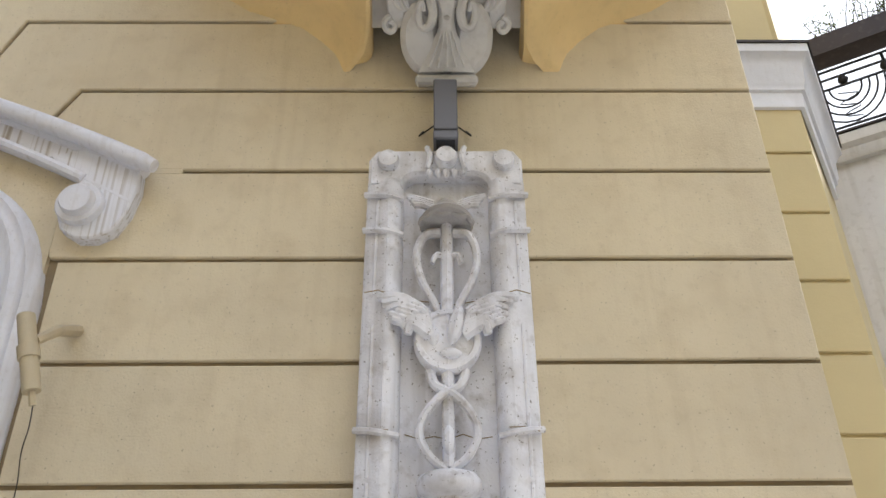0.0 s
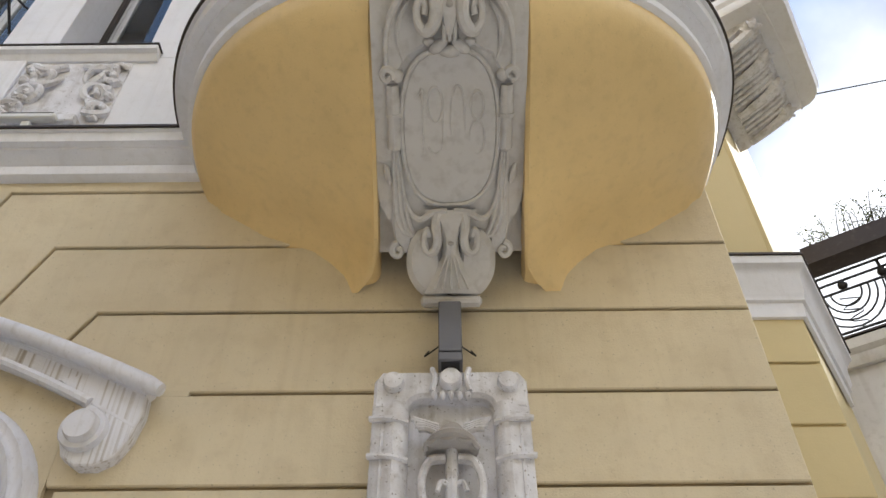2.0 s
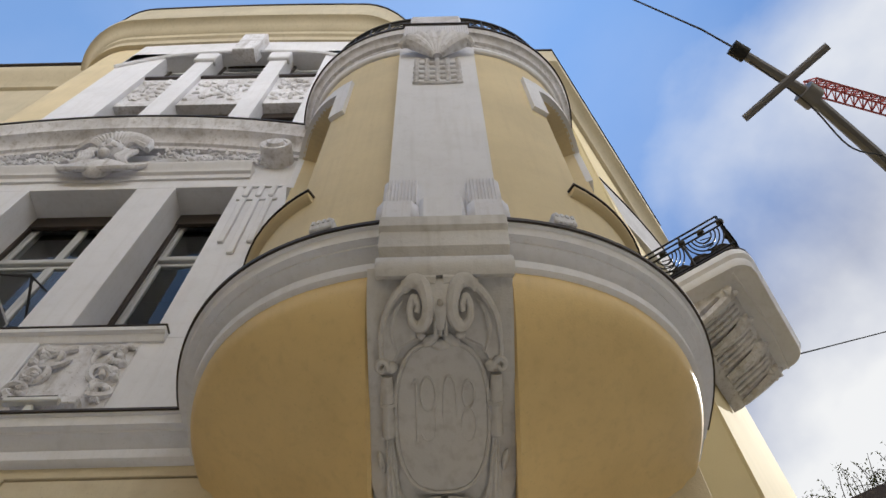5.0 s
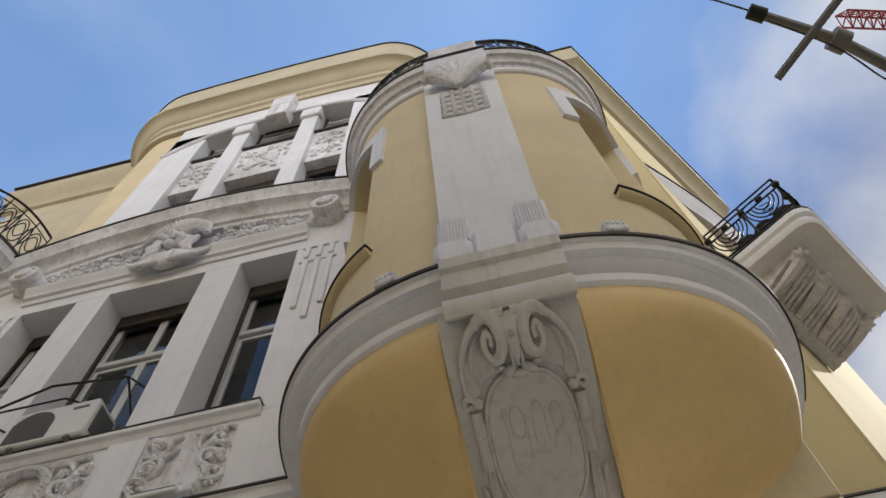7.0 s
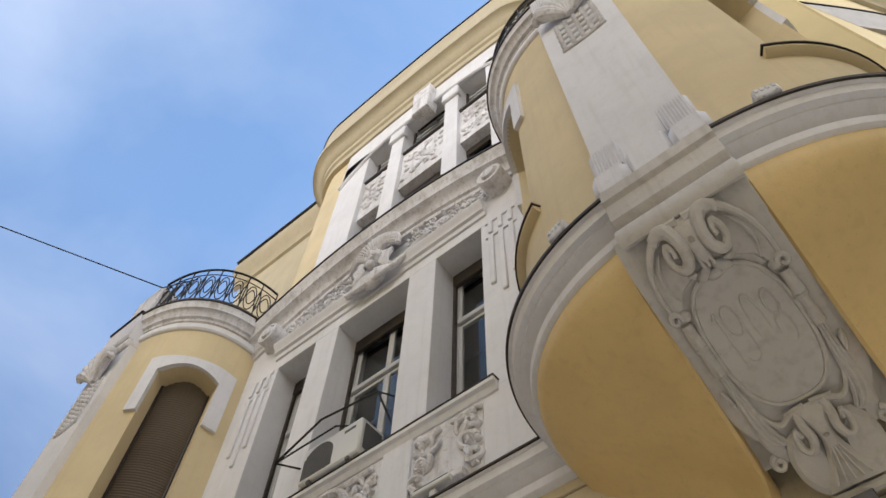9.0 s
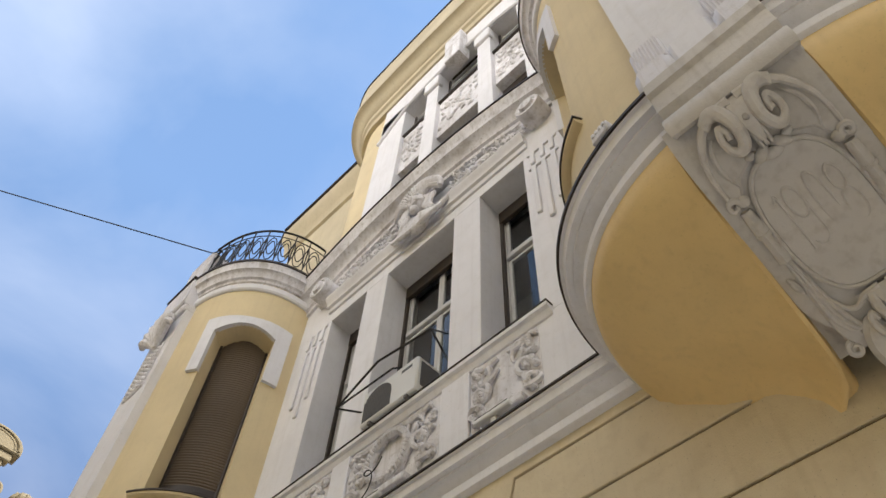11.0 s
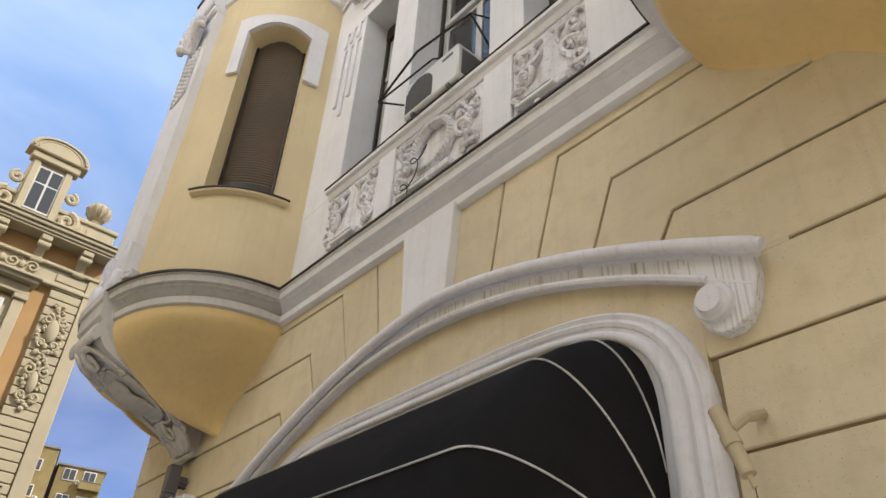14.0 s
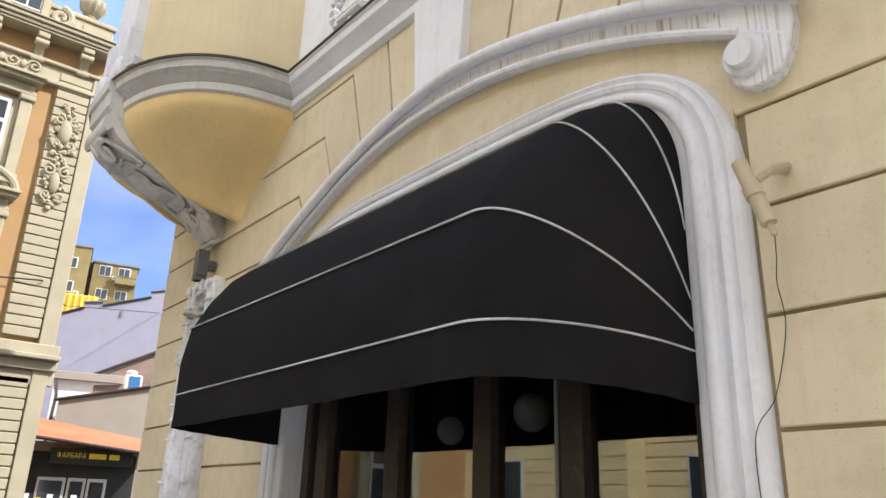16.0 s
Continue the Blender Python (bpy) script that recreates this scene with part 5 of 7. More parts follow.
for x0, x1 in UW:
    for z0, z1 in ((12.7, 15.60), (17.49, 19.5)):
        sash_window(4 + UW.index((x0, x1)) * 2 + (z0 > 15), x0, x1, z0, z1, UY + 0.36)
eaves = thing("roof_cornice", "cream rounded roof cornice with a dark metal edge", "cornice", kind="structure")
plan = rounded(4.25, UY, 1.15, 3.2, 16, 3.55)
part("moulding", Shape().sweep([(p + Z * rise(p.x), n, Z) for p, n in plan],
                               [(-0.3, 19.75), (0.05, 19.77), (0.06, 20.05), (0.12, 20.11), (0.13, 20.31), (0.20, 20.37), (0.26, 20.55), (0.38, 20.70), (0.46, 20.73), (0.47, 20.95), (0.43, 21.01), (0.43, 22.20), (-0.3, 22.35)]), CREAM, eaves)
part("flashing", Shape().sweep([(p + Z * rise(p.x), n, Z) for p, n in plan], [(-0.3, 22.37), (0.46, 22.21), (0.46, 22.29), (-0.3, 22.45)]), LEAD, eaves)

# ---- main walls behind ----
main = tagged(new("wall_main"), "yellow plaster main wall behind the towers", "wall", kind="structure")
part("back_wall", Shape().box(-12.2, -7.2, 1.5, 1.9, 5.6, 21.3, 0.01), CREAM, main)
part("back_wall", Shape().box(-1.3, 1.4, 1.5, 1.9, 5.6, 20.3, 0.01), CREAM, main)
for k, z in enumerate((12.6, 14.6, 16.6, 18.6)):
    part("quoin", Shape().box(-8.4, -7.5, 1.44, 1.5, z, z + 1.0, 0.03), CREAM, main)
part("wall_cornice", Shape().sweep([(Vector((x, 1.5, 0)), -Y, Z) for x in (-12.4, -7.2)], [(0, 20.1), (0.08, 20.15), (0.15, 20.5), (0.3, 20.7), (0.34, 21.1), (0, 21.3)]), CREAM, main)
part("wall_cornice_flashing", Shape().box(-12.4, -7.2, 1.13, 1.5, 21.3, 21.36, 0.01), LEAD, main)
# unseen dark block, tall enough to keep the sun off the upper piers
part("house_core", Shape().box(-9.6, 1.9, 2.2, 12.0, 4.8, 22.2, 0.02), DARK, main)
part("roof_slab", Shape().box(XC - 3.3, XC + 3.3, UY + 0.6, 2.3, 21.3, 21.6, 0.02), ZINC, main)
part("side_return", Shape().box(mirrored(END), mirrored(END) + 0.4, 0.5, 3.0, 0, 5.6, 0.01), PLASTER, main)
part("tower_return", Shape().box(-9.7, -7.1, 0.0, 1.5, 5.6, 11.5, 0.01), DRUM, main)
part("tower_return", Shape().box(-1.45, 1.42, 0.0, 1.5, 5.6, 11.5, 0.01), DRUM, main)


# ---- lamp strips at the feet of the frieze panels ----
for x0, z in ((-5.78, 6.07), (-4.62, 6.03), (-3.08, 6.07)):
    l = thing("strip_lamp", "short white strip floodlight under the frieze panel", "lamp", "strip lamps along the frieze")
    part("casing", Shape().box(x0, x0 + 0.40, -0.15, -0.09, z, z + 0.055, 0.012), APPLIANCE, l)
    part("lens", Shape().box(x0 + 0.02, x0 + 0.38, -0.145, -0.10, z + 0.056, z + 0.062, 0.002), GRILLE, l)
    part("foot", Shape().box(x0 + 0.17, x0 + 0.23, -0.12, -0.02, z - 0.16, z, 0.006), APPLIANCE, l)


# ---- relief panels with the winged staff ----
def relief_panel(cx):
    p = thing("relief_panel", "pale stucco panel with a winged staff and two entwined snakes", "relief", "staff panels under the towers")
    fr = Shape()
    outer = [(cx - 0.37, 1.2), (cx + 0.37, 1.2), (cx + 0.37, 3.94), (cx + 0.33, 3.985), (cx - 0.33, 3.985), (cx - 0.37, 3.94)]
    part("back_plate", Shape().prism(outer, -0.030, 0.0, 0.01), RELIEF, p)
    rnd = random.Random(int(40 - cx))
    for z in (3.20, 2.60):
        pts = [Vector((cx - 0.36 + 0.06 * k, -0.109 if not 3 <= k <= 9 else -0.031, z + rnd.uniform(-0.012, 0.012))) for k in range(13)]
        for lo, hi in ((0, 3), (3, 10), (10, 13)):
            part("crack", Shape().tube(pts[lo:hi], 0.0022, 5), GROUT, p)
    for s in (-1, 1):
        roll = [(0.372, -0.02), (0.372, -0.075), (0.362, -0.084), (0.325, -0.088), (0.29, -0.098), (0.265, -0.108), (0.24, -0.106), (0.218, -0.092), (0.205, -0.07), (0.20, -0.02)]
        part("side_post", Shape().rings([[(cx + s * a, b, z) for a, b in roll] for z in (1.2, 2.4, 3.80)], True, True), RELIEF, p, smooth=50)
        for k, (u, z0, z1) in enumerate(((0.245, 3.24, 3.68), (0.30, 3.20, 3.68), (0.245, 2.42, 3.02), (0.30, 2.42, 3.06), (0.245, 1.3, 2.40), (0.30, 1.3, 2.40))):
            part("flute", Shape().tube([(cx + s * (u + 0.02), -0.099 + 0.012 * (u > 0.28), z0 + (z1 - z0) * q / 5) for q in range(6)], lambda q: 0.011 * (1 - 0.4 * abs(q - 0.5)), 7), RELIEF, p)
        for z in (3.69, 3.50, 2.58, 2.20, 1.75):
            part("band", Shape().tube([(cx + s * (0.20 + 0.18 * q / 6), -0.092 - 0.016 * math.sin(math.pi * q / 6), z + 0.004 * q) for q in range(7)], 0.014, 7), RELIEF, p)
        part("corner_boss", Shape().lathe([(0.052, 0), (0.052, 0.02), (0.045, 0.032), (0.001, 0.036)], (cx + s * 0.275, -0.088, 3.905), (0, -1, 0), 20), RELIEF, p)
    head = [(cx - 0.37, 3.77)] + [(cx - 0.37, 3.93), (cx - 0.33, 3.985), (cx + 0.33, 3.985), (cx + 0.37, 3.93), (cx + 0.37, 3.77), (cx + 0.205, 3.77)] + [(cx + 0.205 - 0.07 + 0.07 * math.cos(radians(a)), 3.77 + 0.07 * math.sin(radians(a))) for a in (20, 45, 70, 90)] \
        + [(cx - 0.135 - 0.07 * math.cos(radians(a)), 3.77 + 0.07 * math.sin(radians(a))) for a in (90, 70, 45, 20)] + [(cx - 0.205, 3.77)]
    part("head_arch", Shape().prism(head, -0.092, -0.02, 0.016), RELIEF, p)
    part("middle_boss", Shape().lathe([(0.055, 0), (0.055, 0.025), (0.045, 0.038), (0.001, 0.042)], (cx, -0.092, 3.915), (0, -1, 0), 20), RELIEF, p)
    for s in (-1, 1):
        part("curl", Shape().tube(smooth_line([Vector((cx + s * 0.09, -0.10, 3.98)), Vector((cx + s * 0.075, -0.11, 3.92)), Vector((cx + s * 0.09, -0.105, 3.85))], 5), 0.014, 6), RELIEF, p)
    for k in range(5):
        part("drop", Shape().blob((cx - 0.08 + 0.04 * k, -0.095, 3.835), (0.016, 0.02, 0.022)), RELIEF, p)
    # staff
    part("staff", Shape().tube([(cx, -0.075, z) for z in (2.46, 2.7, 2.9, 3.1, 3.3, 3.5, 3.58)], lambda q: 0.026 + 0.004 * math.sin(q * 40), 8), RELIEF, p)
    part("hat", Shape().lathe([(0.060, -0.010), (0.118, -0.004), (0.126, 0.008), (0.110, 0.030), (0.078, 0.042), (0.066, 0.052), (0.064, 0.085), (0.050, 0.108), (0.001, 0.116)], (cx, -0.070, 3.565), (0, 0, 1), 28), HAT, p, "grimy winged hat")
    part("hat_fringe", Shape().tube([(cx + 0.118 * math.cos(a), -0.072 + 0.06 * math.sin(a) - 0.02, 3.560 + 0.008 * math.cos(9 * a)) for a in [math.pi + math.pi * k / 20 for k in range(21)]], 0.014, 6), HAT, p)
    for s in (-1, 1):
        w = Shape()
        for k in range(4):
            w.tube(smooth_line([Vector((cx + s * 0.06, -0.08, 3.645 + 0.012 * k)), Vector((cx + s * (0.11 + 0.012 * k), -0.09, 3.66 + 0.014 * k)), Vector((cx + s * (0.15 + 0.01 * k), -0.085, 3.665 + 0.018 * k))], 4), 0.014, 6)
        part("hat_wing", w, RELIEF, p)
        snake = smooth_line([Vector((cx + s * 0.03, -0.08, 3.52)), Vector((cx + s * 0.10, -0.085, 3.50)), Vector((cx + s * 0.135, -0.085, 3.40)), Vector((cx + s * 0.115, -0.085, 3.28)), Vector((cx + s * 0.05, -0.08, 3.15)), Vector((cx + s * 0.03, -0.075, 3.05))], 6)
        part("snake", Shape().tube(snake, lambda q: 0.021 - 0.004 * q, 8), RELIEF, p)
        low = smooth_line([Vector((cx + s * 0.075, -0.07, 2.86)), Vector((cx + s * 0.05, -0.085, 2.79)), Vector((cx - s * 0.03, -0.095, 2.74)), Vector((cx - s * 0.10, -0.085, 2.66)), Vector((cx - s * 0.115, -0.085, 2.58)), Vector((cx - s * 0.075, -0.085, 2.50)), Vector((cx - s * 0.01, -0.08, 2.45))], 6)
        part("snake", Shape().tube(low, lambda q: 0.021 - 0.004 * q, 8), RELIEF, p)
        part("side_curl", Shape().tube(smooth_line([Vector((cx, -0.085, 3.38)), Vector((cx + s * 0.045, -0.09, 3.40)), Vector((cx + s * 0.065, -0.085, 3.36))], 4), 0.012, 6), RELIEF, p)
        wing = Shape()
        for k in range(7):
            q = k / 6
            wing.tube(smooth_line([Vector((cx + s * (0.09 - 0.02 * q), -0.10, 3.10 - 0.10 * q)), Vector((cx + s * (0.20 - 0.05 * q), -0.125, 3.16 - 0.12 * q)), Vector((cx + s * (0.30 - 0.13 * q), -0.115, 3.17 - 0.17 * q))], 5), lambda u: 0.030 - 0.012 * u, 7)
        for k in range(10):
            wing.blob((cx + s * (0.12 + 0.012 * k), -0.13, 3.10 - 0.006 * k + 0.03 * (k % 2)), (0.035, 0.022, 0.018), (0, -0.3 * s, 0), 6, 4)
        part("wing", wing, RELIEF, p, "carved feathered wing")
    part("disc", Shape().lathe([(0.145, 0), (0.145, 0.03), (0.135, 0.045), (0.115, 0.045), (0.11, 0.035), (0.001, 0.04)], (cx, -0.065, 2.985), (0, -1, 0), 30), RELIEF, p)
    part("disc_relief", Shape().blob((cx + 0.035, -0.115, 3.04), (0.035, 0.035, 0.09), (0, 0.25, 0)).blob((cx - 0.06, -0.10, 3.0), (0.028, 0.02, 0.045)).blob((cx + 0.01, -0.105, 2.92), (0.05, 0.022, 0.022)), RELIEF, p)
    part("bud", Shape().blob((cx, -0.10, 2.56), (0.025, 0.03, 0.06)), RELIEF, p)
    part("pedestal", Shape().lathe([(0.10, -1.1), (0.10, -0.10), (0.085, -0.08), (0.085, -0.06), (0.12, -0.04), (0.13, -0.02), (0.13, 0.01), (0.115, 0.03), (0.001, 0.035)], (cx, -0.05, 2.40), (0, 0, 1), 20), RELIEF, p)
    p.scale = (1.0, 1.5, 1.0)
    return p


relief_panel(0.0)
relief_panel(OFF)

# ---- box lamps under the brackets ----
for cx in (0.0, OFF):
    l = thing("wall_lamp", "grey metal box wall lamp shining up and down", "lamp", "box lamps on the front")
    part("body", Shape().box(cx - 0.058, cx + 0.058, -0.235, -0.10, 4.03, 4.345, 0.006), LAMP, l)
    part("base_box", Shape().box(cx - 0.060, cx + 0.060, -0.237, -0.098, 3.975, 4.024, 0.006), LAMP, l)
    part("lens", Shape().box(cx - 0.045, cx + 0.045, -0.222, -0.112, 3.970, 3.978, 0.002), DARK, l)
    part("arm", Shape().box(cx - 0.035, cx + 0.035, -0.10, 0.0, 4.12, 4.24, 0.004), LAMP, l)
    for s in (-1, 1):
        part("wire", Shape().tube(smooth_line([Vector((cx + s * 0.05, -0.10, 4.16)), Vector((cx + s * 0.13, -0.05, 4.13)), Vector((cx + s * 0.11, -0.01, 4.19))], 5), 0.004, 5), CABLE, l)

# ---- tube bracket and wire beside the arch ----
holder = thing("flag_holder", "beige painted metal tube bracket on the wall", "bracket")
part("arm", Shape().tube([(-1.64, 0.02, 3.10), (-1.625, -0.18, 3.02), (-1.61, -0.36, 2.90)], lambda q: 0.030 - 0.010 * q, 8), TUBE, holder)
part("tube", Shape().tube([(-1.66, -0.38, 3.00), (-1.61, -0.38, 2.845), (-1.56, -0.38, 2.69)], 0.034, 12), TUBE, holder)
part("collar", Shape().tube([(-1.618, -0.38, 2.87), (-1.602, -0.38, 2.82)], 0.041, 12), TUBE, holder)
# dark disc on the closed end, painted shade of a hollow tube
part("tube_mouth", Shape().tube([(-1.6612, -0.38, 3.0035), (-1.6605, -0.38, 3.0015)], 0.028, 12), DARK, holder)
part("tail", Shape().tube([(-1.56, -0.38, 2.69), (-1.548, -0.37, 2.64)], 0.014, 8), TUBE, holder)
wire = thing("hanging_wire", "thin brown wire hanging loose on the wall", "cable")
part("wire", Shape().tube(smooth_line([Vector((-1.548, -0.37, 2.65)), Vector((-1.66, -0.15, 2.62)), Vector((-1.73, -0.03, 2.55)), Vector((-1.72, -0.02, 2.35)), Vector((-1.80, -0.02, 2.06)), Vector((-1.87, -0.10, 1.87)), Vector((-1.86, -0.10, 1.4))], 8), 0.0025, 5), WOOD, wire)

# ---- recessed corner and side wing ----
CORNER = Vector((2.66, 1.25, 0))
D, N = Vector((0.555, 0.832, 0)).normalized(), Vector((0.832, -0.555, 0)).normalized()
wing = tagged(new("wall_wing"), "pale yellow recessed corner wall and side wing of the house", "wall", kind="structure")
part("recess_core", Shape().box(1.3, CORNER.x, 1.275, 1.7, 0, 20.3, 0.004), CREAMY, wing)
for lo, hi in zip([0.0] + GROOVES[:-1], GROOVES):
    part("plaster_block", Shape().box(1.3, CORNER.x + 0.0, 1.25, 1.28, lo + 0.011, hi - 0.011, 0.006), CREAMY, wing)
part("end_return", Shape().box(END - 0.3, END, 0.5, 1.27, 0, 5.6, 0.004), PLASTER, wing)


def side(s, o, z):
    return CORNER + D * s + N * o + Z * z


part("wing_wall", Shape().add([side(a, b, c) for a in (0, 5.6) for b in (-0.5, -0.01) for c in (0, 20.4)], [(0, 1, 3, 2), (4, 6, 7, 5), (0, 4, 5, 1), (2, 3, 7, 6), (1, 5, 7, 3), (0, 2, 6, 4)]), CREAMY, wing)
corner_c = thing("corner_cornice", "white cornice returning round the corner", "cornice", kind="structure")
miter = (N - Y).normalized()
miter = miter / max(0.3, miter.dot(-Y))
frames = [(Vector((1.3, 1.25, 0)), -Y, Z), (CORNER.copy(), miter, Z), (side(1.5, 0, 0), N, Z)]
part("moulding", Shape().sweep(frames, [(0, 5.36), (0.03, 5.365), (0.04, 5.49), (0.065, 5.50), (0.07, 5.54), (0.085, 5.56), (0.10, 5.72), (0.14, 5.78), (0.165, 5.79), (0.17, 5.86), (0, 5.89)]), WHITE, corner_c)
part("flashing", Shape().sweep(frames, [(0, 5.892), (0.185, 5.863), (0.185, 5.883), (0, 5.915)]), LEAD, corner_c)
frames = [(Vector((1.3, 1.25, 0)), -Y, Z), (CORNER.copy(), miter, Z), (side(5.6, 0, 0), N, Z)]
roof_c = thing("wing_cornice", "cream roof cornice of the side wing with a dark edge", "cornice", kind="structure")
part("moulding", Shape().sweep(frames, [(0, 18.6), (0.08, 18.65), (0.12, 19.1), (0.25, 19.3), (0.38, 19.4), (0.40, 20.3), (0, 20.5)]), CREAM, roof_c)
part("flashing", Shape().sweep(frames, [(0, 20.502), (0.43, 20.31), (0.43, 20.39), (0, 20.58)]), LEAD, roof_c)
bow = [(side(0.05 + 4.6 * i / 20, -0.14 + 0.28 * math.sin(math.pi * i / 20), 0), N, Z) for i in range(21)]
ledge = thing("curved_ledge", "white bowed ledge on the side wing", "cornice", kind="structure")
part("moulding", Shape().sweep(bow, [(-0.4, 12.6), (0.02, 12.6), (0.03, 12.8), (0.06, 12.9), (0.08, 13.1), (0.12, 13.3), (-0.4, 13.4)]), WHITE, ledge)
part("flashing", Shape().sweep(bow, [(-0.4, 13.42), (0.14, 13.31), (0.14, 13.36), (-0.4, 13.46)]), LEAD, ledge)


def scroll_rail(owner, p0, p1, z0, z1, n):
    """Wrought-iron panel between two posts: bars, fans of curls and discs."""
    a, b = Vector(p0), Vector(p1)
    at = lambda u, z: a.lerp(b, u) + Z * z
    for z in (z0 + 0.03, z1 - 0.22, z1 - 0.10, z1):
        part("rail", Shape().tube([at(q / 4, z) for q in range(5)], 0.014, 5), IRON, owner)
    for i in range(n + 1):
        part("post", Shape().tube([at(i / n, z0), at(i / n, z1)], 0.016, 5), IRON, owner)
    for i in range(n):
        u0, um = i / n, (i + 0.5) / n
        for k in range(4):
            w = (0.46 - 0.09 * k) / n
            part("fan_bar", Shape().tube([at(um - w * math.cos(math.pi * q / 12), z1 - 0.24 - (z1 - z0 - 0.30) * (1 - 0.2 * k) * math.sin(math.pi * q / 12)) for q in range(13)], 0.010, 5), IRON, owner)
        part("wavy_bar", Shape().tube([at(um + (0.12 / n) * math.sin(q * 1.2), z0 + 0.05 + (z1 - z0 - 0.35) * q / 14) for q in range(15)], 0.007, 5), IRON, owner)
        for u in (um, u0):
            part("boss", Shape().blob(at(u, z1 - 0.16), (0.05, 0.05, 0.05), sides=8, rows=5), IRON, owner)


def balcony(name, s0, s1, out, z, corbels):
    b = thing(name, "pale stone balcony with carved corbels and a black iron railing" if corbels else "grey stone balcony with a black iron railing of fans and scrolls", "balcony", "balconies of the side wing")
    turn = [(0.22 * (1 - math.sin(radians(a))), 0.22 * (1 - math.cos(radians(a)))) for a in (0, 22, 45, 68, 90)]
    plan = [side(s0, 0, 0)] + [side(s0 + v, out - u, 0) for u, v in turn] + [side(s1 - v, out - u, 0) for u, v in turn[::-1]] + [side(s1, 0, 0)]
    mid = side((s0 + s1) / 2, out * 0.3, 0)
    ring = lambda k, h: [mid + (p - mid) * k + Z * h for p in plan]
    part("slab", Shape().rings([ring(0.93, z), ring(0.96, z + 0.05), ring(0.96, z + 0.10), ring(1.0, z + 0.14), ring(1.0, z + 0.24), ring(0.98, z + 0.26)], True, True), WHITE if corbels else STONE, b)
    part("slab_flashing", Shape().rings([ring(1.005, z + 0.262), ring(1.005, z + 0.28)], True, True), LEAD, b)
    if corbels:
        part("bed", Shape().rings([[side(s0 + 0.26, 0, h), side(s0 + 0.26, o, h), side(s1 - 0.1, o, h), side(s1 - 0.1, 0, h)] for h, o in ((z - 0.30, 0.10), (z - 0.17, 0.34), (z - 0.08, 0.56), (z - 0.02, 0.70), (z + 0.01, 0.74))], True, True), RELIEF, b)
        part("soffit_bead", Shape().tube([side(s0 + 0.14 + (s1 - s0 - 0.2) * q / 12, 0.82 + 0.05 * math.sin(math.pi * q / 12), z - 0.004) for q in range(13)], 0.014, 6), WHITE, b)
        for i in range(4):
            s = s0 + 0.32 + (s1 - s0 - 0.52) * i / 3
            head = Shape()
            rows_ = []
            for q in range(8):
                ph = math.pi * (0.04 + 0.92 * q / 7)
                rows_.append([side(s + r * math.cos(w), 0.63 + r * math.sin(w), z - 0.10 - 0.075 * math.cos(ph)) for w, r in [(2 * math.pi * a / 24, 0.115 * math.sin(ph) * (1 + 0.20 * math.cos(8 * 2 * math.pi * a / 24))) for a in range(24)]])
            head.rings(rows_, True, True)
            head.tube([side(s, 0.62 - 0.46 * q / 5, z - 0.13 - 0.20 * (q / 5) ** 0.8) for q in range(6)], lambda q: 0.07 - 0.03 * q, 7)
            part("corbel", head, RELIEF, b, "carved corbel with a knobbly flower head")
            if i < 3:
                for j in range(4):
                    w = s + (s1 - s0 - 0.52) / 3 * (0.24 + 0.175 * j)
                    part("rib", Shape().tube([side(w, 0.66 - 0.50 * q / 5, z - 0.065 - 0.22 * (q / 5) ** 0.8) for q in range(6)], lambda q: 0.036 - 0.012 * q, 7), RELIEF, b)
    else:
        part("console", Shape().rings([[side(s0 + 0.15, -0.02, h), side(s0 + 0.15, o, h), side(s1 - 0.15, o, h), side(s1 - 0.15, -0.02, h)] for h, o in ((z - 2.6, 0.05), (z - 1.6, 0.30), (z - 0.9, 0.72), (z - 0.35, 1.0), (z - 0.3, 1.08), (z - 0.12, 1.08), (z - 0.1, out - 0.1), (z + 0.01, out - 0.1))], True, True), STONE, b)
    for p, q, n in ((plan[0], side(s0, out - 0.06, 0), 2), (side(s0, out - 0.06, 0), side(s1, out - 0.06, 0), 4), (side(s1, out - 0.06, 0), plan[-1], 2)):
        scroll_rail(b, p, q, z + 0.28, z + 1.00, n)
    return b


balcony("balcony", -0.10, 1.75, 1.10, 9.30, True)
balcony("balcony", 1.75, 4.3, 1.55, 5.92, False)
for k, o in enumerate((0.34, 0.60, 0.86)):
    pot = thing("flower_pot", "dark round flower pot on the upper balcony", "pot", "pots on the upper balcony")
    part("bowl", Shape().lathe([(0.07, 0.0), (0.115, 0.05), (0.14, 0.16), (0.135, 0.24), (0.15, 0.26), (0.15, 0.29), (0.12, 0.29), (0.001, 0.26)], side(0.14, o, 9.58 + 0.02 * (k % 2)), sides=16), WOOD, pot)
box = thing("planter", "dark window box with a budding shrub on the balcony rail", "planter")
part("trough", Shape().add([side(1.55 + a, 0.15 + b, c) for a in (0, 0.26) for b in (0, 1.3) for c in (7.0, 7.22)], [(0, 1, 3, 2), (4, 6, 7, 5), (0, 4, 5, 1), (2, 3, 7, 6), (1, 5, 7, 3), (0, 2, 6, 4)]), WOOD, box)
shrub = thing("shrub", "sparse budding shrub in the balcony planter", "plant")
rnd = random.Random(11)
tw, lf = Shape(), Shape()
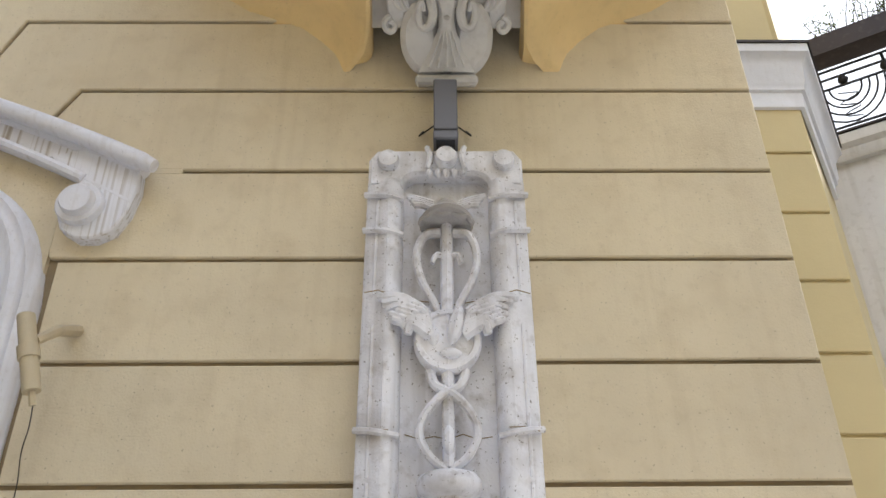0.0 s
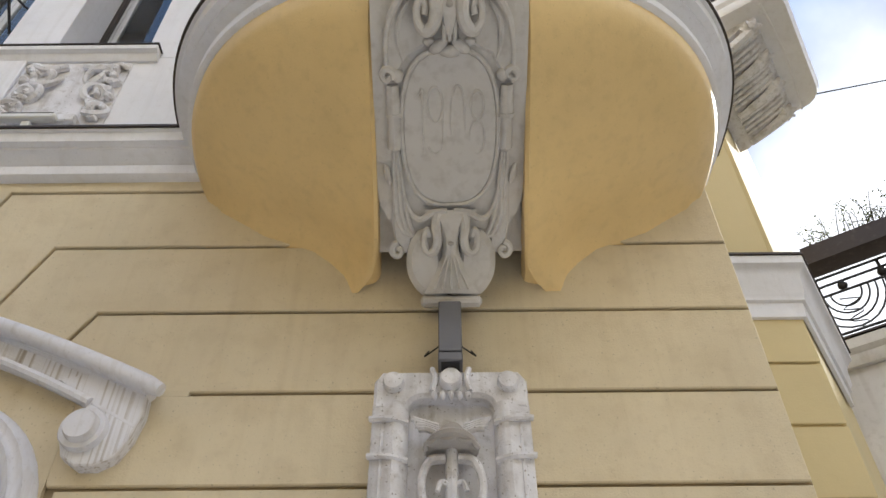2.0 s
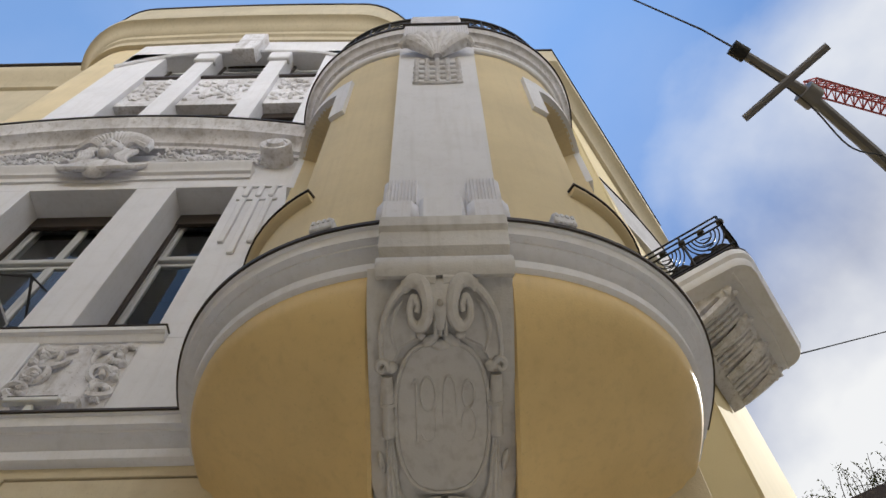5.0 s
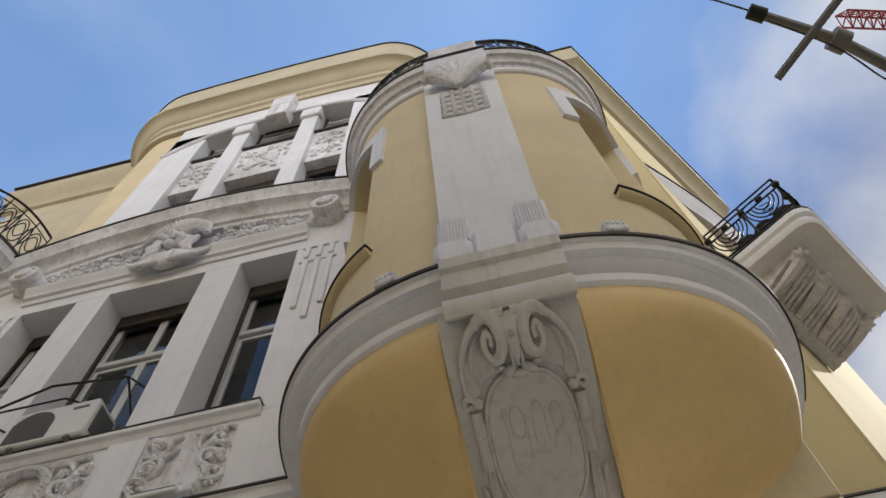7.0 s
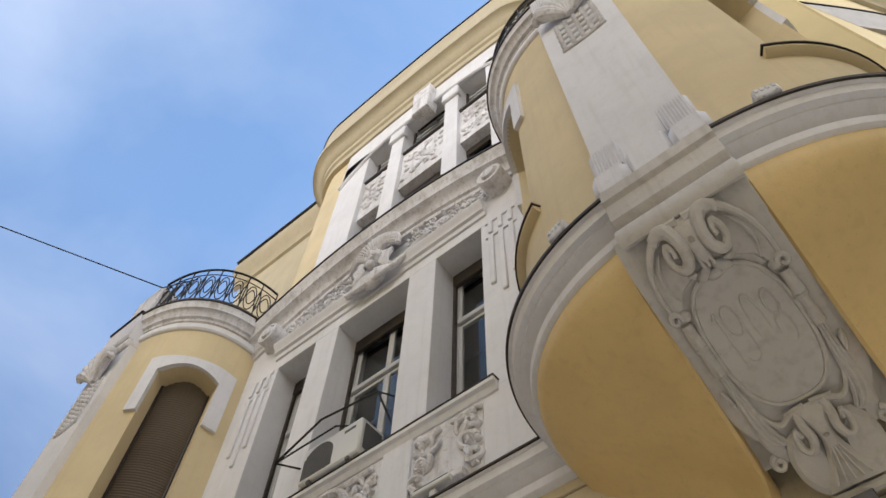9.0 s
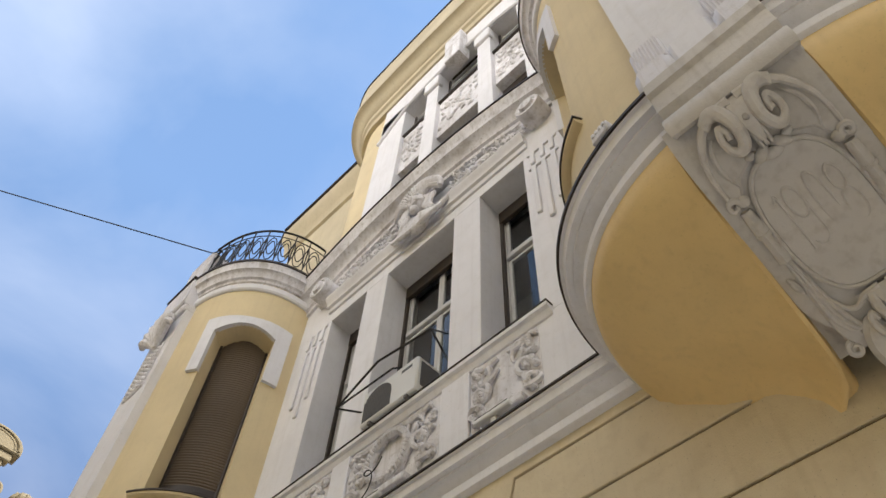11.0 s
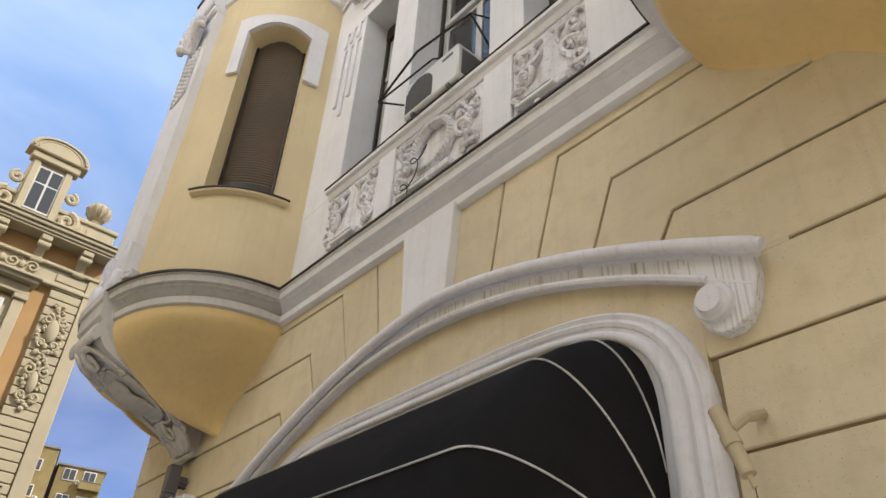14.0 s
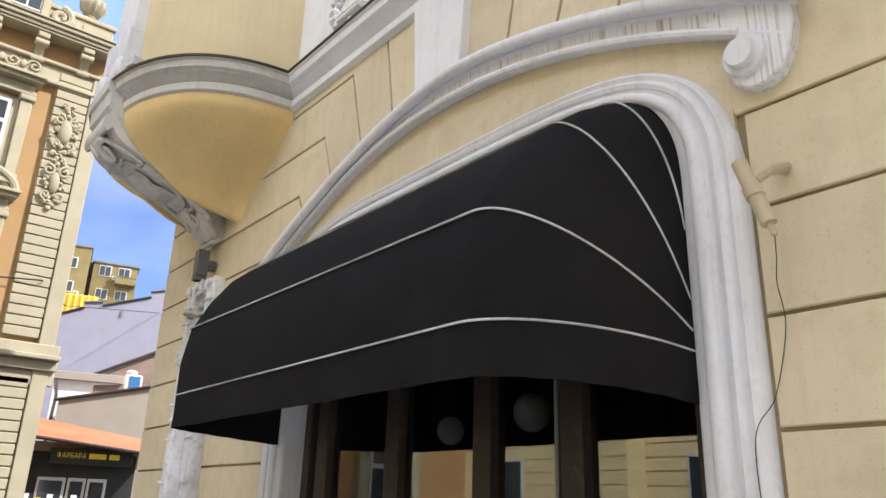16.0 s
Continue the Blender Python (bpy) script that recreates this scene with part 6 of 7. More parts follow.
for i in range(40):
    p = side(1.68 + rnd.uniform(-0.08, 0.08), rnd.uniform(0.25, 1.4), 7.2)
    q = p + Vector((rnd.uniform(-0.22, 0.22), rnd.uniform(-0.22, 0.22), rnd.uniform(0.15, 0.42)))
    m = p.lerp(q, 0.5) + Vector((rnd.uniform(-0.05, 0.05), rnd.uniform(-0.05, 0.05), 0.03))
    tw.tube([p, m, q], lambda k: 0.007 - 0.004 * k, 4)
    for k in range(16):
        c = p.lerp(q, rnd.uniform(0.3, 1.05)) + Vector([rnd.uniform(-0.05, 0.05) for _ in range(3)])
        a, b = Vector([rnd.uniform(-1, 1) for _ in range(3)]).normalized() * 0.018, Vector([rnd.uniform(-1, 1) for _ in range(3)]).normalized() * 0.010
        lf.add([c - a, c + b, c + a, c - b], [(0, 1, 2, 3)])
part("branch", tw, WOOD, shrub)
part("leaves", lf, LEAF, shrub, smooth=0, normals=False)

# ---- street pole, wires ----
pole = thing("street_pole", "grey steel pole arm with a cross tube and wires", "pole")
eye = Vector((0.046, -3.658, 1.804))
ray = lambda d, k: eye + Vector(d).normalized() * k
part("arm", Shape().tube([ray((0.359, 0.235, 0.903), 9.0), ray((0.43, 0.275, 0.86), 9.2), ray((0.52, 0.35, 0.79), 9.6), Vector((7.6, 1.2, 9.0))], lambda q: 0.05 + 0.03 * q, 8), ZINC, pole)
part("upright", Shape().tube([Vector((7.6, 1.2, -0.14)), Vector((7.6, 1.2, 9.6))], 0.11, 10), ZINC, pole)
part("cross_tube", Shape().tube([ray((0.368, 0.310, 0.877), 8.8), ray((0.445, 0.222, 0.867), 8.8)], 0.045, 8), ZINC, pole)
part("end_cap", Shape().tube([ray((0.350, 0.230, 0.906), 8.98), ray((0.366, 0.239, 0.899), 9.0)], 0.085, 10), CABLE, pole)
part("clamp", Shape().tube([ray((0.425, 0.272, 0.862), 9.18), ray((0.438, 0.281, 0.854), 9.22)], 0.13, 10), ZINC, pole)
part("span_wire", Shape().tube([ray((0.355, 0.232, 0.904), 9.0), ray((0.318, 0.212, 0.924), 9.4), ray((0.20, 0.16, 0.96), 12)], 0.012, 5), CABLE, pole)
part("loop_wire", Shape().tube(smooth_line([ray((0.37, 0.245, 0.895), 8.9), ray((0.43, 0.285, 0.855), 9.0), ray((0.47, 0.325, 0.82), 9.1), ray((0.50, 0.33, 0.80), 9.3)], 6), 0.010, 5), CABLE, pole)
mast = thing("lattice_boom", "red lattice boom high above the street", "crane")
sh = Shape()
a, b = ray((0.436, 0.252, 0.864), 36), ray((0.53, 0.27, 0.80), 40)
u = (b - a).normalized()
v = u.cross(Z).normalized()
w = u.cross(v)
legs = [v * 0.35 + w * 0.3, -v * 0.35 + w * 0.3, -w * 0.3]
for g in legs:
    sh.tube([a + g, b + g], 0.05, 5)
for i in range(12):
    for j in range(3):
        sh.tube([a.lerp(b, i / 12) + legs[j], a.lerp(b, (i + 1) / 12) + legs[(j + 1) % 3]], 0.03, 4)
        sh.tube([a.lerp(b, i / 12) + legs[j], a.lerp(b, i / 12) + legs[(j + 1) % 3]], 0.03, 4)
part("lattice", sh, REDSTEEL, mast)
part("crane_tower", Shape().tube([Vector((b.x, b.y, -0.14)), b], 0.4, 4), REDSTEEL, mast)
eye2 = Vector((0.017, -3.326, 1.643))
cab = thing("overhead_cable", "thin dark cable from the balcony across the street", "cable")
part("cable", Shape().tube([Vector((OFF + 0.9, -1.2, 12.55)), eye2 + Vector((-0.592, 0.135, 0.794)) * 13.6, eye2 + Vector((-0.665, -0.107, 0.739)) * 15.5, eye2 + Vector((-0.72, -0.5, 0.60)) * 22], 0.012, 5), CABLE, cab)
cab = thing("overhead_cable", "thin dark cable from the balcony across the street", "cable")
part("cable", Shape().tube([side(1.6, 0.98, 9.35), Vector((0.1, -3.36, 1.9)) + Vector((0.51, 0.486, 0.71)) * 14, Vector((16, 2, 15))], 0.010, 5), CABLE, cab)

# ---- neighbouring house across the side street ----
FX = -24.0
house = thing("neighbour_house", "cream and peach ornate town house with bracketed cornice and dormer", "house")
part("wall", Shape().box(FX - 10, FX, -24, 1.5, 0, 15.62, 0.02), PEACH, house)


def fx(u, o, z):
    """u along the front from its corner, o proud, z up."""
    return Vector((FX + o, 1.5 - u, z))


def slab(name, u0, u1, o, z0, z1, mat, parent=house, c=0.02, label=""):
    return part(name, Shape().box(FX - 0.02, FX + o, 1.5 - u1, 1.5 - u0, z0, z1, c), mat, parent, label)


for i in range(28):
    slab("pier_block", 0.36, 1.30, 0.16, 5.9 + 0.30 * i, 5.9 + 0.30 * i + 0.272, FARCREAM)
for i in range(13):
    slab("pier_block", 0.36, 1.30, 0.16, 0.9 + 0.30 * i, 0.9 + 0.30 * i + 0.272, FARCREAM)
slab("corner_edge", -0.10, 0.33, 0.20, 0, 14.4, FARCREAM)
for z0, z1, o in ((5.28, 5.42, 0.55), (5.42, 5.75, 0.26), (5.0, 5.28, 0.32), (4.6, 5.0, 0.16), (13.75, 13.88, 0.24), (13.88, 14.40, 0.12), (14.40, 14.52, 0.26), (15.30, 15.42, 0.66), (15.42, 15.56, 0.74), (15.56, 15.62, 0.80)):
    slab("string_course", -0.25, 24, o, z0, z1, FARCREAM, c=0.03)
slab("eaves_soffit", -0.2, 24, 0.60, 15.22, 15.30, FARCREAM)
for i in range(16):
    u = 0.55 + 1.32 * i
    br = Shape()
    br.box(FX, FX + 0.56, 1.5 - u - 0.34, 1.5 - u, 15.02, 15.22, 0.03)
    roll = smooth_line([Vector((0.46, 14.98)), Vector((0.44, 14.82)), Vector((0.30, 14.72)), Vector((0.20, 14.58)), Vector((0.18, 14.40)), Vector((0.08, 14.28))], 4)
    br.rings([[(FX + o, 1.5 - u - 0.30, z), (FX + o, 1.5 - u - 0.04, z), (FX - 0.02, 1.5 - u - 0.04, z + 0.02), (FX - 0.02, 1.5 - u - 0.30, z + 0.02)] for o, z in [(0.50, 15.02)] + [(q.x, q.y) for q in roll]], True, True)
    for c in ((0.40, 14.90, 0.12), (0.17, 14.42, 0.09)):
        br.tube([(FX + c[0], 1.5 - u - 0.36, c[1]), (FX + c[0], 1.5 - u + 0.02, c[1])], c[2], 12)
    part("console", br, FARCREAM, house, "scrolled eaves console")
part("parapet", Shape().box(FX - 0.6, FX - 0.1, -24, 1.50, 15.62, 16.50, 0.03), FARCREAM, house)
part("parapet_coping", Shape().box(FX - 0.68, FX - 0.02, -24, 1.56, 16.50, 16.66, 0.03), FARCREAM, house)
for y0, y1 in ((0.55, 1.35), (-0.30, 0.40)):
    part("parapet_panel", Shape().box(FX - 0.12, FX - 0.05, y0, y1, 15.80, 16.36, 0.03), FARCREAM, house)
for y in (0.75, -4.6):
    urn = part("urn", Shape().lathe([(0.22, 0), (0.25, 0.06), (0.13, 0.14), (0.12, 0.20), (0.24, 0.30), (0.37, 0.46), (0.40, 0.62), (0.33, 0.78), (0.24, 0.86), (0.10, 0.93), (0.001, 0.95)], (FX - 0.3, y, 16.66), sides=20), FARCREAM, house, "cream carved stone finial")
    for k in range(12):
        a = 2 * math.pi * k / 12
        part("gadroon", Shape().tube([(FX - 0.3 + r * math.cos(a), y + r * math.sin(a), 16.66 + h) for r, h in ((0.24, 0.31), (0.37, 0.47), (0.40, 0.62), (0.33, 0.77))], 0.05, 5), FARCREAM, urn)
dm = part("dormer", Shape().box(FX - 1.2, FX + 0.02, 1.5 - 3.33, 1.5 - 1.97, 15.62, 18.25, 0.02), FARCREAM, house)
for u in (2.02, 3.06):
    part("dormer_pilaster", Shape().box(FX, FX + 0.12, 1.5 - u - 0.22, 1.5 - u, 15.62, 18.0, 0.02), FARCREAM, dm)
part("dormer_entablature", Shape().box(FX - 0.2, FX + 0.22, 1.5 - 3.45, 1.5 - 1.85, 18.0, 18.28, 0.04), FARCREAM, dm)
MID = 1.5 - 2.65
arch = [(MID - 0.98, 18.28)] + [(MID - 0.98 * math.cos(radians(a)), 18.40 + 0.62 * math.sin(radians(a))) for a in range(0, 181, 10)] + [(MID + 0.98, 18.28)]
part("dormer_pediment", Shape().prism(arch, 0, 0.6, 0.04).mapped(lambda x, y, z: (FX + 0.32 - y, x, z)), FARCREAM, dm)
for k, w in ((0.40, 0.86), (0.36, 0.72)):
    part("pediment_bead", Shape().tube([(FX + k - 0.06, MID - w * math.cos(radians(a)), 18.38 + 0.62 * w * math.sin(radians(a))) for a in range(0, 181, 10)], 0.045, 6), FARCREAM, dm)
part("dormer_frame", Shape().box(FX + 0.02, FX + 0.06, MID - 0.42, MID + 0.42, 16.1, 17.85, 0.01), FRAME, dm)
for a in (-1, 1):
    for z0, z1 in ((16.18, 17.15), (17.22, 17.78)):
        part("dormer_pane", Shape().box(FX + 0.055, FX + 0.08, MID + a * 0.20 - 0.165, MID + a * 0.20 + 0.165, z0, z1, 0.004), WGLASS, dm)
    curl = [(p[0], p[1]) for p in spiral((MID + a * 1.02, 16.25), 0.36, 0.06, 90, -1.4 * a, 30)]
    part("side_volute", Shape().tube([(FX - 0.05, x, z) for x, z in curl], lambda q: 0.13 - 0.06 * q, 7), FARCREAM, dm)
    part("side_volute", Shape().tube([(FX - 0.05, x, z) for x, z in spiral((MID + a * 0.88, 17.15), 0.22, 0.05, 90, -1.3 * a, 22)], 0.08, 7), FARCREAM, dm)
rnd = random.Random(8)
orn = Shape()
for z, n, w, h in ((12.3, 46, 0.40, 0.95), (10.6, 34, 0.30, 0.85)):
    for i in range(n):
        a = 2 * math.pi * i / n
        r = rnd.uniform(0.5, 1.05)
        orn.blob(fx(0.84 + w * r * math.cos(a), 0.20, z + h * r * math.sin(a)), (0.07, rnd.uniform(0.05, 0.10), rnd.uniform(0.05, 0.10)), (rnd.uniform(0, 3), 0, 0), 6, 4)
    for s_ in (-1, 1):
        orn.tube([(FX + 0.24, y, zz) for y, zz in spiral((1.5 - 0.84 + s_ * 0.22, z + 0.35), 0.18, 0.04, 90, 1.2 * s_, 16)], 0.045, 6)
        orn.tube([(FX + 0.24, y, zz) for y, zz in spiral((1.5 - 0.84 + s_ * 0.18, z - 0.45), 0.15, 0.03, 270, 1.2 * s_, 16)], 0.04, 6)
    orn.blob(fx(0.84, 0.2, z), (0.14, w * 0.5, h * 0.42), sides=12, rows=8)
part("cartouche_relief", orn, FARCREAM, house)["kind"] = "stuff"
for k, u in enumerate((2.30, 6.1, 9.9, 13.7)):
    for z0, z1 in ((10.65, 12.85), (6.2, 9.1), (1.2, 4.1)):
        fr = slab("window", u - 0.10, u + 2.0, 0.10, z0 - 0.1, z1 + 0.12, FARCREAM)
        part("frame", Shape().box(FX + 0.06, FX + 0.14, 1.5 - u - 1.8, 1.5 - u - 0.1, z0, z1, 0.01), FRAME, fr)
        for a in (0, 1):
            for y0, y1 in ((z0 + 0.1, z0 + (z1 - z0) * 0.64), (z0 + (z1 - z0) * 0.70, z1 - 0.1)):
                part("pane", Shape().box(FX + 0.12, FX + 0.155, 1.5 - u - 1.70 + 0.80 * a, 1.5 - u - 1.0 + 0.80 * a, y0, y1, 0.004), WGLASS, fr)
        for uu in (u - 0.42, u + 2.0):
            part("pilaster", Shape().box(FX - 0.02, FX + 0.26, 1.5 - uu - 0.32, 1.5 - uu, z0 - 0.15, z1 + 0.05, 0.02), FARCREAM, fr)
            part("capital", Shape().box(FX - 0.02, FX + 0.34, 1.5 - uu - 0.38, 1.5 - uu + 0.06, z1 + 0.05, z1 + 0.25, 0.04), FARCREAM, fr)
            part("pilaster_base", Shape().box(FX - 0.02, FX + 0.33, 1.5 - uu - 0.36, 1.5 - uu + 0.04, z0 - 0.35, z0 - 0.15, 0.03), FARCREAM, fr)
        slab("architrave", u - 0.46, u + 2.36, 0.30, z1 + 0.25, z1 + 0.38, FARCREAM, fr)
        slab("frieze", u - 0.42, u + 2.32, 0.24, z1 + 0.38, z1 + 0.62, FARCREAM, fr)
        slab("head", u - 0.55, u + 2.45, 0.55, z1 + 0.62, z1 + 0.74, FARCREAM, fr)
        slab("head_edge", u - 0.62, u + 2.52, 0.66, z1 + 0.74, z1 + 0.84, FARCREAM, fr)
        slab("sill", u - 0.5, u + 2.4, 0.45, z0 - 0.50, z0 - 0.35, FARCREAM, fr)
        if z0 > 10:
            sh = Shape()
            for i in range(5):
                c = (1.5 - u + 0.25 - 0.60 * i, 14.14)
                sh.tube([(FX + 0.16, y, z) for y, z in spiral(c, 0.21, 0.03, 180, 1.4 * (1 if i % 2 else -1), 18)], 0.045, 6)
                sh.blob((FX + 0.16, c[0] - 0.30, 14.14), (0.06, 0.10, 0.13), sides=7, rows=5)
            part("scroll_frieze", sh, FARCREAM, fr)
        else:
            top = z1 + 0.84
            ar = [(1.5 - u - 0.95 - 1.45 * math.cos(radians(a)), top + 0.72 * math.sin(radians(a))) for a in range(0, 181, 10)]
            part("tympanum", Shape().prism(ar, 0, 0.2, 0.02).mapped(lambda x, y, z: (FX + 0.2 - y, x, z)), FARCREAM, fr)
            for w, o in ((1.0, 0.52), (0.86, 0.40)):
                part("arched_hood", Shape().tube([(FX + o - 0.1, 1.5 - u - 0.95 + (x - (1.5 - u - 0.95)) * w, top + (z - top) * w) for x, z in ar], 0.10, 7), FARCREAM, fr)
            sh = Shape()
            for i in range(26):
                sh.blob((FX + 0.24, 1.5 - u - 0.95 + rnd.uniform(-0.85, 0.85), top + rnd.uniform(0.08, 0.36)), (0.06, rnd.uniform(0.06, 0.14), rnd.uniform(0.04, 0.09)), (rnd.uniform(0, 3), 0, 0), 6, 4)
            part("crest", sh, FARCREAM, fr)


# ---- buildings at the end of the side street ----
def facing(az, dist):
    d = Vector((math.sin(radians(az)), math.cos(radians(az)), 0))
    r = Vector((math.cos(radians(az)), -math.sin(radians(az)), 0))
    o = Vector((-0.18, -3.19, 0)) + d * dist
    return lambda u, w, z: o + r * u + d * w + Z * z


def placed(f, u0, u1, w0, w1, z0, z1, c=0.02):
    return Shape().box(u0, u1, w0, w1, z0, z1, c).mapped(lambda x, y, z: f(x, y, z))


f = facing(-76.5, 85)
apt = thing("apartment_block", "olive-brown apartment block with balconies and white air conditioners", "building")
part("wall", placed(f, -0.95, 3.5, 0, 9, 0, 25.75), OLIVE, apt)
part("left_wing", placed(f, -4.6, -1.35, -1.5, 7, 0, 26.75), OLIVE, apt)
part("stair_recess", placed(f, -1.4, -0.9, 1.2, 7, 0, 26.0), WOOD, apt, "dark recessed stair bay")
part("roof_edge", placed(f, -1.1, 3.65, -0.15, 9, 25.75, 25.95), ZINC, apt)
part("wing_roof_edge", placed(f, -4.75, -1.25, -1.65, 7, 26.75, 26.95), ZINC, apt)
for k in range(5):
    z = 13.4 + 2.55 * k
    for i, u in enumerate((-3.7, -0.35, 1.55)):
        w0 = -1.5 if i == 0 else 0.0
        wf = part("window", placed(f, u, u + 1.25, w0 - 0.08, w0 + 0.02, z + 0.75, z + 1.95), FRAME, apt)
        for a in (0, 1):
            part("pane", placed(f, u + 0.09 + 0.56 * a, u + 0.58 + 0.56 * a, w0 - 0.12, w0 - 0.05, z + 0.85, z + 1.85), WGLASS, wf)
        if (i + k) % 2:
            cool = part("cooler", placed(f, u + 1.38, u + 1.85, w0 - 0.4, w0, z + 0.45, z + 0.85), APPLIANCE, apt)
            part("cooler_fan", placed(f, u + 1.43, u + 1.67, w0 - 0.42, w0 - 0.39, z + 0.50, z + 0.80), GRILLE, cool)
    bal = part("balcony", placed(f, 1.35, 3.4, -0.9, 0, z - 0.05, z + 0.7), OLIVE, apt)
    part("balcony_coping", placed(f, 1.3, 3.45, -0.95, -0.8, z + 0.7, z + 0.78), ZINC, bal)
part("lower_wing", placed(f, -6, 0.1, -6, -1.6, 0, 20.6), OCHRE, apt, "ochre panelled lower wing")
for i in range(11):
    part("wing_rib", placed(f, -5.8 + 0.55 * i, -5.65 + 0.55 * i, -6.2, -6, 13, 20.6), YELLOW, apt)

f = facing(-75.0, 46)
lil = thing("lilac_house", "lilac rendered gable wall with a stepped dark roof edge", "building")
STEPS = [(-3.35, 11.20), (-1.82, 11.90), (-1.81, 12.22), (-0.92, 12.36), (-0.80, 12.14), (1.59, 13.00), (1.60, 13.32), (5.0, 14.2)]
part("wall", Shape().rings([[f(-3.35, w, 0)] + [f(u, w, z) for u, z in STEPS] + [f(5.0, w, 0)] for w in (0, 8)], True, True), LILAC, lil)
for a, b in ((0, 1), (2, 3), (4, 5), (6, 7)):
    part("roof_edge", Shape().tube([f(STEPS[a][0] - 0.05, -0.05, STEPS[a][1] + 0.03), f(STEPS[b][0] + 0.05, -0.05, STEPS[b][1] + 0.03)], 0.07, 6), WOOD if a in (0, 4) else ZINC, lil)
part("wall_hook", Shape().tube([f(0.2, -0.05, 11.6), f(0.2, -0.05, 12.0)], 0.05, 5), ZINC, lil)
cab = thing("overhead_cable", "thin dark cable between house and lilac wall", "cable")
part("cable", Shape().tube([fx(2.2, 0.10, 7.4), fx(0.6, 0.30, 7.55), f(-2.4, -6, 10.55), f(2.2, -0.02, 12.15)], 0.022, 5), CABLE, cab)

f = facing(-74.3, 34)
low_h = thing("low_house", "low beige house with a brown lean-to and white rear wall", "building")
part("wall", Shape().rings([[f(-2.0, w, 0), f(3.4, w, 0), f(3.4, w, 6.62), f(-2.0, w, 5.34)] for w in (0, 3)], True, True), BEIGE, low_h)
part("roof_edge", Shape().tube([f(-2.15, -0.1, 5.36), f(3.5, -0.1, 6.70)], 0.075, 6), WOOD, low_h)
part("rear_wall", placed(f, -2.5, 0.1, 3.2, 6, 0, 6.75), WHITE, low_h)
part("rear_eaves", placed(f, -2.75, 0.3, 2.9, 3.3, 6.62, 6.98), BEIGE, low_h)
part("lean_to_roof", Shape().rings([[f(-0.9, 3.3, 6.9), f(3.6, 3.3, 9.3)], [f(-0.9, 3.1, 6.1), f(3.6, 3.1, 6.6)]], False), RUST, low_h, "weathered red-brown lean-to roof", smooth=0)
part("lean_to_edge", Shape().tube([f(-1.0, 3.2, 6.95), f(3.6, 3.2, 9.35)], 0.09, 6), WOOD, low_h)
part("downpipe", Shape().tube([f(-2.45, 3.0, 6.6), f(-2.30, 2.9, 5.9), f(-2.42, 2.9, 3.0)], 0.07, 6), WOOD, low_h)
tank = thing("water_tank", "small white and blue tank on the low roof", "tank")
part("body", placed(f, 0.30, 1.0, 0.3, 1.0, 6.0, 6.68, 0.05), APPLIANCE, tank)
part("blue_panel", placed(f, 0.50, 0.92, 0.26, 0.31, 6.1, 6.62, 0.01), SIGNRED, tank, "bright blue panel")
part("vent_cap", Shape().blob(f(0.55, 0.6, 6.80), (0.24, 0.24, 0.13), sides=10, rows=6), APPLIANCE, tank)

f = facing(-76.2, 27)
kiosk = thing("paint_shop", "small paint shop with an orange roof and a black fascia sign", "building")
part("wall", placed(f, -2.3, 2.2, 0, 4, -0.14, 3.3), BEIGE, kiosk)
part("roof", Shape().rings([[f(-2.6, -0.9, 3.55), f(2.5, -0.9, 3.05)], [f(-2.2, 1.2, 4.25), f(2.3, 1.2, 3.6)], [f(-2.2, 4, 4.3), f(2.3, 4, 3.6)]], False), TILE, kiosk, smooth=0)
part("roof_edge", Shape().tube([f(-2.6, -0.92, 3.5), f(2.5, -0.92, 3.0)], 0.06, 6), WOOD, kiosk)
sign = part("fascia_sign", placed(f, -0.62, 1.75, -0.45, 0, 2.62, 3.10), CABLE, kiosk, "black fascia sign with yellow letters")
letters = text_shape("ФАРБАРА", 0.17, 0.82, 0.01)
part("lettering", letters.mapped(lambda x, y, z: f(x - 0.01, y - 0.47, z + 2.90)), YELLOW, sign, "yellow lettering", smooth=0, normals=False)
for i, (u, w) in enumerate(((0.73, 0.50), (1.21, 0.30))):
    part("name_bar", placed(f, u - w / 2, u + w / 2, -0.48, -0.44, 2.82, 2.98, 0.01), YELLOW, sign)
for u0, u1 in ((-0.85, -0.05), (0.0, 0.52), (0.56, 1.12)):
    d = part("shop_window", placed(f, u0, u1, -0.06, 0.02, 0.1, 2.25), FRAME, kiosk)
    part("pane", placed(f, u0 + 0.08, u1 - 0.08, -0.09, -0.03, 0.2, 2.15), WGLASS, d)
for i in range(6):
    part("poster", placed(f, -1.15 + 0.33 * i, -0.98 + 0.33 * i, -0.11, -0.09, 1.4 - 0.12 * (i % 3), 1.75 - 0.1 * (i % 2)), YELLOW if i % 2 else APPLIANCE, kiosk)
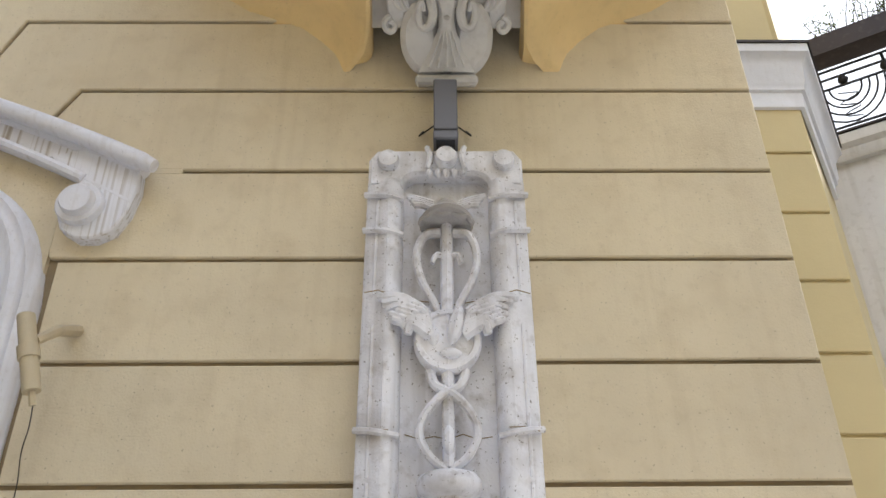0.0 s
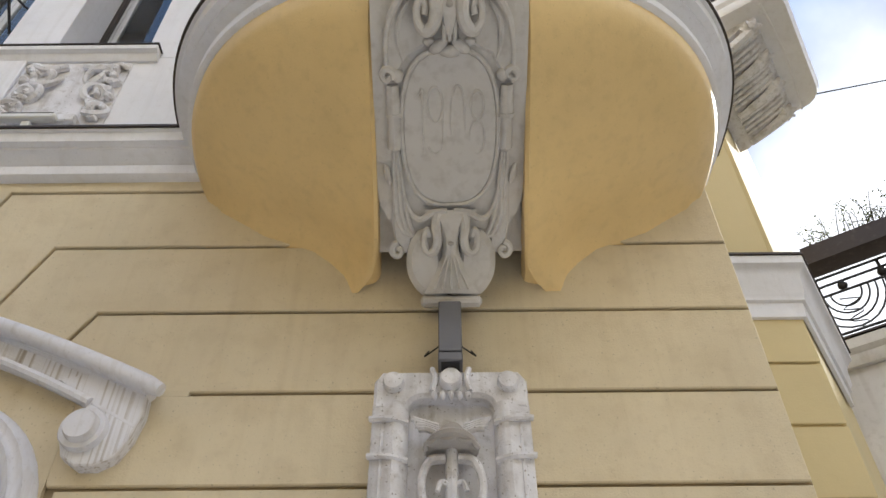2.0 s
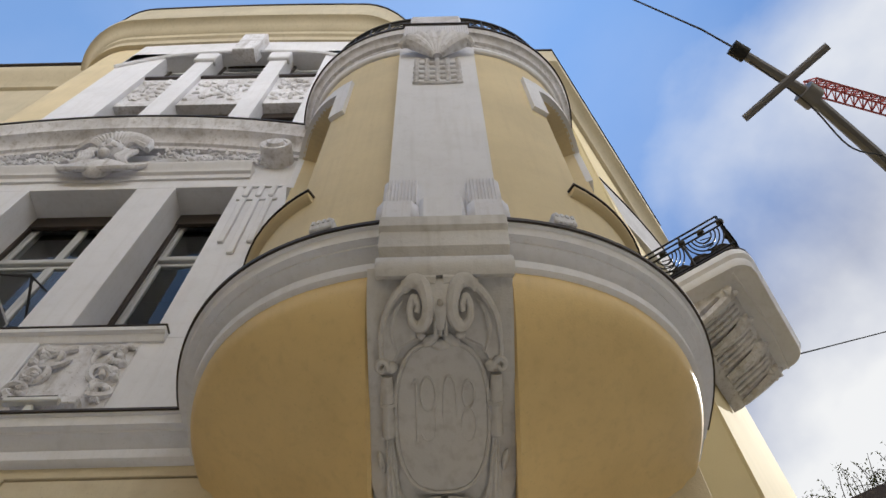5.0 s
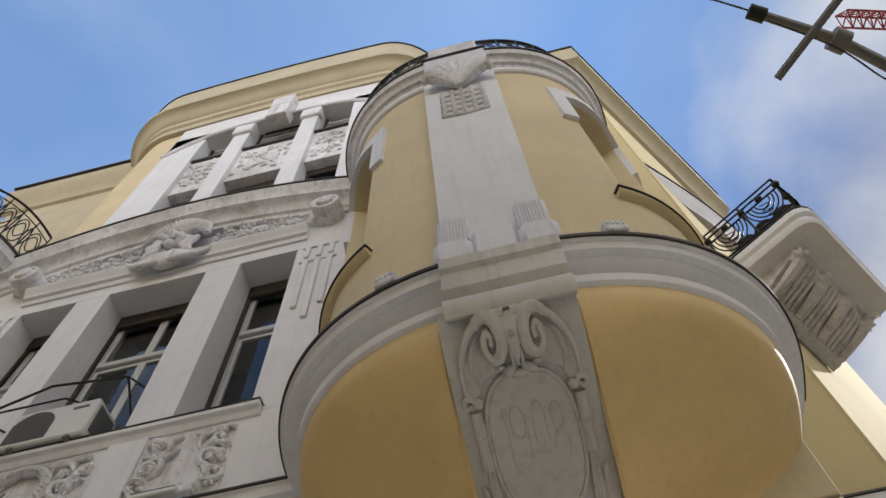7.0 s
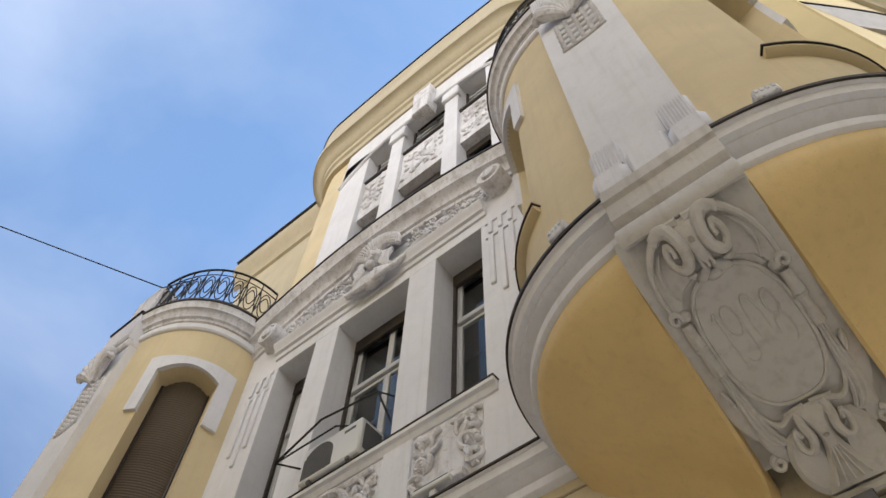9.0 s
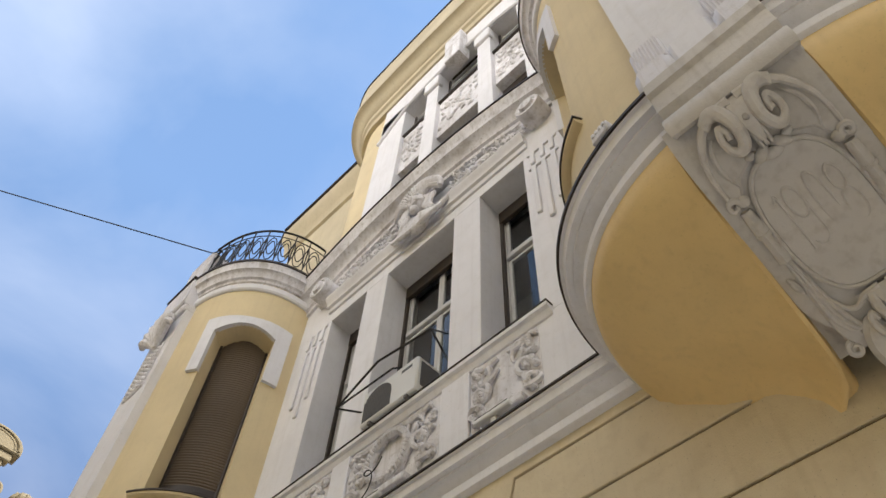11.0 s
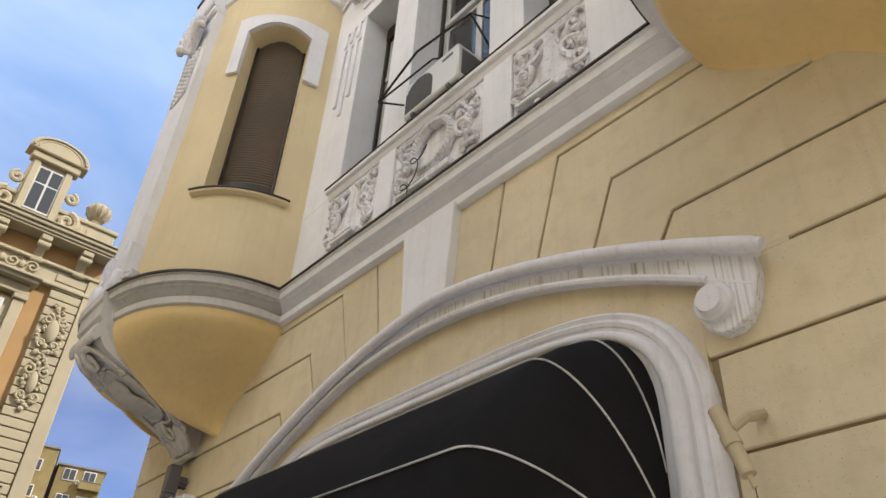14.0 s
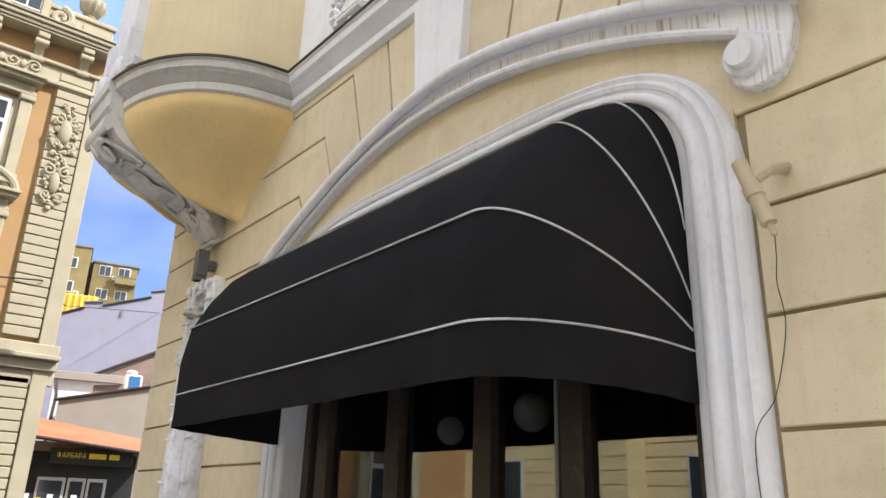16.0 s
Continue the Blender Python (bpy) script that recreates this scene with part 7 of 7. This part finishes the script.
part("dark_shopfront", placed(f, -1.2, 1.9, -0.03, 0.0, 0.0, 3.0), CABLE, kiosk, "black shop front surround")
part("side_board", placed(f, -1.62, -1.22, -0.2, 0, 0.6, 2.75), SIGNRED, kiosk, "coloured display board")
ac2 = thing("air_conditioner", "grey outdoor air-conditioning unit on the house wall", "air conditioner")
part("casing", placed(facing(-79.8, 26), -0.45, 0.45, -0.2, 0.2, 3.35, 4.0, 0.03), APPLIANCE, ac2)
q = facing(-79.8, 26)
part("fan_recess", Shape().lathe([(0.27, 0), (0.27, 0.02), (0.001, 0.02)], q(0.05, -0.2, 3.68), q(0, -1, 0) - q(0, 0, 0), 20), GRILLE, ac2)
part("support", Shape().tube([q(0.4, 0.2, 3.35), q(0.4, 0.2, 0)], 0.05, 6), ZINC, ac2)

# ---- unseen houses added across the streets, behind and beside the camera ----
east = thing("opposite_house", "plain pale plastered town house, added out of view across the street", "house", "houses across the street")
part("wall", Shape().box(16, 26, -9, 9, -0.14, 9.5, 0.02), CREAM, east)
part("eaves", Shape().box(15.5, 16, -9, 9, 9.0, 9.5, 0.03), CREAM, east)
# pale fronts bounce light; the 23 m one shades the left tower
for k, (x0, x1, y, h, m) in enumerate(((-34, -16, -17, 23, CREAMY), (-16, 2, -18, 16, CREAMY), (2, 20, -17, 14, CREAMY), (20, 40, -19, 18, BEIGE))):
    hs = thing("opposite_house", "plain pale plastered town house, added out of view across the street", "house", "houses across the street")
    part("wall", Shape().box(x0, x1, y - 9, y, -0.14, h, 0.02), m, hs)
    part("eaves", Shape().box(x0, x1, y, y + 0.6, h - 0.5, h, 0.03), CREAM, hs)
    for i in range(16):
        part("plaster_course", Shape().box(x0, x1, y, y + 0.035, 0.4 + 0.45 * i, 0.81 + 0.45 * i, 0.012), m, hs)
    for i in range(5):
        for j in range(int(h // 4)):
            u = x0 + 1.6 + 3.4 * i
            w = part("window", Shape().box(u, u + 1.5, y, y + 0.08, 1.2 + 4 * j, 3.6 + 4 * j, 0.01), FRAME, hs)
            part("pane", Shape().box(u + 0.1, u + 1.4, y + 0.08, y + 0.10, 1.3 + 4 * j, 3.5 + 4 * j, 0.01), WGLASS, w)
